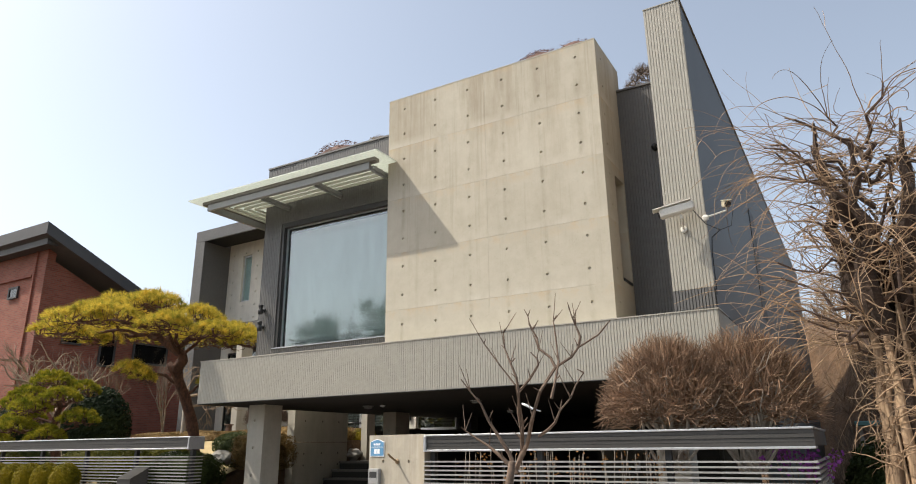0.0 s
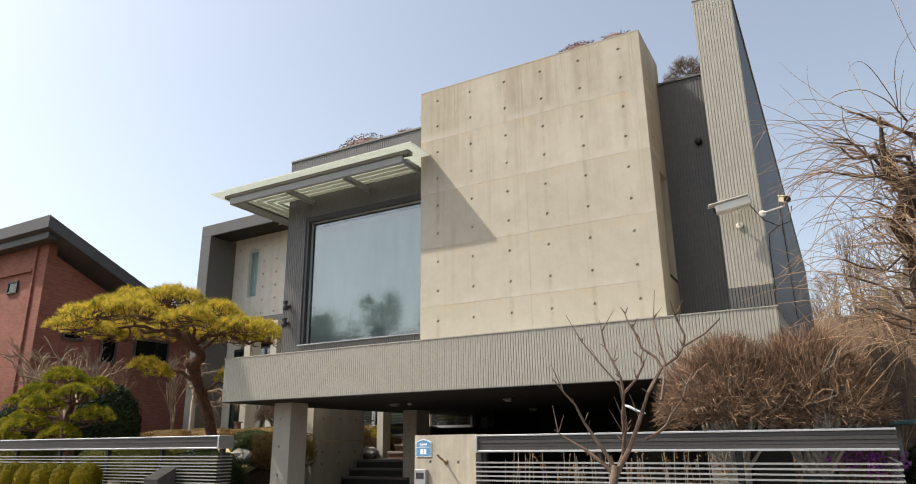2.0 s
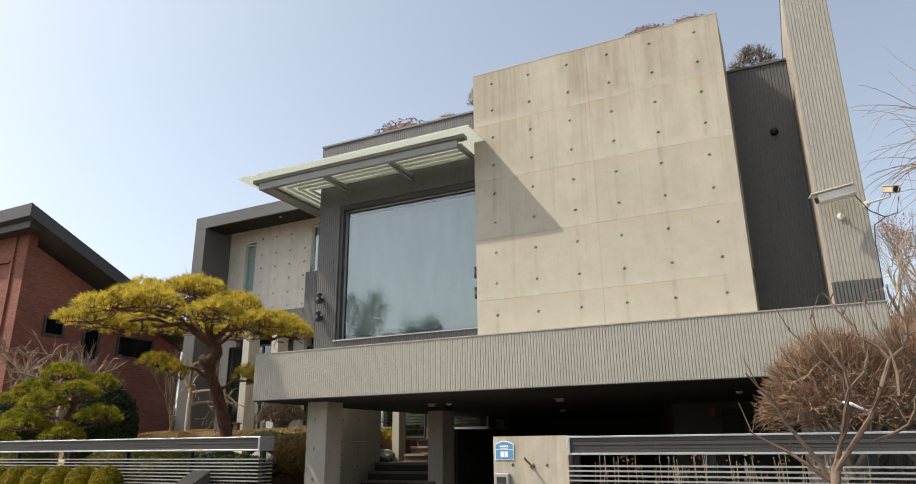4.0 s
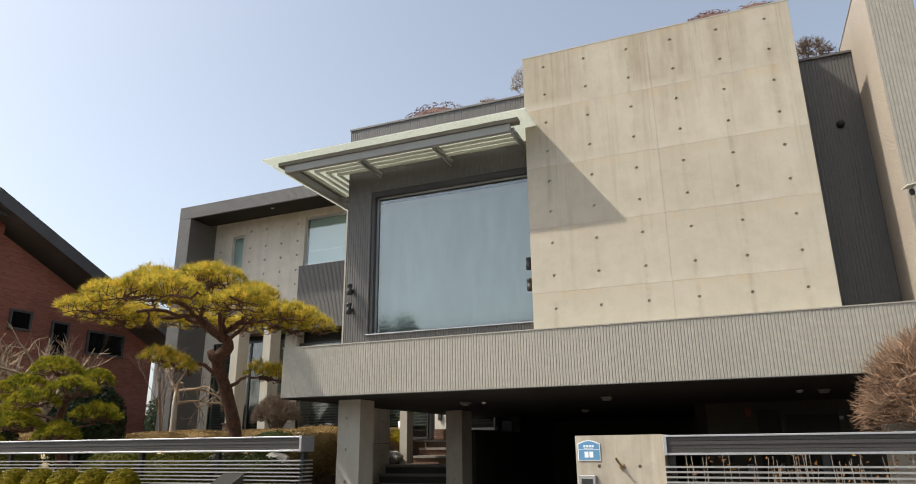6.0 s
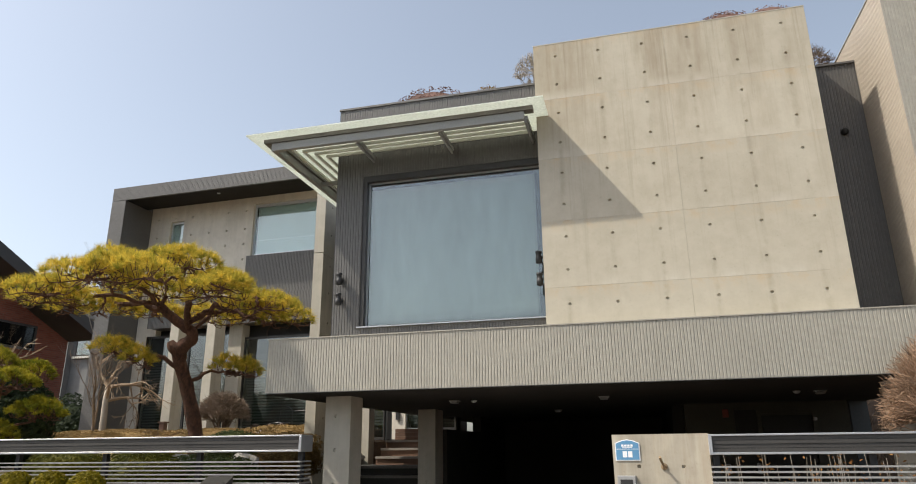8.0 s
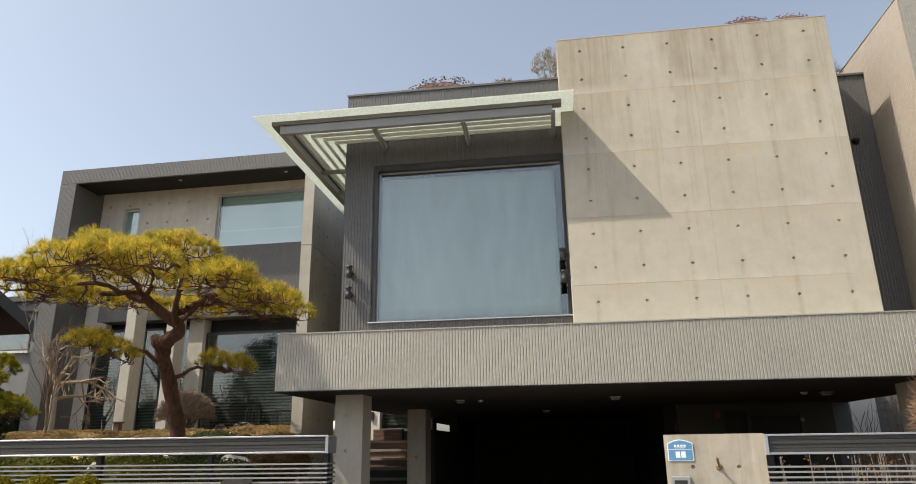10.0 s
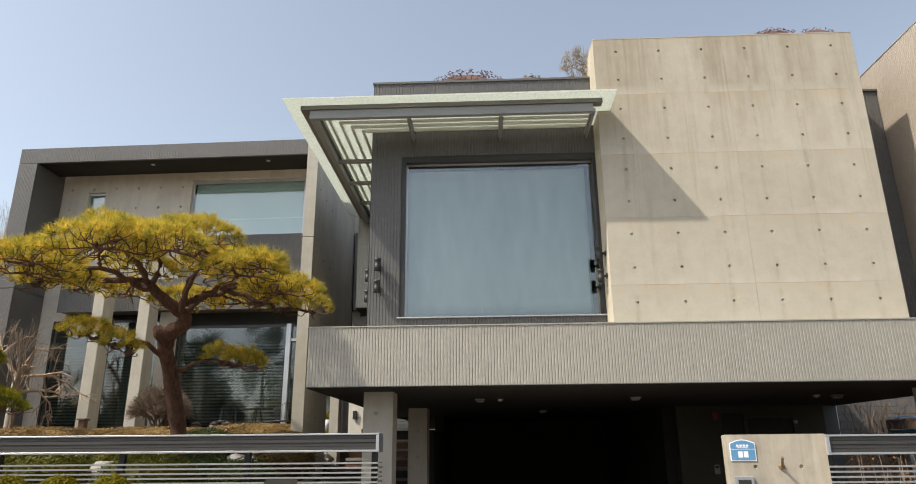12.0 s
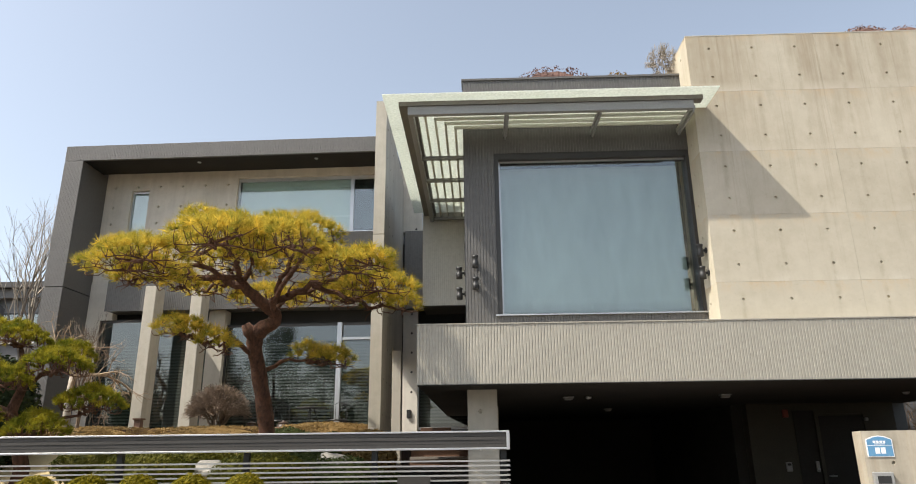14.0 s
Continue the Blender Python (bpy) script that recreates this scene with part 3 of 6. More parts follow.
ribs(bm, (WX0, WY + 0.011), (BX0, WY + 0.011), 3.13, WZ0, 0.041, 0.005)
ribs(bm, (-9.58, 20), (-9.58, WY), 3.13, 6.9, 0.041, 0.005)
hpart("ribbed_sheet", bm, M_RIBD, "", wall)
hpart("lintel", boxed(WX0 - 0.002, BX0, WY + 0.012, WY + 0.25, WZ1, 6.9), M_RIBD, "", wall)
hpart("apron", boxed(WX0 - 0.002, BX0, WY + 0.012, WY + 0.25, 3.12, WZ0), M_RIBD, "", wall)
hpart("parapet_cap", boxed(-9.6, BX0, WY - 0.012, WY + 0.27, 6.9, 6.93), M_RIBD, "", wall)
# base sheet painted dark as the unlit room behind the blind
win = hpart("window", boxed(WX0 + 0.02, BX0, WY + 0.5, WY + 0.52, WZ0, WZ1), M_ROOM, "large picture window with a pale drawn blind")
bm = bmesh.new()
sheet = []
for i in range(61):
    u = i / 60
    x = WX0 + 0.062 + u * (-6.53 - WX0 - 0.062)
    fold = 0.006 * math.sin(17 * u + 0.5) + 0.004 * math.sin(43 * u) + 0.008 * math.sin(5.2 * u + 1)
    hem = WZ0 + 0.035 + 0.012 * math.sin(6.5 * u + 0.4) * u
    sheet.append([bm.verts.new((x, WY + 0.2 + fold * (0.35 + 0.65 * k / 12) + 0.003 * math.sin(9 * u + 1.3 * k), WZ1 - 0.17 + (hem - WZ1 + 0.17) * k / 12)) for k in range(13)])
for a, b in zip(sheet, sheet[1:]):
    for k in range(12):
        bm.faces.new((a[k], a[k + 1], b[k + 1], b[k]))
bmesh.ops.solidify(bm, geom=bm.faces[:], thickness=0.003)
hpart("blind", bm, M_BLIND, "pale grey roller blind with slight creases", win, True)
bm = bmesh.new()
for d in ((WX0, WX0 + 0.06, WZ0, WZ1), (WX0 + 0.06, BX0, WZ1 - 0.09, WZ1), (WX0 + 0.06, BX0, WZ0, WZ0 + 0.025), (-6.43, BX0, WZ0 + 0.025, WZ1 - 0.09)):
    box(bm, d[0], d[1], WY + 0.02, WY + 0.25, d[2], d[3])
hpart("frame", bm, M_FRAME, "dark deep window frame", win)
bm = boxed(WX0 + 0.06, WX0 + 0.085, WY + 0.1, WY + 0.13, WZ0 + 0.02, WZ1 - 0.09)
box(bm, WX0 + 0.06, -6.432, WY + 0.1, WY + 0.13, WZ1 - 0.112, WZ1 - 0.09)
box(bm, WX0 - 0.03, BX0, WY - 0.03, WY + 0.13, WZ0 - 0.004, WZ0 + 0.012)
hpart("sill", bm, M_ALU, "thin aluminium sill and bead", win)
hpart("pane", boxed(WX0 + 0.085, -6.432, WY + 0.11, WY + 0.118, WZ0 + 0.02, WZ1 - 0.112), M_GLASS, "", win)

# dark ribbed recess wall and blade on the right of the block
rec = hpart("recess_wall", boxed(BX1 - 0.1, -1.985, 9.26, 9.5, 3.1, 6.84), M_RIBD, "dark grey ribbed metal wall")
bm = ribs(bmesh.new(), (BX1, 9.25), (-1.98, 9.25), 3.13, 6.84, 0.041, 0.005)
hpart("ribbed_sheet", bm, M_RIBD, "", rec)
hpart("parapet_cap", boxed(BX1 - 0.1, -1.982, 9.22, 9.5, 6.84, 6.87), M_RIBD, "", rec)
FY1 = 26.0
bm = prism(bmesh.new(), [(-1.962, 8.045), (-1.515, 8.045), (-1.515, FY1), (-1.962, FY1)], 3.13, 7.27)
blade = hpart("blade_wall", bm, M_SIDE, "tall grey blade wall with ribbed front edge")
bm = ribs(bmesh.new(), (-1.98, 8.043), (-1.505, 8.043), 3.39, 7.28, 0.036, 0.005, 0.72)
hpart("ribbed_sheet", bm, M_RIB, "", blade)
# darker metal puts the shade on the lowest ribs into colour
bm = ribs(bmesh.new(), (-1.98, 8.043), (-1.505, 8.043), 3.15, 3.385, 0.036, 0.013, 0.74)
hpart("shaded_rib_strip", bm, M_RIBD, "", blade)
# black strip painted for the shadow wedge along the blade's foot
hpart("side_shadow_strip", boxed(-1.514, -1.503, 8.06, FY1, 3.147, 3.37), M_BLACK, "", blade)
# flat dark panels stand in for the shadow of recesses
for y0_, y1_, z0_, z1_ in ((12.95, 13.6, 3.8, 5.85), (21.0, 25.5, 3.4, 5.1)):
    hpart("slit", boxed(-1.514, -1.502, y0_, y1_, z0_, z1_), M_SLIT, "flat dark strip painted as a recess's shadow", blade)
# the sunny look of this face is put into its tan
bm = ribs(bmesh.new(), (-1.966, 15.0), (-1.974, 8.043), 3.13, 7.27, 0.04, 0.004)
hpart("side_sheet", bm, M_TAN, "tan metal side, sunlight put into its colour", blade)
bm = prism(bmesh.new(), [(-1.985, 8.03), (-1.495, 8.03), (-1.495, FY1), (-1.985, FY1)], 7.272, 7.285)
hpart("parapet_cap", bm, M_RIB, "", blade)

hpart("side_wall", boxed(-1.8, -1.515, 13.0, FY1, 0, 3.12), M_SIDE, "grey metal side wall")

# upper body and roof behind the front
hpart("body", boxed(-9.55, -1.99, 9.5, 26, 3.12, 6.7), M_RIBD)
hpart("roof", boxed(-9.55, -6.39, 9.0, 26, 6.7, 6.74), M_EARTH, "planted flat roof")
hpart("roof", boxed(-6.39, -1.99, 9.52, 26, 6.7, 6.74), M_EARTH, "planted flat roof")

# canopy
can = hpart("canopy", boxed(-10.63, -6.22, 7.755, 8.74, 6.14, 6.16), M_FROST, "frosted pale green glass canopy on a steel frame")
hpart("glass_sheet", boxed(-10.63, -9.59, 8.743, 12.4, 6.14, 6.16), M_FROST, "", can)
bm = boxed(-10.43, -6.385, 7.93, 8.06, 6.075, 6.135)
box(bm, -10.43, -10.2, 8.06, 12.4, 6.075, 6.135)
hpart("soffit_plate", bm, M_SOFPL, "", can)
hpart("channel_beam", boxed(-10.31, -6.51, 7.95, 8.02, 5.95, 6.073, bevel=0.004), M_STEEL, "grey steel channel beam", can)
hpart("channel_beam", boxed(-10.31, -10.24, 8.023, 12.4, 5.95, 6.073, bevel=0.004), M_STEEL, "", can)
for i in range(4):
    o = 8.14 + 0.135 * i
    xo = -10.11 + 0.135 * i
    bm = boxed(xo, -6.5, o, o + 0.03, 6.03, 6.07)
    box(bm, xo, xo + 0.03, o + 0.032, 12.4, 6.03, 6.07)
    hpart("louvre_bar", bm, M_LOUV, "", can)
for x in (-8.98, -7.73, -6.5):
    bm = boxed(x - 0.03, x + 0.03, 8.02, 8.73, 5.975, 6.03)
    box(bm, x - 0.012, x + 0.012, 8.02, 8.73, 5.93, 5.978)
    hpart("bracket", bm, M_STEEL, "", can)
for y in (9.5, 10.4, 11.35, 12.36):
    hpart("bracket", boxed(-10.24, -9.595, y - 0.03, y + 0.03, 5.975, 6.03), M_STEEL, "", can)
hpart("bay_box", boxed(-10.45, -9.6, 12.42, 13.2, 4.3, 6.6), M_RIBL, "ribbed metal bay, light under the canopy put into its colour")
bay = bpy.data.objects["bay_box"]
hpart("ribbed_sheet", ribs(bmesh.new(), (-10.46, 12.41), (-9.6, 12.41), 4.28, 6.6, 0.037, 0.004), M_RIBL, "", bay)

# near-black sheet: the shade beneath the bay is put into its colour
hpart("underside", boxed(-10.455, -9.6, 12.405, 13.21, 4.26, 4.278), M_SOFF, "", bay)
# wall lamps
def wall_lamp(p, out):
    """A small black up-and-down spot on a bracket."""
    t = thing("wall_lamp", "small black up-and-down spotlight on the facade", "wall lamp", p, "black facade spotlights")
    c = Vector((0, 0, 0)) + out * 0.085
    part("head", lathe(bmesh.new(), c, [(0.03, -0.085), (0.045, -0.08), (0.045, -0.01), (0.038, 0.0), (0.038, 0.05), (0.045, 0.06), (0.045, 0.085), (0.03, 0.09)], 12), M_BLACK, t, "", True)
    bm = bmesh.new()
    rod(bm, Vector((0, 0, 0)), c, 0.018)
    part("bracket", bm, M_BLACK, t)
    part("base_plate", lathe(bmesh.new(), (0, 0, 0), [(0.04, 0), (0.04, 0.012), (0.03, 0.016)], 12, out), M_BLACK, t)
    return t


for z in (4.09, 3.785):
    wall_lamp((-9.446, WY - 0.005, z), Vector((0, -1, 0)))
    wall_lamp((-9.592, 9.25, z), Vector((-1, 0, 0)))
    wall_lamp((BX0 - 0.001, 8.52, z + 0.06), Vector((-1, 0, 0)))
t = thing("wall_nozzle", "small round dark vent on ribbed metal wall", "vent", (-2.27, 9.24, 5.8))
part("dome", lathe(bmesh.new(), (0, 0, 0), [(0.05, -0.02), (0.05, 0.03), (0.042, 0.06), (0.02, 0.08)], 14, Vector((0, -1, 0))), M_BLACK, t, "", True)

# carport pillars and walls below
def pillar(name, x0, x1, y0, y1, z1, hs, label, z0=0.0):
    t = thing(name, label, "pillar", ((x0 + x1) / 2, y0, z0), "concrete pillars under the house")
    off = Vector(t.location)
    ob = holed_panel("front_face", lambda u, v, d: (u - off.x, y0 + d - off.y, v - off.z), x0, x1, z0, z1, hs, 0.03, M_CONC2, t, gap=0.0, radius=0.026)
    bm = boxed(x0 - off.x + 0.001, x1 - off.x - 0.001, 0.03, y1 - y0, 0, z1 - z0 - 0.002)
    part("shaft", bm, M_CONC2, t)
    return t


pillar("pillar", -9.58, -9.2, 8.68, 9.1, 2.40, [(-9.42, 2.13), (-9.42, 1.68), (-9.42, 1.23), (-9.42, 0.78)], "square concrete pillar carrying the band")
pillar("pillar", -9.42, -9.08, 12.42, 12.95, 2.40, [(-9.25, 2.0), (-9.25, 1.55), (-9.25, 1.1)], "concrete pillar in the carport's shade")
pillar("pillar", -11.21, -11.03, 13.93, 14.25, 3.65, [], "slim concrete pillar beside the garden steps")
pillar("pillar", -2.494, -2.11, 8.6, 9.0, 2.40, [(-2.31, 2.0), (-2.31, 1.55)], "concrete pillar carrying the band")
# Concrete darkened in colour for the carport's shade; garage walls near-black likewise.
tagged(part("wall_carport_back", boxed(-4.54, -1.9, 12.7, 12.95, 0.0, 2.40), M_BACKW), "concrete back wall of the carport, shade put into its colour", "wall", kind="structure")
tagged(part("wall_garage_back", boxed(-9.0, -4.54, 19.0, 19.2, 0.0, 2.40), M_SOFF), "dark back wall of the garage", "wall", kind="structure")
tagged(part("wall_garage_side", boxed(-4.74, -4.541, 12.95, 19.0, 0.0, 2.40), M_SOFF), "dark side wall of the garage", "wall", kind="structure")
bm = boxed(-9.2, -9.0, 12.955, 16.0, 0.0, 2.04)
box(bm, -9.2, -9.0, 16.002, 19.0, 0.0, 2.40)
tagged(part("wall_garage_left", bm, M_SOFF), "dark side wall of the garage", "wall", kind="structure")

# concrete wall that divides the two wings
fw = thing("wall_divider", "tall slim concrete wall between the wings", "wall", (-11.18, 11.41, 0), kind="structure")
fw.rotation_euler.z = radians(1.9)
for za, zb in ((0.0, 1.8), (1.8, 5.41), (5.41, 8.1)):
    part("panel", boxed(-0.1, 0.1, 0, 1.9, za, zb - 0.012), M_CONC2, fw)
part("panel", boxed(-0.1, 0.1, 1.902, 4.68, 3.65, 8.088), M_CONC2, fw)
for zz in (0.7, 1.3, 1.55, 2.25, 2.85, 3.45, 4.05, 4.65, 5.2, 5.85, 6.45, 7.05, 7.65):
    for yy in (0.35, 0.95, 1.55):
        part("tie_hole", lathe(bmesh.new(), (0.1005, yy, zz), [(0.022, 0), (0.02, 0.0015)], 10, Vector((1, 0, 0))), M_HOLE, fw)

# ---- left wing ----
wing = thing("house_wing", "concrete garden wing with dark metal frame and tall glazing", "house", (-15.5, 15.0, 1.8))


def wpart(name, bm, material, label="", parent=None):
    ob = part(name, bm, material, None, label)
    if parent is None:
        return moved(wing, ob)
    ob.parent = parent
    return ob


GY = 16.1
fr = wpart("frame_hood", boxed(-19.55, -11.43, 14.985, 22, 8.72, 9.0), M_RIBD, "dark ribbed metal roof hood")
wpart("ribbed_sheet", ribs(bmesh.new(), (-19.57, 14.98), (-11.43, 14.98), 8.61, 9.0, 0.04, 0.004), M_RIBD, "", fr)
wpart("soffit", boxed(-19.5, -11.43, 15.06, GY, 8.7, 8.718), M_SOFF, "", fr)
wpart("hood_edge", boxed(-19.55, -11.43, 14.985, 15.055, 8.615, 8.718), M_RIBD, "", fr)
for x in (-16.4, -13.4):
    wpart("downlight", lathe(bmesh.new(), (x, 15.5, 8.699), [(0.05, 0), (0.05, -0.01), (0.02, -0.012)], 12), M_ALU, "", fr)
for za, zb in ((5.42, 8.6), (1.8, 5.40)):
    s = wpart("side_frame", boxed(-19.55, -19.1, 14.985, 16.4, za, zb), M_RIBD, "dark ribbed metal side")
    wpart("ribbed_sheet", ribs(bmesh.new(), (-19.57, 14.98), (-19.1, 14.98), za, zb, 0.036, 0.0025), M_RIBD, "", s)
# upper concrete wall with openings: small window and large glazing
SW = (-18.40, -17.93, 6.55, 8.22)
GW = (-15.6, -11.45, 6.9, 8.49)
cells = [(-19.1, SW[0], 5.75, 8.7), (SW[0], SW[1], SW[3], 8.7), (SW[0], SW[1], 5.75, SW[2]), (SW[1], GW[0], 5.75, 8.7), (GW[0], GW[1], GW[3], 8.7)]
uw = wpart("upper_wall", boxed(-19.1, -11.43, GY + 0.2, GY + 0.3, 5.0, 8.6), M_ROOM, "concrete upper wall with tie holes, daylight put into its colour")
for a, b, c, d in cells:
    hs = [(x, z) for x in [-18.85 + 0.6 * i for i in range(12)] for z in (5.95, 6.4, 6.85, 7.3, 7.75, 8.3) if a + 0.06 < x < b - 0.06 and c + 0.06 < z < d - 0.06]
    us_, vs_ = {h[0] for h in hs}, {h[1] for h in hs}
    holed_panel("panel", lambda u, v, dd: (u, GY + dd, v), a, b, c, d, hs, 0.2, M_CONCW, uw, radius=0.036, depth=0.06)
def glazing(parent_label, x0, x1, z0, z1, y, mull, glass, back, backmat, frame_mat=M_ALU, fw_=0.06):
    w = wpart("window", boxed(x0, x1, y + back, y + back + 0.01, z0, z1), backmat, parent_label)
    xsn = [x0] + list(mull) + [x1]
    bm = bmesh.new()
    for x in xsn:
        box(bm, max(x0, x - fw_ / 2), min(x1, x + fw_ / 2), y, y + 0.06, z0, z1)
    for z in (z0, z1 - fw_):
        for a, b in zip(xsn, xsn[1:]):
            box(bm, a + fw_ / 2, b - fw_ / 2, y + 0.003, y + 0.057, z, z + fw_)
    wpart("frame", bm, frame_mat, "", w)
    for a, b in zip(xsn, xsn[1:]):
        wpart("pane", boxed(a + fw_ / 2, b - fw_ / 2, y + 0.025, y + 0.032, z0 + fw_, z1 - fw_), glass, "", w)
    return w


glazing("small upper window with pale blind", SW[0], SW[1], SW[2], SW[3], GY + 0.08, (), M_GLASS, 0.1, M_BLINDW)
gw = glazing("wide upper window with pale blind", GW[0], GW[1], GW[2], GW[3], GY + 0.08, (-12.6,), M_GLASS, 0.16, M_ROOM, M_ALU, 0.09)
wpart("blind", boxed(GW[0] + 0.05, -12.65, GY + 0.19, GY + 0.194, 7.42, GW[3] - 0.05), M_BLINDW, "pale blind", gw)
wpart("lower_blind", boxed(GW[0] + 0.05, -12.65, GY + 0.184, GY + 0.188, GW[2] + 0.05, 7.408), M_BLINDW, "", gw)
wpart("blind_bar", boxed(GW[0] + 0.05, -12.65, GY + 0.18, GY + 0.2, 7.41, 7.435), M_SIGNW, "", gw)
# ribbed spandrel and ground floor glazing
sp = wpart("spandrel", boxed(-18.45, -11.43, 15.75, 16.3, 4.97, 5.72), M_RIBD, "dark ribbed metal spandrel")
wpart("ribbed_sheet", ribs(bmesh.new(), (-18.47, 15.745), (-11.43, 15.745), 4.95, 5.73, 0.045, 0.008), M_RIBD, "", sp)
wpart("rail_panel", boxed(-15.6, -11.43, 15.93, 16.05, 5.73, 6.88), M_RIBD, "dark ribbed metal rail panel")
wpart("ribbed_sheet", ribs(bmesh.new(), (-15.6, 15.92), (-11.43, 15.92), 5.73, 6.88, 0.045, 0.008), M_RIBD, "", bpy.data.objects["rail_panel"])
wpart("end_wall", boxed(-19.1, -18.45, 16.08, 16.3, 4.8, 5.745), M_CONCW)
wpart("end_wall", boxed(-19.1, -18.75, 16.08, 16.3, 1.8, 4.798), M_CONCW)
glazing("tall ground floor window with slatted shade", -18.75, -15.95, 1.9, 4.8, 16.1, (-17.3,), M_GLASS2, 0.2, M_CURT, M_FRAME)
wpart("mid_wall", boxed(-15.95, -15.55, 15.95, 16.3, 1.8, 4.96), M_CONC2)
glazing("wide ground floor glazing with slatted shade", -15.55, -11.43, 1.9, 4.62, 16.1, (-12.75,), M_GLASS2, 0.25, M_CURT, M_FRAME)
wpart("mullion", boxed(-12.81, -12.7, 16.03, 16.098, 1.9, 4.62), M_ALU, "pale aluminium mullion")
wpart("transom", boxed(-12.69, -11.43, 16.04, 16.098, 4.2, 4.26), M_ALU)
bm = bmesh.new()
for x0, x1 in ((-18.7, -16.0), (-15.5, -11.5), (-10.84, -9.66)):
    for i in range(26):
        box(bm, x0, x1, 16.2, 16.215, 2.25 + 0.075 * i, 2.29 + 0.075 * i)
wpart("shade_slatting", bm, M_SLAT, "horizontal shade slats behind the glass")
bpy.data.objects["shade_slatting"]["kind"] = "stuff"
# wing core in near-black, standing in for unlit rooms
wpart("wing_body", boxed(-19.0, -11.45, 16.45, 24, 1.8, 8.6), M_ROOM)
for x in (-17.03, -15.93):
    t = thing("pillar", "leaning slim concrete pillar before the garden glazing", "pillar", (x, 15.1, 1.9), "slim concrete pillars of the wing")
    part("shaft", boxed(-0.13, 0.13, -0.1, 0.35, -0.02, 3.5, bevel=0.01), M_CONC2, t)
tagged(part("deck", boxed(-19.0, -11.45, 14.6, 16.05, 1.7, 1.88), M_TREAD), "grey stone terrace floor", "terrace", kind="structure")
tagged(part("deck_edge", boxed(-19.0, -11.45, 14.5, 14.64, 1.7, 2.16, bevel=0.01), M_WOOD), "brown timber terrace edge", "deck edge", kind="structure")

# wing: strip wall and shaded door beside the divider
strip = wpart("strip_wall", boxed(-11.23, -10.88, 16.1, 16.4, 1.9, 4.9), M_CONCW, "narrow concrete wall strip with tie holes")
upper_strip = wpart("upper_strip", boxed(-11.425, -10.78, 16.1, 16.4, 6.88, 8.6), M_CONCW, "concrete wall strip with tie holes, daylight put into its colour")
for x, zs, on in ((-11.02, [2.95 + 0.46 * k for k in range(5)], strip), (-10.93, (6.95, 7.5, 8.05), upper_strip)):
    for z in zs:
        wpart("tie_hole", lathe(bmesh.new(), (x, 16.099, z), [(0.028, 0), (0.026, 0.0015)], 10, Vector((0, -1, 0))), M_HOLE, "", on)
wpart("outlet_box", boxed(-11.12, -11.03, 16.05, 16.099, 2.36, 2.55, bevel=0.006), M_BLACK, "small black outlet box")
# dark sheet painted where only shade stands in the gap
wpart("gap_shade", boxed(-11.425, -11.232, 16.2, 16.4, 1.9, 6.6), M_ROOM)
glazing("tall glazed door with slatted shade", -10.88, -9.62, 2.1, 4.4, 16.15, (), M_GLASS2, 0.2, M_CURT)
# added near-black sheet: closes a gap to the sky, reads as shade
wpart("shade_backing", boxed(-11.12, -9.6, 16.45, 16.6, 1.9, 9.0), M_ROOM)
wpart("upper_panel", boxed(-11.2, -9.6, 16.0, 16.3, 4.92, 6.87), M_RIBM, "dark ribbed metal panel")
wpart("ribbed_sheet", ribs(bmesh.new(), (-11.2, 15.99), (-9.6, 15.99), 4.91, 6.87, 0.045, 0.006), M_RIBM, "", bpy.data.objects["upper_panel"])
glazing("upper corner window", -10.78, -10.46, 6.89, 8.3, 16.1, (), M_GLASS, 0.1, M_BLIND)

# the wing stands a little askew to the front
wing.location.y -= 0.13
wing.rotation_euler.z = radians(-1.3)

# ---- steps up to the garden ----
st = thing("garden_steps", "stone steps climbing beside the carport to the garden", "steps", (-10.1, 11.0, 0.0))
for i in range(8):
    z, y = 0.17 * (i + 1), 0.27 * i
    e = 3.1 if i == 7 else y + 0.3
    part("step", boxed(-0.9, 0.85, y, e, 0.0 if i in (0, 7) else z - 0.17, z - 0.045), M_GREYD, st)
    part("tread", boxed(-0.9, 0.85, y - 0.03, e, z - 0.043, z), M_STONED, st)
for i in range(3):
    z, y = 1.36 + 0.17 * (i + 1), 2.85 + 0.3 * i
    e = 5.0 if i == 2 else y + 0.33
    part("step", boxed(-0.72, 0.88, y, e, z - 0.17, z - 0.05), M_WOOD, st)
    part("tread", boxed(-0.72, 0.88, y - 0.03, e, z - 0.048, z), M_TREAD, st)
for x, y, z in ((-10.35, 14.75, 1.87),):
    t = thing("planter_box", "brown timber planter at the head of the steps", "planter", (x, y, z), "timber planters")
    for i in range(3):
        part("board", boxed(-0.32, 0.32, -0.13, 0.13, 0.003 + 0.08 * i, 0.08 + 0.08 * i, bevel=0.006), M_WOOD, t)

# ---- fences, pier ----


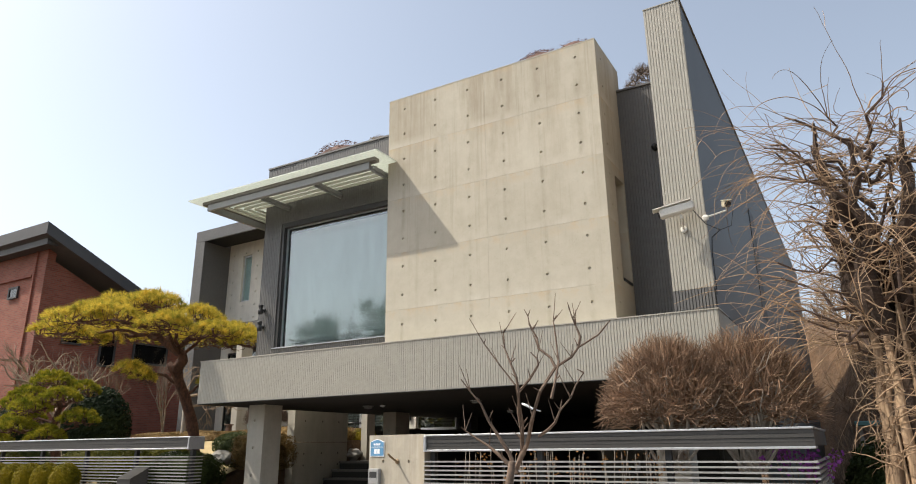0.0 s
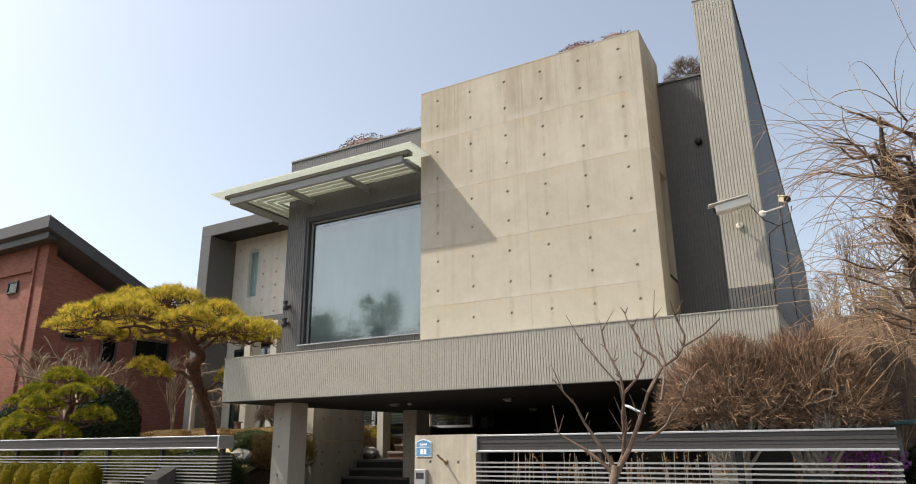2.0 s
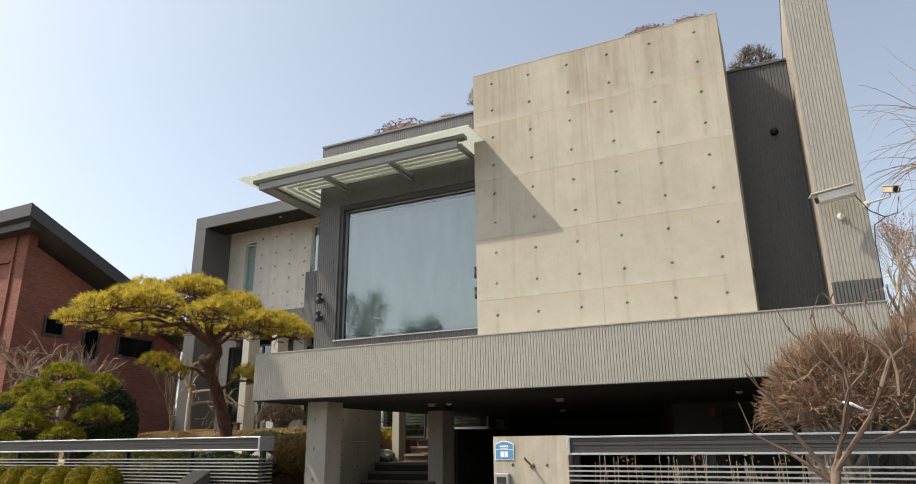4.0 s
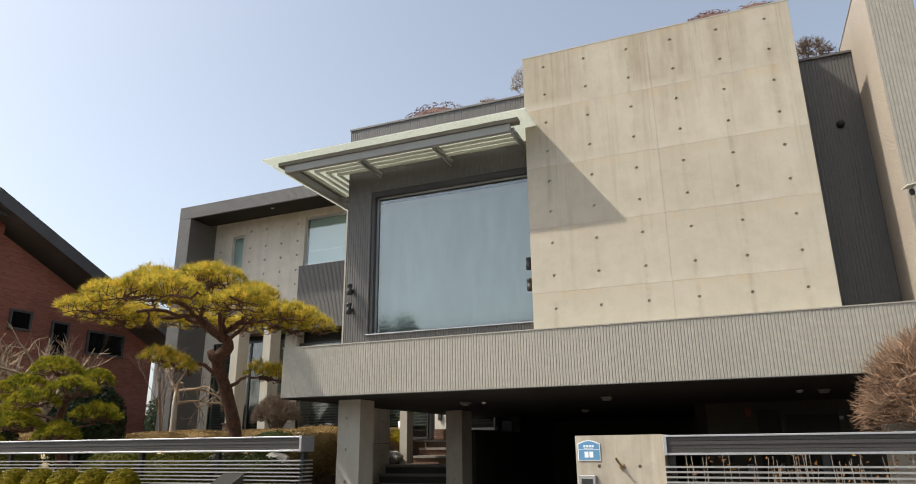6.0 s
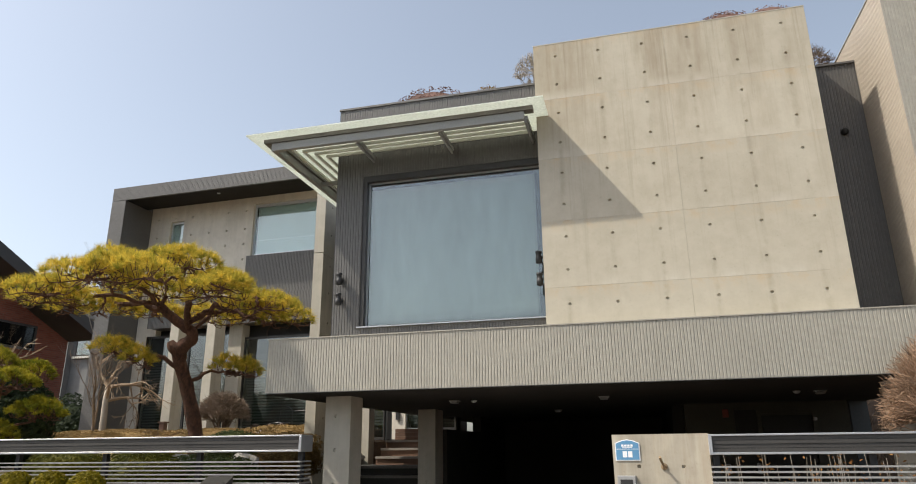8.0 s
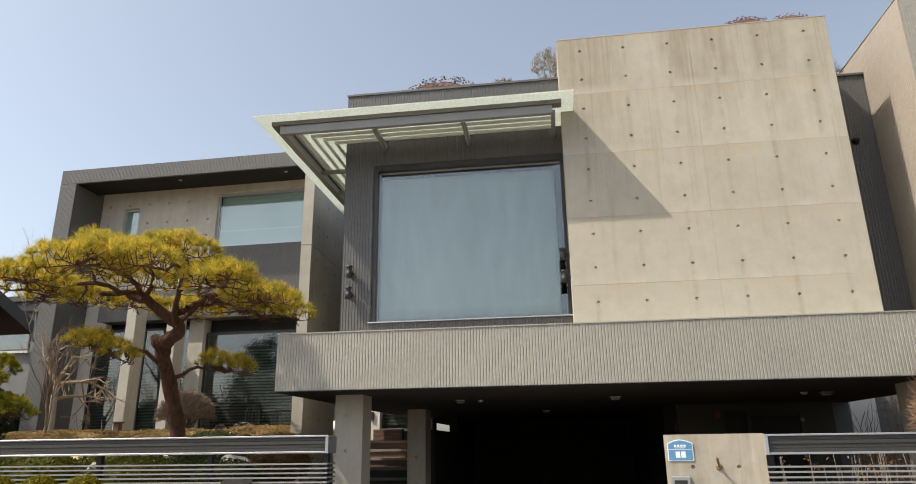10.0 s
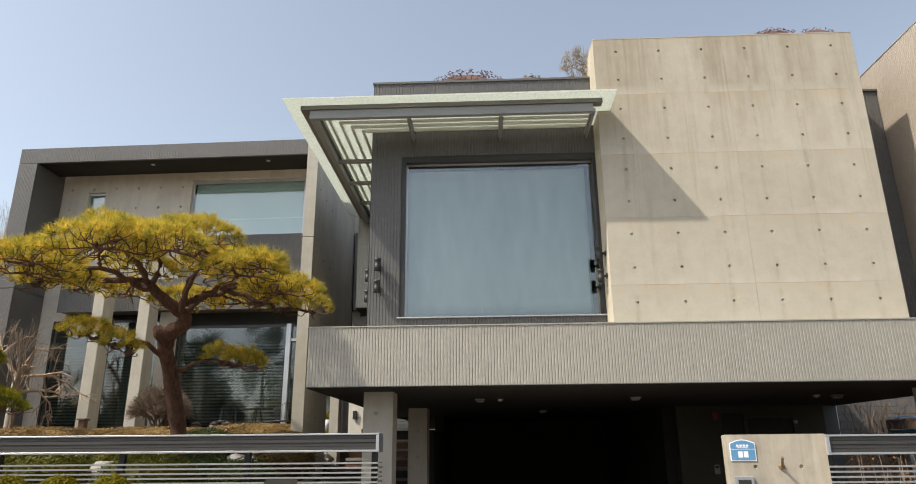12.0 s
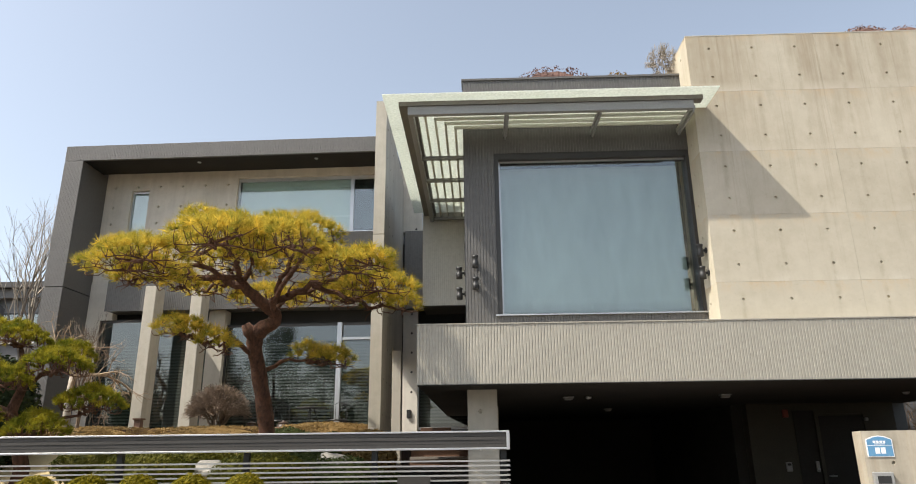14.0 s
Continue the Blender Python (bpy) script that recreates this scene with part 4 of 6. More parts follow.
def fence(name, x0, x1, y0, depth, zt, label, ret_left, ret_to=None):
    """Aluminium-capped fence: a dark ribbed top beam over thin horizontal slats."""
    f = thing(name, label, "fence", (x0, y0, 0))
    L = x1 - x0
    part("cap", boxed(0, L, 0, depth, zt - 0.018, zt, bevel=0.003), M_ALU, f, "bright aluminium cap")
    h = 0.146 / 4
    for i in range(4):
        z = zt - 0.165 + i * h
        part("beam_board", boxed(0.003, L - 0.003, 0.012 + 0.006 * (i % 2), depth - 0.012, z, z + h - 0.004), M_FENCE, f)
    part("beam_core", boxed(0.006, L - 0.006, 0.025, depth - 0.025, zt - 0.166, zt - 0.019), M_BLACK, f)
    part("rail", boxed(0, L, 0.0, depth, zt - 0.187, zt - 0.167, bevel=0.003), M_ALU, f)
    for k in range(int(L / 1.35) + 1):
        x = L - 0.06 - 1.35 * k if ret_left else 0.06 + 1.35 * k
        if 0 < x < L:
            part("post", boxed(x - 0.03, x + 0.03, depth / 2 - 0.03, depth / 2 + 0.03, 0.9, zt - 0.19), M_BLACK, f)
    for i in range(14):
        z = zt - 0.305 - 0.047 * i
        bm = boxed(0, L, 0.0, 0.03, z, z + 0.016)
        box(bm, L - 0.03 if ret_left else 0, L if ret_left else 0.03, 0.031, depth, z, z + 0.016)
        if ret_to:
            box(bm, L - 0.03, L, 0.031, ret_to, z, z + 0.019)
        part("slat", bm, M_FSLAT, f)
    if ret_to:
        part("cap", boxed(L - depth, L, depth + 0.002, ret_to, zt - 0.02, zt, bevel=0.003), M_ALU, f)
        bm = boxed(L - depth + 0.01, L - 0.01, depth + 0.002, ret_to, zt - 0.165, zt - 0.021)
        part("top_beam", bm, M_FENCE, f)
    part("plinth", boxed(0, L, 0.02, depth, 0, 0.9), M_CONC2, f)
    e = L - 0.03 if ret_left else -0.003
    part("end_cap", boxed(e, e + 0.033, -0.008, depth + 0.004, zt - 0.19, zt - 0.0205, bevel=0.003), M_ALU, f)
    return f


M_FSLAT = surface("fence_slat", (0.36, 0.355, 0.335), (0.46, 0.455, 0.435), 0.4, 0.5, 2, 60, 0.05)
M_FENCE = surface("fence_beam", (0.05, 0.047, 0.043), (0.072, 0.068, 0.062), 0.5, 0.2, 1, 40, 0.05)
fence("fence", -27.0, -9.13, 7.125, 0.28, 1.858, "low garden fence of aluminium slats under a dark ribbed beam", True)
fence("fence", -4.715, -0.66, 6.84, 0.26, 1.795, "street fence of aluminium slats beside the gate pier", False, 2.1)

pier = thing("gate_pier", "stained concrete gate pier with tie holes", "gate pier", (-5.17, 6.93, 0))
pier.rotation_euler.z = radians(-9.0)
holed_panel("front_face", lambda u, v, d: (u, d, v), -0.46, 0.46, 0, 1.805, [(-0.21, 1.50), (0.21, 1.50), (-0.21, 1.05), (0.21, 1.05)], 0.03, M_CONCP, pier, gap=0, radius=0.02)
part("shaft", boxed(-0.459, 0.459, 0.03, 0.24, 0, 1.802, bevel=0.004), M_CONCP, pier)
t = thing("spout", "short brass pipe stub in the concrete pier", "pipe", (-5.14, 6.926, 1.5))
t.rotation_euler.z = radians(-9.0)
part("flange", lathe(bmesh.new(), (0, 0, 0), [(0.032, 0), (0.032, 0.012), (0.018, 0.02)], 12, Vector((0, -1, 0))), M_RUST, t)
bm = bmesh.new()
tube(bm, [Vector((0, 0, 0)), Vector((0, -0.03, 0.005)), Vector((-0.012, -0.11, 0.055)), Vector((-0.016, -0.15, 0.09))], [0.012] * 4, 10)
part("pipe", bm, M_RUST, t)
# plaque: blue enamel with a white border; its writing as plain bars
pl = thing("address_plaque", "blue and white enamel house plaque on the pier", "sign", (-5.478, 6.977, 1.657))
pl.rotation_euler.z = radians(-9.0)


def gable(w, h, peak, y0, y1):
    bm = bmesh.new()
    pts = [(-w, -h), (w, -h), (w, h - peak), (w * 0.45, h - peak * 0.25), (0, h), (-w * 0.45, h - peak * 0.25), (-w, h - peak)]
    a = [bm.verts.new((x, y0, z)) for x, z in pts]
    b = [bm.verts.new((x, y1, z)) for x, z in pts]
    bm.faces.new(a)
    bm.faces.new(b[::-1])
    for i in range(len(pts)):
        j = (i + 1) % len(pts)
        bm.faces.new((a[j], a[i], b[i], b[j]))
    bmesh.ops.recalc_face_normals(bm, faces=bm.faces[:])
    return bm


part("border", gable(0.121, 0.102, 0.035, -0.008, 0.0), M_SIGNW, pl)
part("face", gable(0.112, 0.093, 0.032, -0.011, -0.0082), M_BLUE, pl)
part("line", boxed(-0.112, 0.112, -0.0125, -0.0112, 0.006, 0.01), M_SIGNW, pl)
for x in (-0.045, -0.015, 0.015, 0.045):
    part("bar", boxed(x - 0.011, x + 0.011, -0.0125, -0.0112, 0.032, 0.052), M_SIGNW, pl)
part("bar", boxed(-0.05, 0.05, -0.0125, -0.0112, 0.019, 0.025), M_SIGNW, pl)
for x in (-0.026, 0.026):
    part("bar", boxed(x - 0.021, x + 0.021, -0.0125, -0.0112, -0.07, -0.012), M_SIGNW, pl)
t = thing("intercom", "small steel intercom box on the concrete pier", "intercom", (-5.5, 6.983, 1.33))
t.rotation_euler.z = radians(-9.0)
part("body", boxed(-0.09, 0.09, -0.05, 0.0, -0.09, 0.085, bevel=0.006), M_STEEL, t)
part("screen", boxed(-0.06, 0.06, -0.053, -0.0505, -0.02, 0.05), M_BLACK, t)
t = thing("utility_box", "dark grey metal box with a sloping lid by the fence", "utility box", (-10.1, 6.78, 0))
bm = bmesh.new()
pts = [(0, 0), (0.3, 0), (0.3, 1.4), (0, 1.25)]
a = [bm.verts.new((-0.16, y, z)) for y, z in pts]
b = [bm.verts.new((0.15, y, z)) for y, z in pts]
bm.faces.new(a[::-1])
bm.faces.new(b)
for i in range(4):
    j = (i + 1) % 4
    bm.faces.new((a[i], a[j], b[j], b[i]))
bmesh.ops.recalc_face_normals(bm, faces=bm.faces[:])
part("body", bm, M_FENCE, t)
bm = bmesh.new()
vs = [bm.verts.new((x, y, z)) for x, y, z in ((-0.172, -0.02, 1.245), (0.162, -0.02, 1.245), (0.162, 0.31, 1.415), (-0.172, 0.31, 1.415))]
f0 = bm.faces.new(vs)
bmesh.ops.solidify(bm, geom=[f0], thickness=0.015)
part("lid", bm, M_FENCE, t)

# ---- security cameras ----


def cctv(at, aim, mount, label, mat=None, k=1.0):
    """A bullet camera: housing with hood, lens, and a wall bracket."""
    t = thing("security_camera", label, "security camera", at, "white security cameras")
    d = Vector(aim).normalized()
    side = d.cross(Vector((0, 0, 1))).normalized()
    up = side.cross(d)
    rot = Matrix((side, d, up)).transposed().to_4x4()
    bm = boxed(-0.045, 0.045, -0.16, 0.15, -0.04, 0.045, bevel=0.014)
    bm.transform(rot @ Matrix.Scale(k, 4))
    part("housing", bm, mat or M_WHITE, t)
    bm = boxed(-0.055, 0.055, -0.15, 0.2, 0.047, 0.058, bevel=0.004)
    bm.transform(rot @ Matrix.Scale(k, 4))
    part("hood", bm, mat or M_WHITE, t)
    part("lens", lathe(bmesh.new(), d * 0.15 * k, [(0.036, 0), (0.036, 0.02), (0.03, 0.022)], 14, d), M_BLACK, t)
    m = Vector(mount) - Vector(at)
    bm = bmesh.new()
    tube(bm, [up * -0.04 * k - d * 0.03, up * -0.09 * k - d * 0.03, m + Vector((0, -0.02, 0.0))], [0.011, 0.011, 0.011], 8)
    part("bracket", bm, M_WHITE, t)
    part("base_plate", lathe(bmesh.new(), m, [(0.04, 0), (0.04, 0.014), (0.025, 0.02)], 12, Vector((0, -1, 0))), M_WHITE, t)
    return t


cctv((-1.80, 7.83, 4.31), (-0.93, -0.22, -0.2), (-1.77, 8.03, 4.12), "white bullet security camera on the blade wall", M_WHITE, 1.3)
cctv((-1.26, 8.0, 4.34), (0.25, -0.95, -0.35), (-1.51, 8.03, 4.22), "cream security camera on an arm at the wall corner", M_CREAM, 0.85)
bm = bmesh.new()
for s_ in ((Vector((-1.62, 7.88, 4.3)), Vector((-1.5, 7.95, 4.12)), Vector((-1.36, 8.0, 4.04)), Vector((-1.24, 8.03, 4.08)), Vector((-1.2, 8.04, 4.26))),
           (Vector((-1.36, 8.0, 4.04)), Vector((-1.47, 8.05, 3.98)), Vector((-1.49, 8.07, 3.8)), Vector((-1.495, 8.08, 3.3)))):
    tube(bm, list(s_), [0.006] * len(s_), 6)
tagged(part("cable", bm, M_BLACK), "thin black camera cable hanging in a loop", "cable")

# ---- carport fittings ----
for x, y in ((-5.81, 10.12), (-8.1, 10.16), (-6.88, 13.65), (-2.9, 10.12)):
    t = thing("ceiling_lamp", "small square white carport ceiling lamp, unlit", "ceiling lamp", (x, y, 2.40), "carport ceiling lamps")
    part("base", boxed(-0.075, 0.075, -0.075, 0.075, -0.02, 0, bevel=0.004), M_STEEL, t)
    part("shade", boxed(-0.06, 0.06, -0.06, 0.06, -0.05, -0.021, bevel=0.012), M_STEEL, t)
for x, y in ((-7.8, 10.2), (-3.2, 10.1)):
    t = thing("smoke_detector", "small round white detector under the soffit", "detector", (x, y, 2.40))
    part("dome", lathe(bmesh.new(), (0, 0, 0), [(0.05, 0), (0.05, -0.015), (0.03, -0.035), (0.01, -0.04)], 12), M_ALU, t, "", True)
t = thing("door_1", "dark grey metal door in the carport's back wall", "door", (-2.885, 12.7, 0), kind="structure")
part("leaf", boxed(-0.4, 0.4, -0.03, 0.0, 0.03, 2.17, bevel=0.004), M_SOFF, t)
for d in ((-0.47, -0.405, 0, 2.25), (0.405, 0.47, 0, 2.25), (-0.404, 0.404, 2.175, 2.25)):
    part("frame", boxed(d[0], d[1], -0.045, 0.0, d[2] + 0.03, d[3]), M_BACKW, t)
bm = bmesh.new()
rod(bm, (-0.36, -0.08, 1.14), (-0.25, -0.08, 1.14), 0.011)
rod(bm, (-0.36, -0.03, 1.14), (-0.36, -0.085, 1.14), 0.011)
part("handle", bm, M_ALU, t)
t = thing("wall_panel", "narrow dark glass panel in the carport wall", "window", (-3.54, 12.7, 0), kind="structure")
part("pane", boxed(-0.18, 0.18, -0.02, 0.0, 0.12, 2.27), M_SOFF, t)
t = thing("alarm_bell", "small red alarm box on the carport wall", "alarm", (-3.86, 12.7, 2.22))
part("body", boxed(-0.05, 0.05, -0.05, 0, -0.07, 0.07, bevel=0.01), M_REDD, t)
t = thing("keypad", "small pale keypad on the carport wall", "keypad", (-3.92, 12.7, 1.30))
part("body", boxed(-0.05, 0.05, -0.03, 0, -0.08, 0.08, bevel=0.006), M_STEEL, t)
part("screen", boxed(-0.032, 0.032, -0.034, -0.0305, 0.02, 0.06), M_BLACK, t)
t = thing("door_lock", "small pale lock plate beside the carport door", "lock", (-3.42, 12.68, 1.3))
part("plate", boxed(-0.03, 0.03, -0.02, 0, -0.09, 0.09, bevel=0.005), M_STEEL, t)
part("knob", lathe(bmesh.new(), (0, -0.02, -0.04), [(0.018, 0), (0.018, 0.02), (0.008, 0.026)], 10, Vector((0, -1, 0))), M_ALU, t, "", True)
t = thing("wall_sensor", "small white sensor on a bracket above the carport door", "sensor", (-2.45, 12.7, 2.1))
part("bracket", boxed(-0.03, 0.03, -0.03, 0, -0.04, 0.04, bevel=0.004), M_STEEL, t)
part("head", boxed(-0.028, 0.028, -0.1, -0.031, -0.025, 0.03, bevel=0.008), M_STEEL, t)
t = thing("potted_plant", "spiky green plant in a dark pot by the carport wall", "plant", (-4.19, 12.4, 0.0))
part("pot", lathe(bmesh.new(), (0, 0, 0), [(0.0, 0.0), (0.13, 0.0), (0.17, 0.62), (0.185, 0.66), (0.16, 0.66), (0.15, 0.6), (0.0, 0.6)], 16), M_DARK, t, "", True)
rp = random.Random(77)
bm = bmesh.new()
for i in range(26):
    a, h, o = 2.4 * i, rp.uniform(0.3, 0.52), rp.uniform(0.08, 0.26)
    c, n = Vector((math.cos(a), math.sin(a), 0)), Vector((-math.sin(a), math.cos(a), 0)) * 0.016
    row = [(Vector((0, 0, 0.6)) + c * (0.02 + o * k * k) + Vector((0, 0, h * (k - 0.25 * k * k))), n * (1 - 0.95 * k)) for k in (0, 0.35, 0.7, 1.0)]
    vs = [(bm.verts.new(p_ - w_), bm.verts.new(p_ + w_)) for p_, w_ in row]
    for (a0, a1), (b0, b1) in zip(vs, vs[1:]):
        bm.faces.new((a0, a1, b1, b0))
part("leaves", bm, M_BOXD, t)

# garden wall behind the carport: a plastered end and grey blocks
tagged(part("garden_wall", boxed(0.85, 1.48, 19.0, 19.2, 1.0, 2.95), M_RIBL), "pale plastered end of the garden wall", "wall", kind="structure")
bw = tagged(part("garden_wall", boxed(1.482, 4.3, 19.02, 19.2, 1.0, 3.1), M_GREYD), "grey block garden wall, shade put into its colour", "wall", kind="structure")
blk = None
for r_ in range(10):
    for c_ in range(8):
        half = r_ % 2 and c_ == 0
        x = 1.485 + 0.4 * c_ - (0.2 if r_ % 2 and c_ else 0.0)
        if x > 3.9:
            continue
        if blk is None:
            blk = part("block", boxed(0, 0.39, -0.02, 0.0, 0, 0.185, bevel=0.004), M_BLOCK, bw)
            ob = blk
        else:
            ob = new("block", blk.data)
            ob.parent = bw
        ob.scale.x = 0.487 if half else 1.0
        ob.location = (x, 19.018, 1.13 + 0.195 * r_)

# ---- brick neighbour ----


def brick_mat(name, swap):
    m, nt, p = fresh(name)
    tc = nt.nodes.new("ShaderNodeTexCoord")
    sep, com = nt.nodes.new("ShaderNodeSeparateXYZ"), nt.nodes.new("ShaderNodeCombineXYZ")
    nt.links.new(tc.outputs["Object"], sep.inputs[0])
    nt.links.new(sep.outputs[1 if swap else 0], com.inputs[0])
    nt.links.new(sep.outputs[2], com.inputs[1])
    b = nt.nodes.new("ShaderNodeTexBrick")
    b.inputs["Color1"].default_value = (0.25, 0.068, 0.042, 1)
    b.inputs["Color2"].default_value = (0.33, 0.105, 0.064, 1)
    b.inputs["Mortar"].default_value = (0.24, 0.14, 0.1, 1)
    b.inputs["Scale"].default_value = 1.0
    b.inputs["Brick Width"].default_value, b.inputs["Row Height"].default_value = 0.21, 0.068
    b.inputs["Mortar Size"].default_value = 0.008
    nt.links.new(com.outputs[0], b.inputs["Vector"])
    n = noise_tex(nt, 0.8, 4, 0.6)
    col = mixed(nt, b.outputs[0], ramp(nt, n, [(0.3, (0.7, 0.68, 0.66)), (0.7, (1, 1, 1))]), 1.0, "MULTIPLY")
    nt.links.new(col, p.inputs["Base Color"])
    p.inputs["Roughness"].default_value = 0.85
    bumped(nt, p, b.outputs[1], -0.4, 0.008)
    return m


M_BRF, M_BRS = brick_mat("brick_front", False), brick_mat("brick_side", True)
nb = thing("brick_house", "red brick house with a dark sloping metal roof", "house", (-30, 13, 0))


def npart(name, bm, material, label="", parent=None):
    ob = part(name, bm, material, None, label)
    if parent is None:
        return moved(nb, ob)
    ob.parent = parent
    return ob


def slope_z(y):
    return 9.05 - 0.435 * (y - 12.5)


bm = bmesh.new()
prof = [(13.0, 0.0), (19.9, 0.0), (19.9, slope_z(19.9) - 0.3), (13.0, slope_z(13.0) - 0.3)]
a = [bm.verts.new((-25.25, y, z)) for y, z in prof]
b = [bm.verts.new((-25.5, y, z)) for y, z in prof]
bm.faces.new(a)
bm.faces.new(b[::-1])
for i in range(4):
    j = (i + 1) % 4
    bm.faces.new((a[j], a[i], b[i], b[j]))
bmesh.ops.recalc_face_normals(bm, faces=bm.faces[:])
npart("side_wall", bm, M_BRS, "shaded red brick side wall")
npart("front_wall", boxed(-42, -25.252, 12.99, 13.3, 0, 8.95), M_BRF, "sunlit red brick front wall")
npart("downpipe", boxed(-25.95, -25.85, 12.92, 12.988, 0, 8.8), M_BRF)
bm = bmesh.new()
pr = [(12.35, 0.02), (20.4, 0.02), (20.4, -0.42), (12.35, -0.42)]
a = [bm.verts.new((-24.35, y, slope_z(y) + 0.42 + d)) for y, d in pr]
b = [bm.verts.new((-43, y, slope_z(y) + 0.42 + d)) for y, d in pr]
bm.faces.new(a)
bm.faces.new(b[::-1])
for i in range(4):
    j = (i + 1) % 4
    bm.faces.new((a[j], a[i], b[i], b[j]))
bmesh.ops.recalc_face_normals(bm, faces=bm.faces[:])
rf = npart("roof", bm, M_ROOFM, "dark brown metal roof with deep eaves")
npart("fascia", boxed(-43, -24.6, 12.55, 12.98, 8.8, 9.1), M_ROOFM, "", rf)


def nwin(x0, x1, y, z0, z1, side=False):
    w = npart("window", boxed(x0, x1, y, y + 0.02, z0, z1) if not side else boxed(x0, x0 + 0.02, y, x1, z0, z1), M_DARK, "dark window")
    bm = bmesh.new()
    if side:
        for d in ((y, y + 0.07, z0, z1), (x1 - 0.07, x1, z0, z1), (y + 0.07, x1 - 0.07, z0, z0 + 0.07), (y + 0.07, x1 - 0.07, z1 - 0.07, z1)):
            box(bm, x0 + 0.02, x0 + 0.07, d[0], d[1], d[2], d[3])
        npart("pane", boxed(x0 + 0.025, x0 + 0.03, y + 0.07, x1 - 0.07, z0 + 0.07, z1 - 0.07), M_GLASSD, "", w)
    else:
        for d in ((x0, x0 + 0.06, z0, z1), (x1 - 0.06, x1, z0, z1), (x0 + 0.06, x1 - 0.06, z0, z0 + 0.06), (x0 + 0.06, x1 - 0.06, z1 - 0.06, z1)):
            box(bm, d[0], d[1], y - 0.05, y, d[2], d[3])
        npart("pane", boxed(x0 + 0.06, x1 - 0.06, y - 0.02, y - 0.012, z0 + 0.06, z1 - 0.06), M_GLASSD, "", w)
    npart("frame", bm, M_ROOFM, "", w)


nwin(-27.45, -26.8, 12.965, 7.15, 7.6)
nwin(-25.245, 14.7, 13.95, 5.45, 6.1, True)
nwin(-25.245, 16.1, 15.43, 4.75, 5.95, True)
nwin(-25.245, 18.45, 16.85, 5.0, 5.85, True)
npart("ledge", boxed(-42, -26.0, 12.9, 12.985, 7.85, 7.93), M_BRF)
lw = thing("brick_garden_wall", "low red brick garden wall with dark coping", "wall", (-32, 11.4, 0))
part("wall", boxed(-10, 6.6, 0, 0.2, 0, 4.1), M_BRF, lw)
part("coping", boxed(-10, 6.65, -0.04, 0.24, 4.1, 4.2), M_ROOFM, lw)
# grey neighbour far off
gb = thing("grey_house", "plain grey rendered house beyond the garden", "house", (-36, 32, 0))
part("wall", boxed(-1.7, 6.3, 0.4, 8, 0, 9.55), M_GREY, gb)
for x in (-1.7, 2.1, 5.75):
    part("pilaster", boxed(x, x + 0.55, 0, 0.398, 0, 9.1), M_GREY, gb)
part("beam", boxed(-1.7, 6.3, 0.002, 0.396, 9.102, 9.56), M_GREY, gb)
part("roof", boxed(-1.9, 6.6, -0.3, 8.3, 9.57, 9.85), M_ROOFM, gb)
for x in (-0.9, 2.9):
    w = part("window", boxed(x, x + 2.2, 0.37, 0.398, 7.0, 8.4), M_DARK, gb)
    part("pane", boxed(x + 0.08, x + 2.12, 0.35, 0.358, 7.08, 8.32), M_GLASS, w)
    part("sill", boxed(x - 0.1, x + 2.3, 0.2, 0.368, 6.86, 6.98), M_WHITE, w, "white sill")

# ---- plants ----


def wander(p, q, n, amp):
    """A crooked way from p to q."""
    out = [p]
    for i in range(1, n):
        t = i / n
        out.append(p.lerp(q, t) + rvec(amp) * math.sin(math.pi * t) ** 0.5)
    return out + [q]


def cushion(S, N, c, r, root, flat=1.0, dens=105, length=0.112):
    """Twigs fan out under the cushion and turn up into tufts."""
    hub = c + Vector((0, 0, -0.12))
    S.twig(wander(root, hub, 5, 0.06), 0.022, 0.012, 6)
    spokes = []
    n = max(4, int(r * 15))
    for i in range(n):
        a = 6.283 * i / n + rnd(-0.3, 0.3)
        e = c + Vector((math.cos(a) * r * 0.8, math.sin(a) * r * 0.8, -0.11 - 0.06 * flat + rnd(-0.03, 0.03)))
        way = wander(hub, e, 4, 0.035)
        S.twig(way, 0.01, 0.005, 5)
        spokes += way[1:]
    for k in range(int(dens * math.pi * r * r)):
        a, q = 2.39996 * k + rnd(-0.3, 0.3), math.sqrt((k + 0.5) / (dens * math.pi * r * r)) * r
        lump = 0.06 * noise.noise((c + Vector((q * math.cos(a), q * math.sin(a), 0))) * 4.5)
        tip = c + Vector((q * math.cos(a), q * math.sin(a), 0.13 * flat * (1 - (q / r) ** 2) - 0.07 * (q / r) ** 3 + lump + rnd(-0.05, 0.03)))
        axis = Vector((0.9 * math.cos(a) * q / r, 0.9 * math.sin(a) * q / r, 1.0)).normalized()
        if k % 3 == 0:
            near = min(spokes, key=lambda w: (w - tip).length)
            S.twig([near, near.lerp(tip, 0.6) + Vector((0, 0, -0.03)) + rvec(0.015), tip], 0.0055, 0.003, 4)
        for _ in range(38):
            d = axis * 0.8 + rvec(1.0)
            if d.dot(axis) < 0.05:
                d += axis * 0.6
            d.normalize()
            w = d.cross(rvec()).normalized() * 0.0044
            b = tip + d * 0.008 - axis * rnd(0.0, 0.045)
            N.tri(b - w, b + w, b + d * length * rnd(0.75, 1.2))


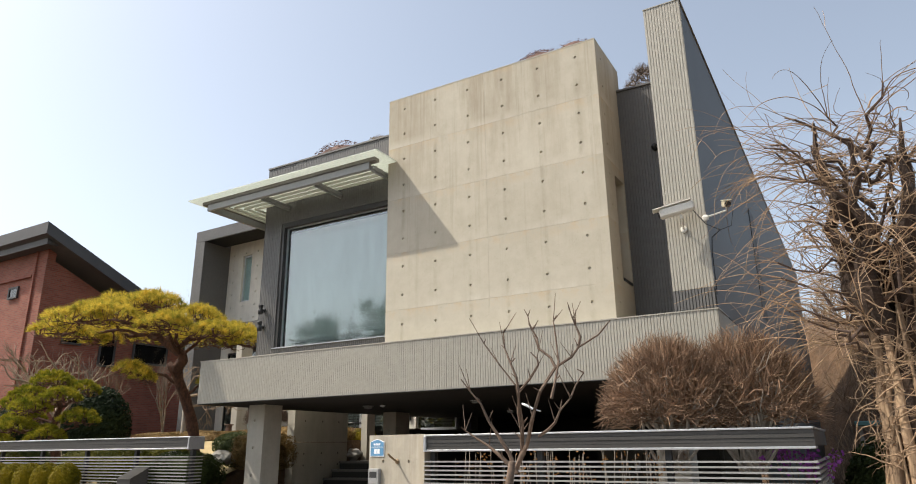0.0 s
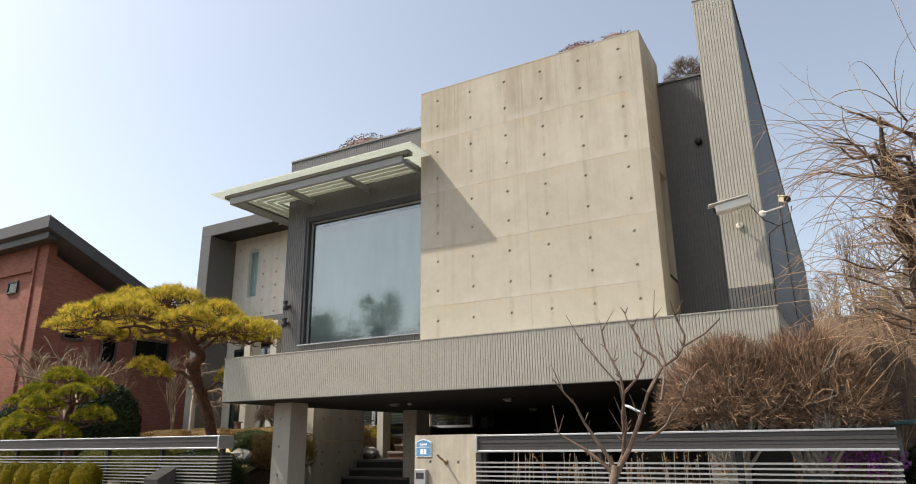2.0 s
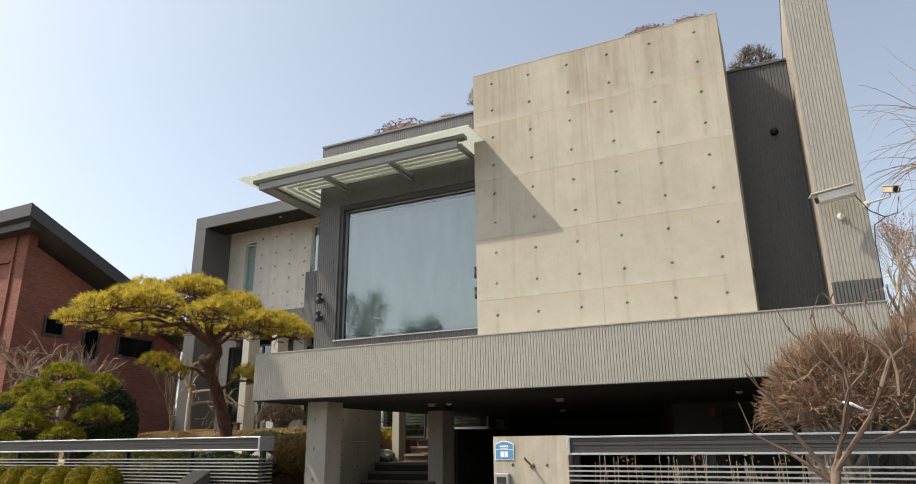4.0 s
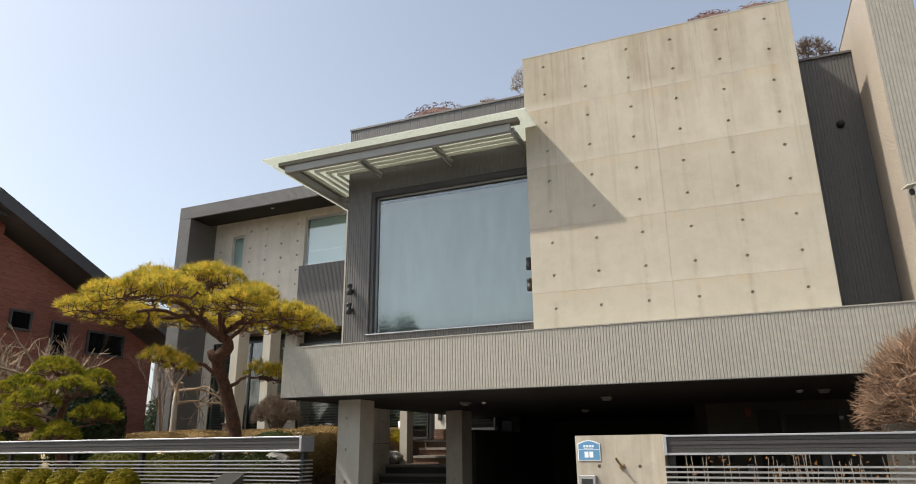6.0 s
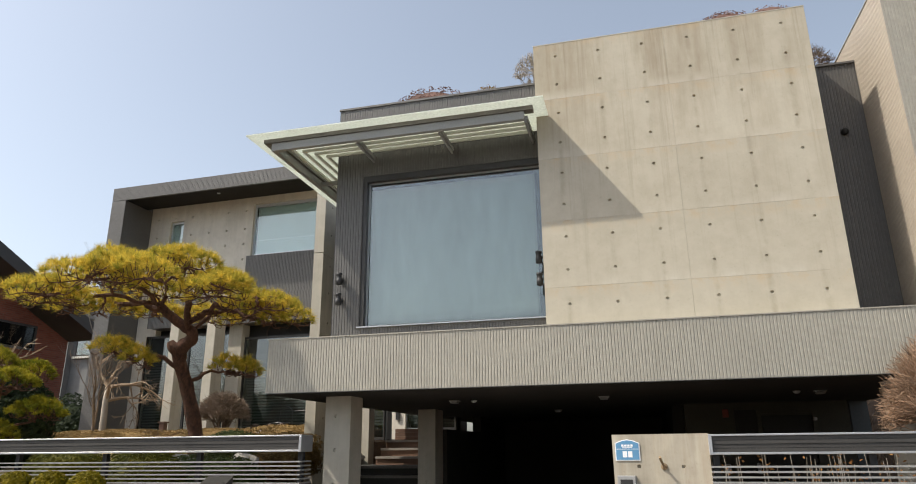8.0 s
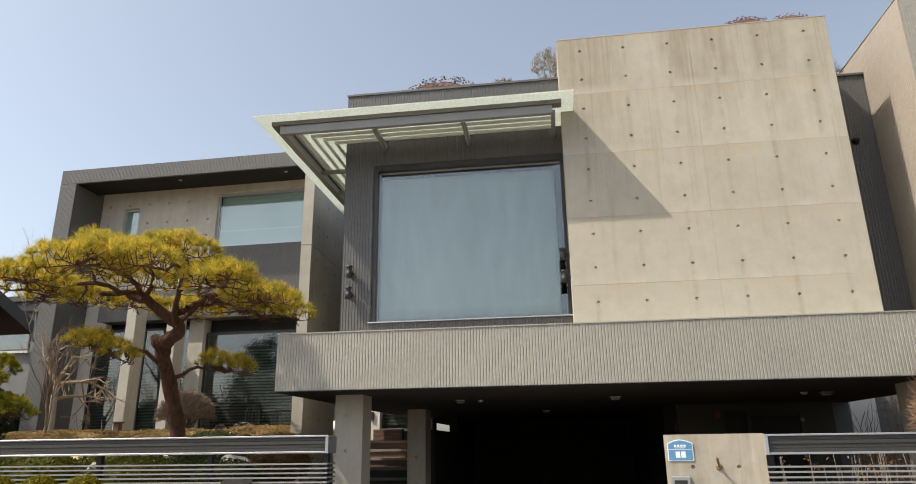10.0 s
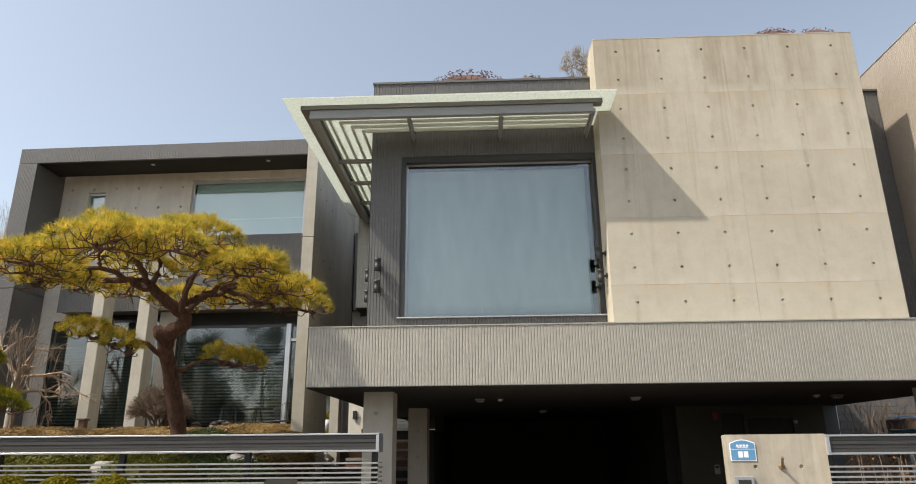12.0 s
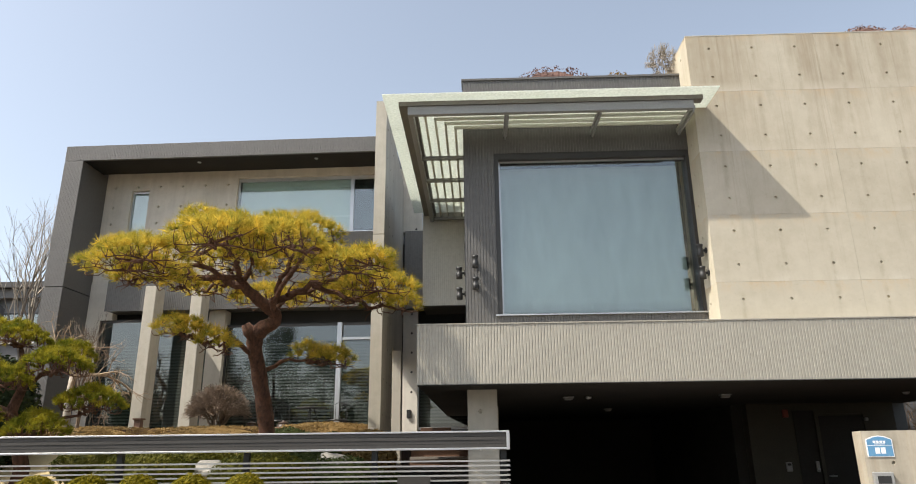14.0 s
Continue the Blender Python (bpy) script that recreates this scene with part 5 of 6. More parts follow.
def umbrella_pine():
    """A trained pine: a bent trunk with a cut knot, long level limbs, and flat cushions of upright needle tufts set apart on them."""
    random.seed(3)
    A = Vector((-12.53, 9.95, 1.55))
    t = thing("pine_tree", "trained red pine with a wide flat yellow-green crown", "tree", A, "pines in the front garden")

    def rel(pts):
        return [Vector(p) - A for p in pts]

    bm = bmesh.new()
    line = rel(((-12.5, 9.98, 1.4), (-12.53, 9.93, 2.0), (-12.6, 9.75, 2.6), (-12.65, 9.53, 3.05), (-12.63, 9.42, 3.27), (-12.5, 9.38, 3.37), (-12.33, 9.34, 3.45), (-12.31, 9.28, 3.55), (-12.47, 9.17, 3.68), (-12.63, 9.06, 3.82), (-12.74, 8.97, 3.97)))
    girth = (0.15, 0.12, 0.108, 0.108, 0.122, 0.108, 0.095, 0.088, 0.085, 0.075, 0.06)
    path, rad = [], []
    for (p, q), (g0, g1) in zip(zip(line, line[1:]), zip(girth, girth[1:])):
        for k in range(4):
            path.append(p.lerp(q, k / 4) + rvec(0.008))
            rad.append((g0 + (g1 - g0) * k / 4) * rnd(0.94, 1.08))
    tube(bm, path + [line[-1]], rad + [girth[-1]], 12)
    tube(bm, rel(((-12.6, 9.42, 3.22), (-12.7, 9.36, 3.33), (-12.75, 9.33, 3.42))), [0.1, 0.095, 0.06], 10)
    part("trunk", bm, M_BARK, t, "reddish brown scaly trunk", True)
    S, N = Soup(), Soup()
    limbs = [((-12.7, 8.99, 3.9), (-13.1, 8.85, 4.0), (-13.5, 8.7, 4.02), (-13.85, 8.6, 3.95), (-14.15, 8.5, 3.9)),
             ((-12.7, 8.99, 3.92), (-12.95, 8.45, 4.0), (-13.35, 7.85, 3.96), (-13.65, 7.35, 3.86)),
             ((-12.7, 8.97, 3.95), (-12.6, 8.4, 4.1), (-12.5, 7.7, 4.08), (-12.45, 7.1, 3.95)),
             ((-12.4, 9.2, 3.63), (-12.0, 9.1, 3.83), (-11.5, 9.0, 3.98), (-11.0, 8.9, 3.98), (-10.55, 8.8, 3.9)),
             ((-11.75, 9.05, 3.9), (-11.3, 9.2, 3.74), (-10.9, 9.32, 3.61), (-10.5, 9.4, 3.62)),
             ((-12.35, 9.25, 3.58), (-12.0, 8.7, 3.9), (-11.6, 8.05, 4.05), (-11.25, 7.45, 3.93)),
             ((-12.6, 9.07, 3.8), (-13.0, 9.4, 4.05), (-13.5, 9.85, 4.12), (-13.8, 10.1, 4.05)),
             ((-12.33, 9.3, 3.5), (-12.25, 9.65, 3.95), (-12.2, 10.1, 4.15)),
             ((-12.1, 9.12, 3.78), (-11.7, 9.6, 4.05), (-11.2, 10.0, 4.05)),
             ((-12.72, 8.98, 3.95), (-12.55, 8.85, 4.2), (-12.6, 8.7, 4.4)),
             ((-12.35, 9.2, 3.6), (-12.2, 9.0, 3.95), (-12.0, 8.85, 4.25), (-11.9, 8.6, 4.38))]
    knots = []
    for i, l in enumerate(limbs):
        l = rel(l)
        fine = []
        for p, q in zip(l, l[1:]):
            for k in range(4):
                fine.append(p.lerp(q, k / 4) + rvec(0.045 if k else 0.02))
        fine.append(l[-1])
        S.twig(fine, 0.055 if i in (0, 3) else 0.042, 0.014, 8)
        knots += fine[2:]

    centre = Vector((-12.32, 8.6, 0)) - Vector((A.x, A.y, 0))
    spots = [(0.0, 0.0)] + [(0.88, 1.05 * k + 0.35) for k in range(6)] + [(1.68, 0.5712 * k + 0.1) for k in range(11)]
    for i, (r, a) in enumerate(spots):
        r, a = r * rnd(0.93, 1.07), a + rnd(-0.09, 0.09)
        x, y = centre.x + 0.91 * r * math.cos(a), centre.y + r * math.sin(a)
        rim = 3.8 + 0.68 * (1 - (r / 2.05) ** 2) + rnd(-0.1, 0.1) - 0.12 * max(0, math.cos(a)) * r / 2
        c = Vector((x, y, rim - A.z))
        root = min(knots, key=lambda q: (q - c).length + 1.5 * max(0, q.z - c.z + 0.05))
        cushion(S, N, c, (0.52 if r > 1.2 else 0.5) * rnd(0.88, 1.14), root, rnd(0.8, 1.3))
    # smaller cushions between and below the large ones, and those of the low branches
    for p, r in (((-13.98, 8.35, 3.93), 0.27), ((-10.75, 7.75, 3.95), 0.34), ((-13.75, 7.95, 4.22), 0.3), ((-10.5, 9.42, 3.72), 0.28), ((-10.85, 9.25, 3.72), 0.24), ((-11.35, 9.45, 3.86), 0.2), ((-13.7, 9.3, 4.08), 0.28), ((-12.1, 7.0, 4.12), 0.3), ((-12.95, 8.1, 4.6), 0.34), ((-12.75, 8.75, 4.68), 0.3), ((-12.0, 8.05, 4.5), 0.28), ((-13.3, 8.35, 3.86), 0.2)):
        c = Vector(p) - A
        cushion(S, N, c, r, min(knots, key=lambda q: (q - c).length), 0.9)
    for way, pads in ((((-12.68, 9.5, 3.0), (-12.85, 9.35, 3.17), (-13.05, 9.2, 3.22), (-13.25, 9.1, 3.12), (-13.5, 9.0, 3.2)), (((-13.6, 9.0, 3.36), 0.34), ((-13.32, 8.95, 3.3), 0.26), ((-13.05, 8.95, 3.16), 0.26), ((-12.9, 9.0, 3.1), 0.17))),
                      (((-12.62, 9.7, 2.72), (-12.4, 9.72, 2.86), (-12.2, 9.75, 2.97), (-11.95, 9.78, 2.95)), (((-11.9, 9.75, 3.08), 0.3), ((-11.6, 9.7, 3.0), 0.32), ((-11.4, 9.65, 2.98), 0.22)))):
        way = rel(way)
        fine = []
        for p, q in zip(way, way[1:]):
            fine += [p, p.lerp(q, 0.5) + rvec(0.03)]
        S.twig(fine + [way[-1]], 0.04, 0.016, 7)
        for p, r in pads:
            c = Vector(p) - A
            cushion(S, N, c, r, min(way[1:], key=lambda q: (q - c).length), 0.9)
    # bare spurs under the crown
    for _ in range(70):
        p = random.choice(knots)
        S.twig(wander(p, p + Vector((rnd(-0.25, 0.25), rnd(-0.25, 0.25), rnd(-0.18, 0.15))), 3, 0.03), 0.008, 0.003, 4)
    tagged(S.made("branchwork", M_BARK, t, "crooked dark branches"), kind="stuff")
    N.made("crown", M_NEED, t, "flat cushions of yellow-green needles")


umbrella_pine()
def tiered_pine():
    """A cloud-pruned pine: a crooked trunk with flat tiers of short dense needles."""
    random.seed(5)
    A = Vector((-15.3, 8.7, 1.2))
    t = thing("pine_tree", "cloud-pruned green pine in rounded tiers", "tree", A, "pines in the front garden")
    line = [Vector(p) - A for p in ((-15.3, 8.7, 1.1), (-15.2, 8.65, 1.5), (-15.3, 8.6, 1.85), (-15.45, 8.62, 2.2), (-15.35, 8.65, 2.6), (-15.45, 8.6, 3.0))]
    bm = bmesh.new()
    tube(bm, line, [0.11, 0.095, 0.085, 0.075, 0.055, 0.03], 10)
    part("trunk", bm, M_BARK, t, "dark brown crooked trunk", True)
    S, N = Soup(), Soup()
    for p, r in (((-15.5, 8.5, 3.2), 0.45), ((-14.75, 8.3, 2.8), 0.42), ((-16.1, 8.4, 2.9), 0.45), ((-15.3, 8.0, 2.6), 0.42), ((-14.35, 8.5, 2.35), 0.42), ((-16.6, 8.6, 2.45), 0.46), ((-15.7, 8.0, 2.2), 0.48), ((-14.75, 8.1, 2.0), 0.38), ((-17.3, 8.8, 2.75), 0.5), ((-17.6, 8.5, 2.2), 0.5), ((-16.6, 8.0, 1.95), 0.42), ((-15.0, 8.9, 3.0), 0.36)):
        c = Vector(p) - A
        root = min(line[1:], key=lambda q: (q - c).length + 0.8 * max(0, q.z - c.z + 0.1))
        way = wander(root, c + Vector((0, 0, -0.15)), 6, 0.07)
        S.twig(way, 0.034, 0.014, 6)
        cushion(S, N, c, r, way[-2], 1.1, 300, 0.062)
    tagged(S.made("branchwork", M_BARK, t, "crooked dark branches"), kind="stuff")
    N.made("crown", M_NEED2, t, "rounded tiers of green needles")


tiered_pine()


def leaf_ball(name, at, radii, n, mat, label, category="shrub", group="", size=0.022, seed=1, flat=0.0, box_=False):
    """A clipped shrub: a dense shell of small leaves over short stems, with an uneven outline."""
    random.seed(seed)
    t = thing(name, label, category, at, group)
    N = Soup()
    for _ in range(n):
        d = rvec()
        d.z = abs(d.z) if flat else d.z
        k = rnd(0.82, 1.0) + 0.06 * noise.noise(d * 3.1 + Vector((seed, 0, 0)))
        if box_:
            m = max(abs(d.x), abs(d.y), abs(d.z))
            d = d * (0.45 + 0.5 / m)
        p = Vector((d.x * radii[0], d.y * radii[1], d.z * radii[2])) * k
        nrm = (d + rvec(0.8)).normalized()
        u = nrm.orthogonal().normalized() * size * rnd(0.7, 1.3)
        w = nrm.cross(u) * 0.6
        N.quad(p - u, p - w, p + u, p + w)
    N.made("foliage", mat, t)
    S = Soup()
    for _ in range(14):
        S.twig([Vector((rnd(-0.04, 0.04), rnd(-0.04, 0.04), -radii[2] * 1.0)), Vector((rnd(-0.5, 0.5) * radii[0], rnd(-0.5, 0.5) * radii[1], 0))], 0.012, 0.006, 4)
    S.made("stemwork", M_TWIG, t)
    core = bmesh.new()
    bmesh.ops.create_icosphere(core, subdivisions=2, radius=0.8)
    for v in core.verts:
        v.co = Vector((v.co.x * radii[0], v.co.y * radii[1], v.co.z * radii[2]))
    part("inner_foliage", core, mat, t)
    return t


for i, x in enumerate((-11.76, -12.29, -12.82, -13.34, -13.87, -14.42)):
    leaf_ball("boxwood_ball", (x, 6.85, 1.22), (0.24, 0.24, 0.26), 9000, M_BOX, "clipped round yellow-green boxwood before the fence", group="boxwood balls", seed=20 + i, size=0.0125)
for i, (x, y, z, a, b, c) in enumerate(((-12.0, 8.1, 1.35, 0.62, 0.5, 0.36), (-13.4, 8.2, 1.4, 0.6, 0.5, 0.32), (-11.85, 9.2, 1.3, 0.62, 0.8, 0.36), (-14.7, 9.6, 1.5, 0.7, 0.5, 0.3), (-11.7, 10.6, 1.6, 0.4, 0.6, 0.35), (-17.2, 9.0, 1.5, 0.7, 0.6, 0.32), (-19.0, 9.2, 1.5, 0.8, 0.7, 0.4), (-16.2, 8.0, 1.35, 0.7, 0.5, 0.36), (-13.6, 10.2, 1.55, 0.7, 0.5, 0.32), (-12.6, 11.2, 1.75, 0.6, 0.5, 0.3), (-10.6, 7.7, 1.0, 0.5, 0.35, 0.5), (-11.15, 8.9, 1.2, 0.45, 0.7, 0.42), (-20.8, 8.3, 1.4, 0.9, 0.6, 0.4))):
    leaf_ball("green_hedge", (x, y, z), (a, b, c), 6500, M_BOXM if i in (0, 1, 3, 7, 8) else M_BOXD, "low clipped green garden shrub behind the fence", group="low garden shrubs", seed=40 + i, size=0.019)
for i, (x, y, z, a, b, c) in enumerate(((-17.6, 14.0, 1.93, 1.6, 0.4, 0.3), (-14.9, 13.9, 1.93, 1.4, 0.4, 0.27), (-12.5, 13.9, 1.95, 1.1, 0.4, 0.28), (-12.2, 12.2, 1.85, 0.7, 0.5, 0.33), (-11.1, 10.6, 1.6, 0.4, 0.8, 0.4), (-17.0, 12.4, 1.85, 0.9, 0.5, 0.3), (-21.5, 13.0, 1.95, 1.6, 0.6, 0.35))):
    leaf_ball("brown_hedge", (x, y, z), (a, b, c), 9000, M_BRHEDGE, "low clipped hedge in winter brown", group="brown winter hedges", seed=60 + i, size=0.02, box_=True)
for i, x in enumerate((-35.5, -32.5, -29.5, -26.6)):
    leaf_ball("evergreen_hedge", (x, 25.0, 2.0), (1.8, 0.9, 2.2 + 0.25 * (i % 2)), 6000, M_CONIF, "tall dark evergreen hedge beyond the garden", "hedge", "evergreen hedges beyond the garden", seed=84 + i, size=0.06)
leaf_ball("dark_conifer", (-17.5, 10.9, 2.2), (0.85, 0.85, 1.1), 9000, M_CONIF, "dense dark green conifer", "conifer", seed=80, size=0.04)
leaf_ball("dark_conifer", (-23.6, 20.6, 2.5), (0.9, 0.9, 1.4), 7000, M_CONIF, "dense dark green conifer", "conifer", seed=82, size=0.04)
leaf_ball("dark_conifer", (-20.4, 10.4, 2.0), (0.9, 0.9, 0.9), 7000, M_CONIF, "dense dark green conifer", "conifer", seed=81, size=0.04)


def rock(at, r, seed):
    random.seed(seed)
    bm = bmesh.new()
    bmesh.ops.create_icosphere(bm, subdivisions=3, radius=1)
    for v in bm.verts:
        k = 1 + 0.35 * noise.noise(v.co * 1.3 + Vector((seed, 0, 0))) + 0.12 * noise.noise(v.co * 4 + Vector((seed, 0, 0)))
        v.co = Vector((v.co.x * r[0], v.co.y * r[1], v.co.z * r[2])) * k
    ob = part("garden_rock", bm, M_ROCK)
    ob.location = at
    return tagged(ob, "pale rough garden rock among clipped shrubs", "rock", "garden rocks")


for i, (x, y, z, r) in enumerate(((-15.6, 10.86, 1.5, 0.26), (-12.75, 8.55, 1.42, 0.2), (-11.55, 9.9, 1.5, 0.2), (-14.1, 8.9, 1.42, 0.18), (-12.9, 12.6, 1.9, 0.22), (-11.35, 13.75, 1.5, 0.2), (-12.3, 9.35, 1.45, 0.24))):
    rock((x, y, z), (r * 1.4, r, r * 0.75), 7 + i)


def grow(S, p, d, length, r, depth, spread=0.5, lift=0.15, kids=3, sides=5, crook=0.12, tips=None, shrink=0.72):
    """A branch that forks into thinner ones."""
    n = 4
    path = [p]
    q = p
    dd = d
    for i in range(n):
        dd = (dd + rvec(crook) + Vector((0, 0, lift * 0.2))).normalized()
        q = q + dd * length / n
        path.append(q)
    r1 = r * 0.62
    S.twig(path, r, r1, sides)
    if depth == 0:
        if tips is not None:
            tips.append((q, dd))
        return
    for k in range(kids):
        a = path[-1] if k == 0 else path[random.choice((2, 3, 4))]
        nd = (dd + rvec(spread) + Vector((0, 0, lift))).normalized()
        grow(S, a, nd, length * shrink * rnd(0.8, 1.15), r1 * rnd(0.75, 0.95), depth - 1, spread, lift, kids, max(3, sides - 1), crook, tips, shrink)


def bare_tree(name, at, height, seed, mat, label, depth=4, kids=3, r=None, spread=0.6, lift=0.2, leaves=0, leaf_mat=None, trunk_f=0.3, category="tree", group="", lean=(0, 0), shrink=0.72, twig_mat=None):
    random.seed(seed)
    t = thing(name, label, category, at, group)
    S = Soup()
    tips = []
    r = r or height * 0.017
    d = Vector((lean[0], lean[1], 1)).normalized()
    base = Vector((0, 0, -0.15))
    top = d * height * trunk_f
    bm = bmesh.new()
    path = wander(base, top, 4, height * 0.012)
    tube(bm, path, [r * (1.25 - 0.09 * i) for i in range(len(path))], 8)
    part("trunk", bm, mat, t, "", True)
    for k in range(kids + 1):
        nd = (d + rvec(spread) + Vector((0, 0, lift))).normalized()
        grow(S, path[-1] if k < 2 else path[-2], nd, height * 0.26, r * 0.7, depth - 1, spread, lift, kids, 5, 0.14, tips, shrink)
    tagged(S.made("branchwork", twig_mat or mat, t, "bare winter branches"), kind="stuff")
    if leaves:
        N = Soup()
        for p, dd in tips:
            for _ in range(leaves):
                c = p + rvec(0.12)
                u = rvec(0.035)
                w = u.cross(rvec()).normalized() * 0.02
                N.quad(c - u, c - w, c + u, c + w)
        N.made("dry_foliage", leaf_mat, t, "clinging dry brown leaves")
    return t


leaf_ball("green_hedge", (-11.6, 14.5, 1.75), (0.45, 0.42, 0.42), 5500, M_BOX, "bright green clipped shrub by the garden steps", group="low garden shrubs", seed=39, size=0.019)
# small trees of the front garden
bare_tree("bare_tree", (-17.9, 13.9, 1.95), 2.5, 11, M_TWIGP, "small twisted tree with pale bark, leafless", 5, 3, 0.07, 0.95, -0.12, trunk_f=0.5, twig_mat=M_PRUNE, shrink=0.68)
bare_tree("bare_tree", (-17.6, 9.9, 1.4), 3.4, 12, M_PRUNE, "pruned leafless garden tree", 4, 3, 0.085, 0.95, 0.12, trunk_f=0.4, shrink=0.66)
bare_tree("bare_tree", (-20.5, 13.0, 1.9), 2.6, 13, M_TWIG, "thin leafless garden tree with reddish twigs", 5, 3, 0.04, 0.6, 0.2)
bare_tree("bare_tree", (-19.9, 10.6, 1.5), 3.6, 14, M_PRUNE, "pruned leafless garden tree", 4, 3, 0.085, 0.95, 0.12, trunk_f=0.4, shrink=0.66)
bare_tree("bare_tree", (-16.7, 12.3, 1.75), 2.6, 16, M_TWIGG, "thin leafless garden tree with grey twigs", 5, 3, 0.035, 0.5, 0.2, trunk_f=0.25)
bare_tree("bare_tree", (-19.6, 11.6, 1.7), 3.0, 17, M_TWIGG, "thin leafless garden tree with grey twigs", 5, 3, 0.045, 0.6, 0.15, trunk_f=0.3)
bare_tree("bare_tree", (-22.75, 19.5, 1.9), 7.7, 15, M_TWIGP, "leafless pale tree behind the wing", 5, 3, 0.085, 0.5, 0.25)


def twig_dome(name, at, radii, stems, twigs, seed, mat, label, category="shrub", group="", thick=0.0048, base_r=0.022, stem_mat=None):
    """A clipped leafless shrub: stems fan out from the base and end in a dense shell of fine twigs."""
    random.seed(seed)
    t = thing(name, label, category, at, group)
    S, F = Soup(), Soup()
    ends = []
    for i in range(stems):
        d = rvec()
        d.z = abs(d.z) * 0.9 + 0.25
        d.normalize()
        e = Vector((d.x * radii[0], d.y * radii[1], radii[2] * 0.15 + d.z * radii[2] * 0.85)) * rnd(0.55, 0.75)
        path = wander(Vector((rnd(-0.15, 0.15) * radii[0], rnd(-0.15, 0.15) * radii[1], -0.4 * radii[2])), e, 5, 0.06 * radii[0])
        S.twig(path, base_r, base_r * 0.4, 6)
        for _ in range(3):
            q = Vector((e.x * rnd(1.0, 1.3) + rnd(-0.2, 0.2) * radii[0], e.y * rnd(1.0, 1.3) + rnd(-0.2, 0.2) * radii[1], e.z * rnd(1.0, 1.25)))
            p2 = wander(path[random.choice((3, 4, 5))], q, 3, 0.04)
            S.twig(p2, base_r * 0.4, base_r * 0.22, 4)
            ends += p2[1:]
        ends += path[3:]
    for i in range(twigs // 5):
        d = rvec()
        if d.z < 0.12:
            d.z = abs(d.z) + rnd(0.05, 0.3)
            d.normalize()
        k = rnd(0.6, 0.84)
        root = Vector((d.x * radii[0], d.y * radii[1], d.z * radii[2])) * k + rvec(0.06 * radii[0])
        near = min(random.sample(ends, 10), key=lambda q: (q - root).length)
        F.twig(wander(near, root, 3, 0.04), thick * 1.7, thick * 1.1, 3)
        for _ in range(5):
            dd = (d + rvec(0.75)).normalized()
            rim = rnd(0.93, 1.03) + 0.05 * noise.noise(dd * 2.5 + Vector((seed, 0, 0)))
            e = Vector((d.x * radii[0], d.y * radii[1], d.z * radii[2])) * rim
            e += rvec(0.17 * radii[0])
            g = math.sqrt((e.x / radii[0]) ** 2 + (e.y / radii[1]) ** 2 + (e.z / radii[2]) ** 2)
            if g > rim:
                e *= rim / g
            F.twig([root, root.lerp(e, 0.5) + rvec(0.03), e], thick, thick * 0.4, 3)
    tagged(S.made("stemwork", stem_mat or mat, t, "crooked stems"), kind="stuff")
    tagged(F.made("brushwood", mat, t, "dense fine reddish-brown twigs"), kind="stuff")
    return t


twig_dome("bare_shrub", (-2.1, 7.8, 1.8), (0.84, 0.68, 1.08), 44, 3900, 31, M_SHRUB, "large clipped leafless shrub behind the fence", group="clipped leafless shrubs", stem_mat=M_TWIGP)
twig_dome("bare_shrub", (-1.35, 8.05, 1.8), (0.84, 0.62, 1.12), 38, 3300, 32, M_SHRUB, "large clipped leafless shrub behind the fence", group="clipped leafless shrubs", stem_mat=M_TWIGP)
twig_dome("bare_shrub", (-14.95, 14.35, 2.35), (0.72, 0.6, 0.72), 24, 2300, 33, M_TWIGG, "round clipped leafless shrub on the terrace", group="clipped leafless shrubs", thick=0.007, base_r=0.022)
twig_dome("roof_shrub", (-6.5, 9.0, 7.05), (0.34, 0.26, 0.58), 10, 420, 34, M_TWIGP, "round leafless shrub on the roof", group="roof shrubs", base_r=0.009, thick=0.0036)
twig_dome("roof_shrub", (-2.4, 9.75, 7.0), (0.4, 0.36, 0.5), 9, 620, 35, M_TWIGG, "round leafless shrub on the roof", group="roof shrubs", base_r=0.009, thick=0.004)
leaf_ball("roof_shrub", (-8.2, 9.12, 6.9), (0.7, 0.3, 0.42), 1800, M_HEATH, "low purple-brown shrub on the roof", group="roof shrubs", seed=90, size=0.02)
leaf_ball("roof_shrub", (-7.22, 9.12, 6.87), (0.28, 0.25, 0.35), 900, M_BRHEDGE, "small brown mound on the roof", group="roof shrubs", seed=91, size=0.016)
leaf_ball("roof_shrub", (-3.72, 8.52, 7.27), (0.4, 0.17, 0.24), 900, M_HEATH, "low purple-brown shrub on the roof", group="roof shrubs", seed=92, size=0.018)
leaf_ball("roof_shrub", (-3.15, 8.48, 7.3), (0.32, 0.14, 0.16), 260, M_HEATH, "low purple-brown shrub on the roof", group="roof shrubs", seed=93, size=0.016)

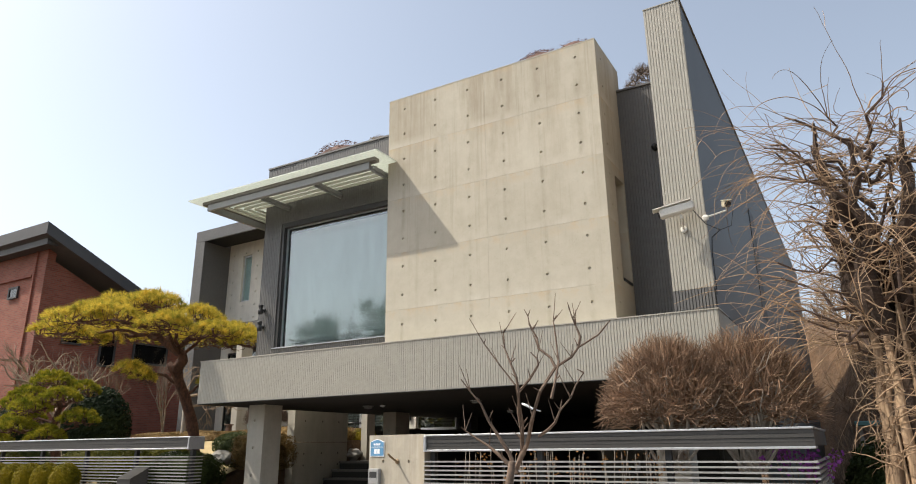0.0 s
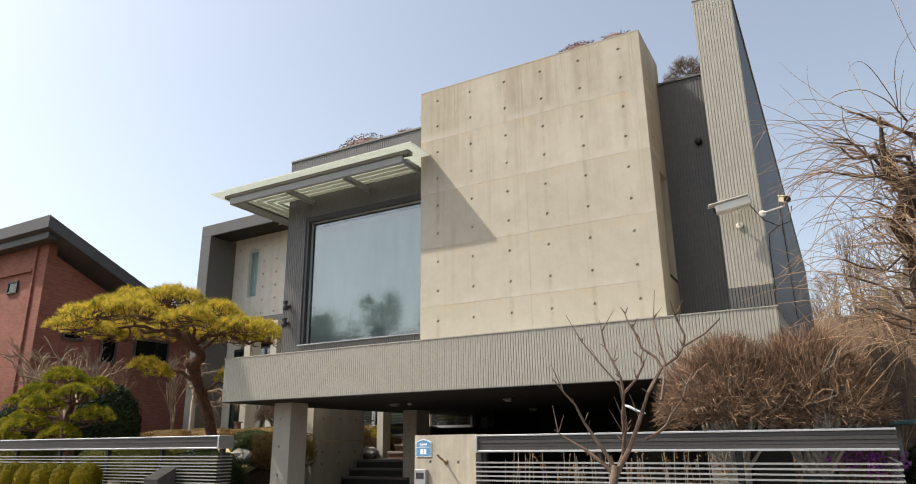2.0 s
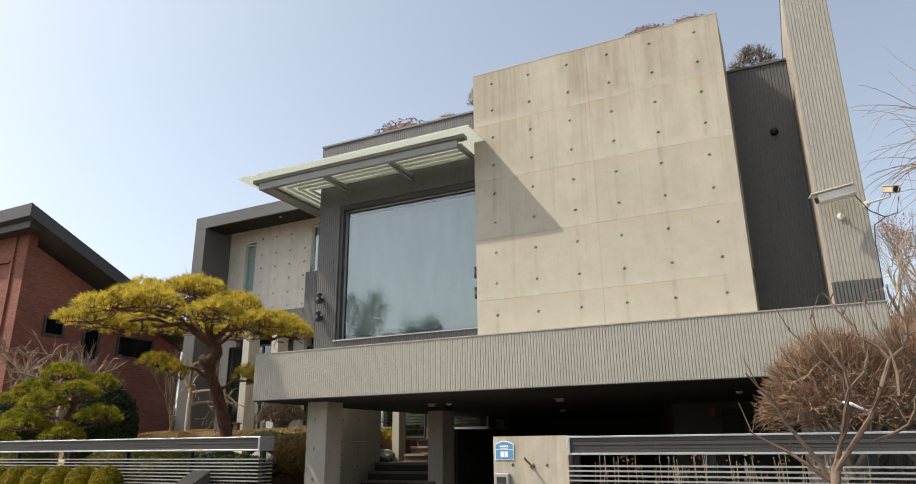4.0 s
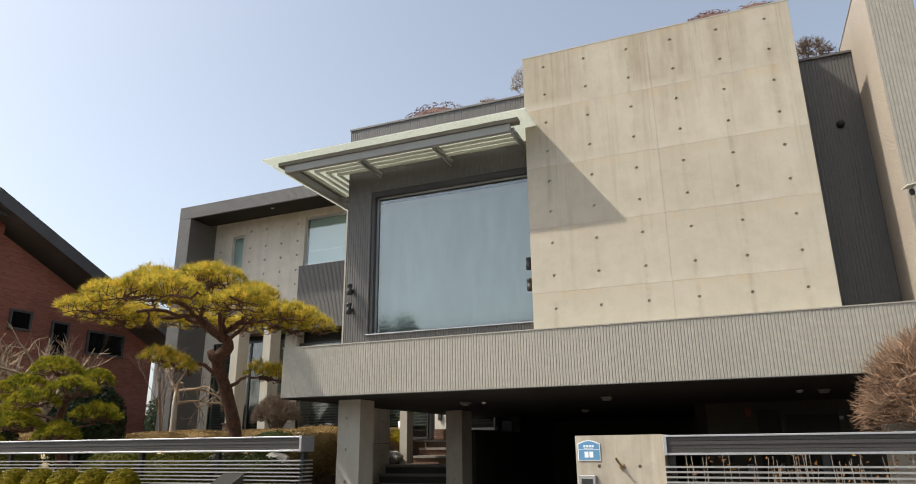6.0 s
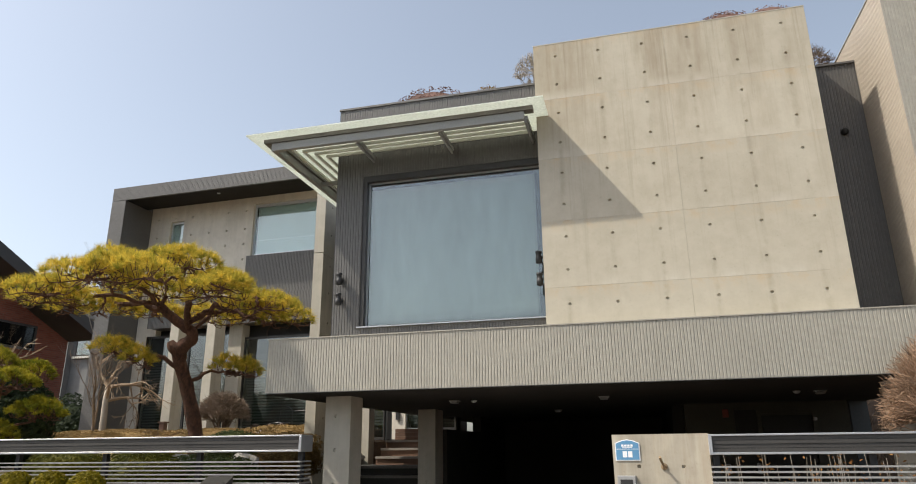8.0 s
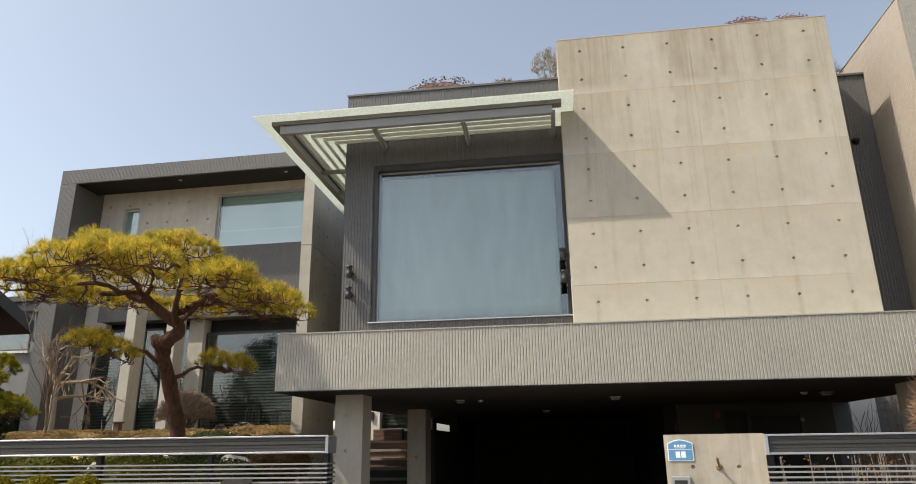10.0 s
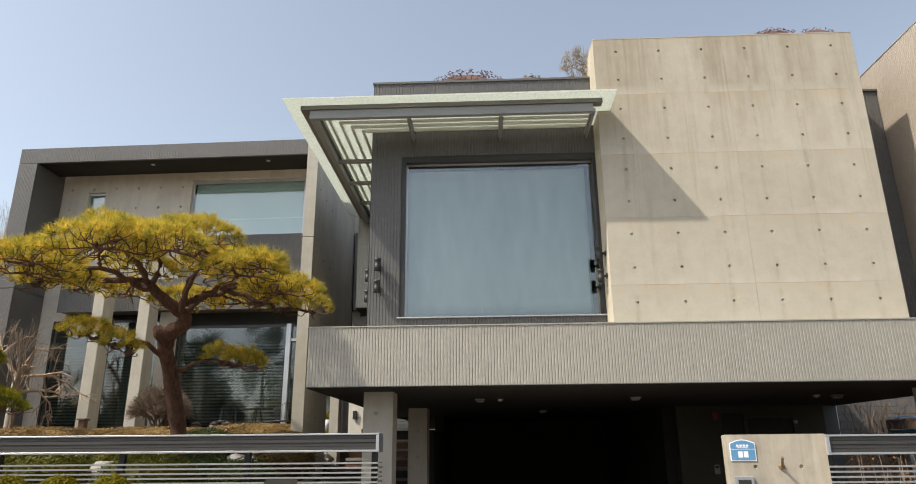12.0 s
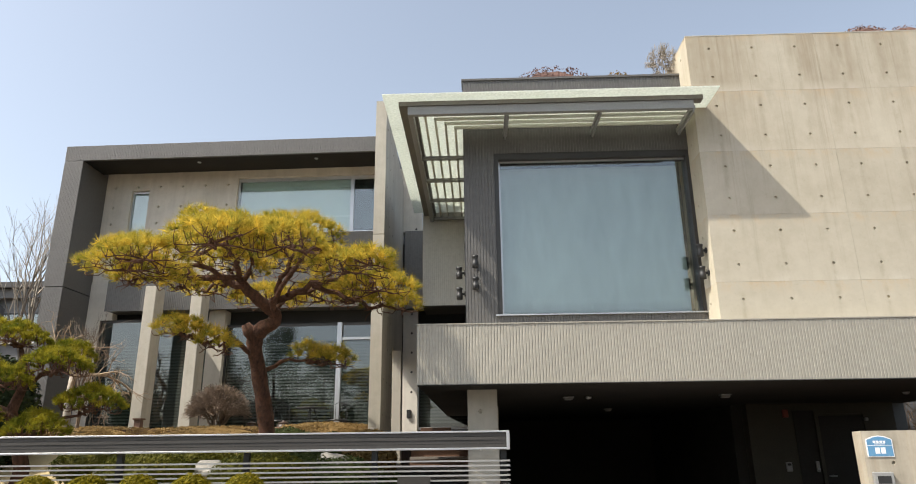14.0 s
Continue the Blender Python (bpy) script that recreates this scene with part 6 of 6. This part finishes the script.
# pruned bare sapling by the street
random.seed(44)
t = thing("bare_sapling", "pruned leafless sapling with long bare shoots", "tree", (-2.38, 4.3, 0.0))
tagged(part("tree_pit", boxed(-2.8, -1.95, 3.9, 4.7, 0.119, 0.128), M_EARTH), "square earth tree pit in the pavement", "tree pit", kind="structure")
bm = bmesh.new()
tube(bm, [Vector((0, 0, -0.1)), Vector((0.02, 0, 0.7)), Vector((0.0, 0, 1.4)), Vector((0.03, 0, 1.56))], [0.04, 0.034, 0.03, 0.024], 8)
part("trunk", bm, M_SAPL, t, "", True)
S = Soup()
STEMS = [((0.0, 1.5), (0.25, 1.84), (0.40, 2.16), (0.52, 2.30), (0.76, 2.45)), ((0.40, 2.16), (0.27, 2.3), (0.2, 2.44), (0.15, 2.55)), ((0.38, 1.95), (0.4, 2.2), (0.33, 2.5)),
         ((0.0, 1.5), (0.08, 1.75), (0.17, 2.0), (0.29, 2.18), (0.22, 2.27)), ((0.0, 1.48), (-0.12, 1.72), (-0.25, 1.95), (-0.38, 2.13)), ((-0.01, 1.5), (-0.2, 1.66), (-0.39, 1.77)),
         ((0.17, 2.0), (0.1, 2.2), (0.02, 2.42)), ((0.52, 2.30), (0.5, 2.45), (0.46, 2.56)), ((0.25, 1.72), (0.4, 1.8), (0.5, 1.95), (0.56, 2.12)), ((0.05, 1.6), (0.12, 1.8), (0.13, 2.05), (-0.1, 2.35))]
for s_ in STEMS:
    path = []
    for (x0_, z0_), (x1_, z1_) in zip(s_, s_[1:]):
        for f in (0.0, 0.5):
            x, z = x0_ + (x1_ - x0_) * f, z0_ + (z1_ - z0_) * f
            path.append(Vector((x + 0.015 * math.sin(40 * z), 0.13 * math.sin(4 * x + 5 * z), z)))
    x, z = s_[-1]
    path.append(Vector((x, 0.13 * math.sin(4 * x + 5 * z), z)))
    S.twig(path, 0.017 if s_[0][1] < 1.6 else 0.0105, 0.004, 6)
    for k in range(3):
        a_ = random.choice(path[2:])
        S.twig([a_, a_ + Vector((rnd(-0.08, 0.08), rnd(-0.08, 0.08), rnd(0.08, 0.2)))], 0.004, 0.0015, 4)
    for k in range(4):
        a_ = random.choice(path[1:])
        S.twig([a_, a_ + Vector((rnd(-0.04, 0.04), rnd(-0.04, 0.04), rnd(0.02, 0.07)))], 0.006, 0.002, 4)
tagged(S.made("shootwork", M_SAPL, t, "bare shoots with buds"), kind="stuff")

t = thing("ribbon", "white plastic tie knotted round a sapling shoot", "ribbon", (-2.2, 4.3, 1.9))
bm = bmesh.new()
tube(bm, [Vector((-0.06, 0.0, 0.035)), Vector((-0.02, -0.02, 0.022)), Vector((0.02, -0.015, -0.002)), Vector((0.07, 0.01, -0.02))], [0.006, 0.009, 0.008, 0.004], 5)
part("strip", bm, M_SIGNW, t)

# old vine-wrapped tree
random.seed(51)
t = thing("vine_tree", "old gnarled tree wrapped in woody vines, leafless", "tree", (0.12, 7.75, 0.0))
S = Soup()
# dark core: old wood whose colour also holds the shade between strands
bm = bmesh.new()
tube(bm, [Vector((0.01 * k + 0.04 * math.sin(2.1 * k), 0.03 * math.cos(1.7 * k), -0.1 + 0.4 * k)) for k in range(9)], [0.34 - 0.022 * k + 0.02 * math.sin(2.6 * k) for k in range(8)] + [0.05], 12)
for i in range(7):
    a0 = 0.9 * i + rnd(-0.25, 0.25)
    tip = Vector((rnd(0.25, 0.6) * math.cos(a0), rnd(0.2, 0.5) * math.sin(a0), rnd(4.1, 5.0)))
    way = wander(Vector((0.12 * math.cos(a0), 0.12 * math.sin(a0), rnd(2.3, 2.8))), tip, 7, 0.1)
    tube(bm, way, [0.12, 0.11, 0.1, 0.085, 0.07, 0.05, 0.03, 0.01], 8)
part("core", bm, M_CORE, t, "dark bark core, shade between strands put into its colour")
for i in range(15):
    # thick pale lobes that flow down the foot of the trunk
    a0, tw, top = 0.419 * i + rnd(-0.12, 0.12), rnd(-0.5, 0.5), rnd(1.9, 3.2)
    path = [Vector(((0.33 - 0.012 * k + 0.03 * math.sin(1.9 * k + i)) * math.cos(a0 + tw * k / 10), (0.33 - 0.012 * k) * math.sin(a0 + tw * k / 10), -0.1 + top * k / 12)) for k in range(13)]
    S.twig(path, rnd(0.06, 0.085), rnd(0.02, 0.04), 8)
for i in range(60):
    a0, tw, top = rnd(0, 6.283), rnd(-2.4, 2.4), rnd(1.9, 3.5)
    path = []
    for k in range(13):
        rr = (0.36 - 0.013 * k) * rnd(0.85, 1.25)
        path.append(Vector((rr * math.cos(a0 + tw * k / 12) + 0.01 * k, rr * math.sin(a0 + tw * k / 12), -0.1 + top * k / 12)))
    S.twig(path, rnd(0.008, 0.03), rnd(0.004, 0.01), 5)
S.made("trunk", M_VINE, t, "twisted strands of pale brown wood", True)
S = Soup()
V = Soup()


def shoot(p, d, n, step, sag, r):
    """A long shoot that springs out, arches over and hangs."""
    bend = rvec(0.07)
    pts = [p]
    for k in range(n):
        d = (d + bend + rvec(0.11) + Vector((0, 0, -sag * (0.4 + 1.2 * k / n)))).normalized()
        p = p + d * step * rnd(0.8, 1.2)
        pts.append(p)
    V.twig(pts, r, 0.0016, 4)
    return pts


for i in range(46):
    a0 = rnd(0, 6.283) if i % 3 else rnd(2.4, 4.0)
    z0, L = rnd(2.2, 4.9), rnd(0.4, 1.05)
    e = Vector((L * math.cos(a0), L * math.sin(a0) * 0.8, z0 + rnd(-0.1, 0.5)))
    path = wander(Vector((0.05, 0, z0 - 0.25)), e, 6, 0.11)
    S.twig(path, rnd(0.016, 0.032), 0.009, 6)
    for j in range(9):
        b0 = a0 + rnd(-0.9, 0.9)
        pts = shoot(random.choice(path[2:]), Vector((math.cos(b0), math.sin(b0), rnd(-0.2, 1.2))).normalized(), random.randint(7, 15), 0.085, 0.1, rnd(0.003, 0.0075))
        if j % 3 == 0:
            shoot(random.choice(pts[2:]), rvec(), 5, 0.06, 0.06, 0.003)
for i in range(18):
    # the longest ones reach out over the shrub
    b0 = rnd(2.5, 3.9)
    shoot(Vector((-0.2, rnd(-0.3, 0.3), rnd(2.6, 4.7))), Vector((math.cos(b0), math.sin(b0) * 0.6, rnd(0.1, 0.9))).normalized(), random.randint(12, 19), 0.095, 0.085, rnd(0.004, 0.007))
for i in range(760):
    # curls that cling to the trunk
    b0, z = rnd(0, 6.283), rnd(1.4, 4.9)
    rr = 0.3 + 0.32 * max(0, 1 - abs(z - 3.7) / 1.5) * rnd(0.4, 1.2)
    q = Vector((rr * math.cos(b0), rr * math.sin(b0), z))
    d = (Vector((-math.sin(b0), math.cos(b0), 0)) * random.choice((-1, 1)) + rvec(0.8)).normalized()
    pts = [q]
    for k in range(random.randint(4, 10)):
        d = (d + rvec(0.4) + Vector((0, 0, -0.06)) - 0.35 * Vector((q.x, q.y, 0))).normalized()
        q = q + d * rnd(0.05, 0.09)
        pts.append(q)
    V.twig(pts, rnd(0.003, 0.009), 0.002, 4)
tagged(S.made("limbwork", M_TWIGD, t, "dark crooked limbs"), kind="stuff")
tagged(V.made("vine_tangle", M_VINE, t, "long thin arching orange-brown vines"), kind="stuff")

for x, y, h, sd in ((1.4, 17.6, 1.7, 171), (2.1, 17.9, 1.8, 172), (1.9, 17.0, 1.6, 173)):
    bare_tree("bare_bush", (x, y, ground_height(x, y)), h, sd, M_TWIG, "dark leafless bush in front of the garden wall", 5, 3, 0.02, 0.6, 0.2, category="bush", group="bushes behind the carport")
# flowering shrub and dry stems behind the street fence
random.seed(61)
t = thing("azalea", "small shrub with purple blossoms behind the fence", "shrub", (-0.95, 8.3, 1.1))
S, N = Soup(), Soup()
for i in range(26):
    e = Vector((rnd(-0.4, 0.4), rnd(-0.4, 0.4), rnd(0.2, 0.5)))
    S.twig(wander(Vector((0, 0, -0.6)), e, 3, 0.04), 0.007, 0.003, 4)
    for k in range(16):
        c = e + rvec(0.07)
        u = rvec(0.022)
        w = u.cross(rvec()).normalized() * 0.018
        N.quad(c - u, c - w, c + u, c + w)
S.made("stemwork", M_TWIG, t)
N.made("blossom", M_FLOWER, t)
t = thing("dry_perennials", "thin dry stems with a few brown leaves behind the fence", "plants", (-3.3, 7.35, 0.6), kind="stuff")
S, N = Soup(), Soup()
for i in range(60):
    x = rnd(-1.3, 1.3)
    e = Vector((x + rnd(-0.12, 0.12), rnd(-0.1, 0.25), rnd(0.85, 1.06)))
    S.twig(wander(Vector((x, 0, -0.2)), e, 3, 0.03), 0.006, 0.003, 3)
    for k in range(5):
        c = e + Vector((rnd(-0.06, 0.06), rnd(-0.05, 0.05), rnd(-0.3, 0.0)))
        u = rvec(0.02)
        w = u.cross(rvec()).normalized() * 0.01
        N.quad(c - u, c - w, c + u, c + w)
S.made("stemwork", M_TWIGP, t)
N.made("foliage", M_DRYLEAF, t)

# wooded hill on the right, behind
random.seed(70)
protos = [bare_tree("hill_tree", (3.4, 36.0, ground_height(3.4, 36)), 5.0, 101, M_TWIG, "tall leafless tree on the wooded hill", 6, 3, 0.07, 0.5, 0.25, group="hill trees"),
          bare_tree("hill_tree", (1.6, 30.0, ground_height(1.6, 30)), 4.2, 102, M_TWIGP, "pale-barked tree on the hill with some dry brown leaves", 5, 3, 0.07, 0.5, 0.25, 3, M_DRYLEAF, group="hill trees"),
          bare_tree("hill_tree", (0.2, 38.0, ground_height(0.2, 38)), 5.0, 103, M_TWIG, "tall leafless tree on the wooded hill", 6, 3, 0.065, 0.45, 0.25, group="hill trees")]
for i in range(36):
    p = protos[i % 3]
    y = rnd(25, 62)
    x = rnd(-1.2 if y < 28 else -3.5, 0.17 * y)
    g = ground_height(x, y)
    copy_thing(p, Matrix.Translation((x, y, g - 0.05)) @ Matrix.Rotation(rnd(0, 6.28), 4, "Z") @ Matrix.Scale(min(1.5, max(0.5, (1.7 + y * rnd(0.12, 0.2) - g) / 5.0)), 4))
t = thing("tarpaulin", "bright blue tarpaulin over a low stack by the hill", "tarpaulin", (3.2, 17.5, 0.0))
bm = bmesh.new()
for i in range(9):
    for j in range(2):
        bm.verts.new((-1.2 + 0.3 * i, -0.5 + j, 2.35 + 0.05 * noise.noise((i * 0.9, j, 2))))
bm.verts.ensure_lookup_table()
for i in range(8):
    bm.faces.new([bm.verts[k] for k in (2 * i, 2 * i + 2, 2 * i + 3, 2 * i + 1)])
bmesh.ops.solidify(bm, geom=bm.faces[:], thickness=0.03)
part("sheet", bm, M_BLUE, t)
part("stack", boxed(-1.1, 1.1, -0.45, 0.45, 0, 2.3, bevel=0.03), M_WOOD, t)

random.seed(75)
t = thing("hill_brush", "tangled bare brush on the leaf-littered hillside", "brush", (2.0, 22.0, 0.0), kind="stuff")
S = Soup()
for i in range(700):
    x, y = rnd(-3.0, 5.5), rnd(-8, 14)
    z = ground_height(x + 2, y + 22)
    p = Vector((x, y, z - 0.05))
    for k in range(4):
        e = p + Vector((rnd(-0.5, 0.5), rnd(-0.4, 0.4), rnd(0.5, 1.3)))
        S.twig(wander(p, e, 3, 0.12), 0.014, 0.006, 3)
S.made("brushwood", M_TWIG, t)
for x, y, z, a, b, c, sd in ((0.75, 10.6, 0.9, 0.6, 0.8, 0.7, 95), (-0.15, 9.7, 0.95, 0.45, 0.8, 0.75, 96), (0.2, 11.9, 0.9, 0.5, 0.7, 0.7, 97)):
    leaf_ball("evergreen_shrub", (x, y, z), (a, b, c), 11000, M_BOXD, "dark evergreen shrub beyond the fence corner", group="evergreens beyond the fence", seed=sd, size=0.03)
t = thing("shelter", "small shelter with a teal metal roof by the hill", "shelter", (0.35, 13.0, 0.0))
part("roof", boxed(-0.75, 0.75, -0.4, 0.4, 1.9, 1.97, bevel=0.01), M_TEAL, t)
for x in (-0.68, 0.68):
    part("post", boxed(x - 0.03, x + 0.03, -0.03, 0.03, 0, 1.898), M_STEEL, t)

# evergreens across the street, which show in the panes
for i, (x, y, h) in enumerate(((-34, -14, 5.5), (-29.5, -15, 9.5), (-25.5, -16, 10.5), (-39, -15, 5.2), (-19.5, -22, 7.5), (-44, -14, 5), (-22.3, -18, 9), (-31.2, -18, 9.5), (-37, -18, 5.6))):
    random.seed(200 + i)
    t = thing("street_tree", "broad dark evergreen across the street", "tree", (x, y, 0), "evergreens across the street")
    bm = bmesh.new()
    tube(bm, wander(Vector((0, 0, -0.1)), Vector((0, 0, h * 0.85)), 4, 0.15), [0.22, 0.19, 0.15, 0.1, 0.04], 8)
    part("trunk", bm, M_BARK, t)
    N = Soup()
    for k in range(150):
        z = h * rnd(0.15, 1.0)
        R = h * 0.28 * (1.15 - z / h) + 0.5
        c = Vector((rnd(-R, R), rnd(-R, R), z))
        for _ in range(110):
            p = c + rvec(rnd(0.1, 0.75))
            u = rvec(0.06)
            w = u.cross(rvec()).normalized() * 0.045
            N.quad(p - u, p - w, p + u, p + w)
    N.made("crown", M_BOXD, t)

# jars, chair, table and lantern on the terrace
def jar(x, y, z, r, h):
    t = thing("clay_jar", "glazed dark brown clay jar on the terrace", "jar", (x, y, z), "clay jars")
    part("body", lathe(bmesh.new(), (0, 0, 0), [(r * 0.6, 0), (r * 0.9, h * 0.25), (r, h * 0.5), (r * 0.85, h * 0.78), (r * 0.62, h * 0.86)], 16), M_CLAY, t, "", True)
    part("lid", lathe(bmesh.new(), (0, 0, h * 0.86), [(r * 0.75, 0), (r * 0.75, h * 0.05), (r * 0.2, h * 0.12), (r * 0.12, h * 0.16)], 16), M_CLAY, t)


for x, r in ((-14.4, 0.15), (-14.0, 0.12), (-13.7, 0.16)):
    jar(x, 14.95, 1.88, r, 0.42)
t = thing("flower_pot", "white pot with a small green plant", "pot", (-11.42, 14.55, 2.0))
part("pot", lathe(bmesh.new(), (0, 0, 0), [(0.09, 0), (0.13, 0.15), (0.14, 0.3), (0.12, 0.3)], 16), M_SIGNW, t, "", True)
N = Soup()
for k in range(160):
    c = Vector((rnd(-0.1, 0.1), rnd(-0.1, 0.1), rnd(0.3, 0.45)))
    q = rvec(0.03)
    w = q.cross(rvec()).normalized() * 0.015
    N.quad(c - q, c - w, c + q, c + w)
N.made("foliage", M_BOX, t)
t = thing("lantern_post", "small brown post lantern beside a pillar", "lantern", (-16.72, 14.57, 2.16))
part("post", boxed(-0.07, 0.07, -0.07, 0.07, 0, 0.18, bevel=0.008), M_WOOD, t)
part("cap", boxed(-0.1, 0.1, -0.1, 0.1, 0.182, 0.22, bevel=0.01), M_WOOD, t)
for x in (-13.93, -12.62):
    t = thing("garden_chair", "black wire garden chair on the terrace", "chair", (x, 15.4, 1.88), "terrace chairs")
    part("seat", lathe(bmesh.new(), (0, 0, 0.43), [(0.2, 0), (0.21, 0.012), (0.2, 0.025)], 16), M_BLACK, t)
    for sx in (-0.16, 0.16):
        for sy in (-0.16, 0.16):
            bm = bmesh.new()
            rod(bm, (sx * 1.15, sy * 1.15, 0), (sx, sy, 0.43), 0.012)
            part("leg", bm, M_BLACK, t)
    bm = bmesh.new()
    tube(bm, [Vector((-0.18, 0.17, 0.43)), Vector((-0.17, 0.2, 0.75)), Vector((0, 0.22, 0.86)), Vector((0.17, 0.2, 0.75)), Vector((0.18, 0.17, 0.43))], [0.011] * 5, 6)
    for k in (-0.08, 0.0, 0.08):
        rod(bm, (k, 0.18, 0.44), (k, 0.215, 0.83), 0.006, 6)
    part("backrest", bm, M_BLACK, t)
t = thing("garden_table", "black round garden table on the terrace", "table", (-13.2, 15.4, 1.88))
part("tabletop", lathe(bmesh.new(), (0, 0, 0.7), [(0.35, 0), (0.36, 0.012), (0.35, 0.025)], 20), M_BLACK, t)
for k in range(3):
    a_ = 2.1 * k
    bm = bmesh.new()
    rod(bm, (0.28 * math.cos(a_), 0.28 * math.sin(a_), 0), (0.05 * math.cos(a_), 0.05 * math.sin(a_), 0.7), 0.013)
    part("leg", bm, M_BLACK, t)

# panes let daylight in
for ob in bpy.data.objects:
    if ob.type == "MESH" and ob.name.startswith("pane") and not ob.name.startswith("panel"):
        ob.visible_shadow = False
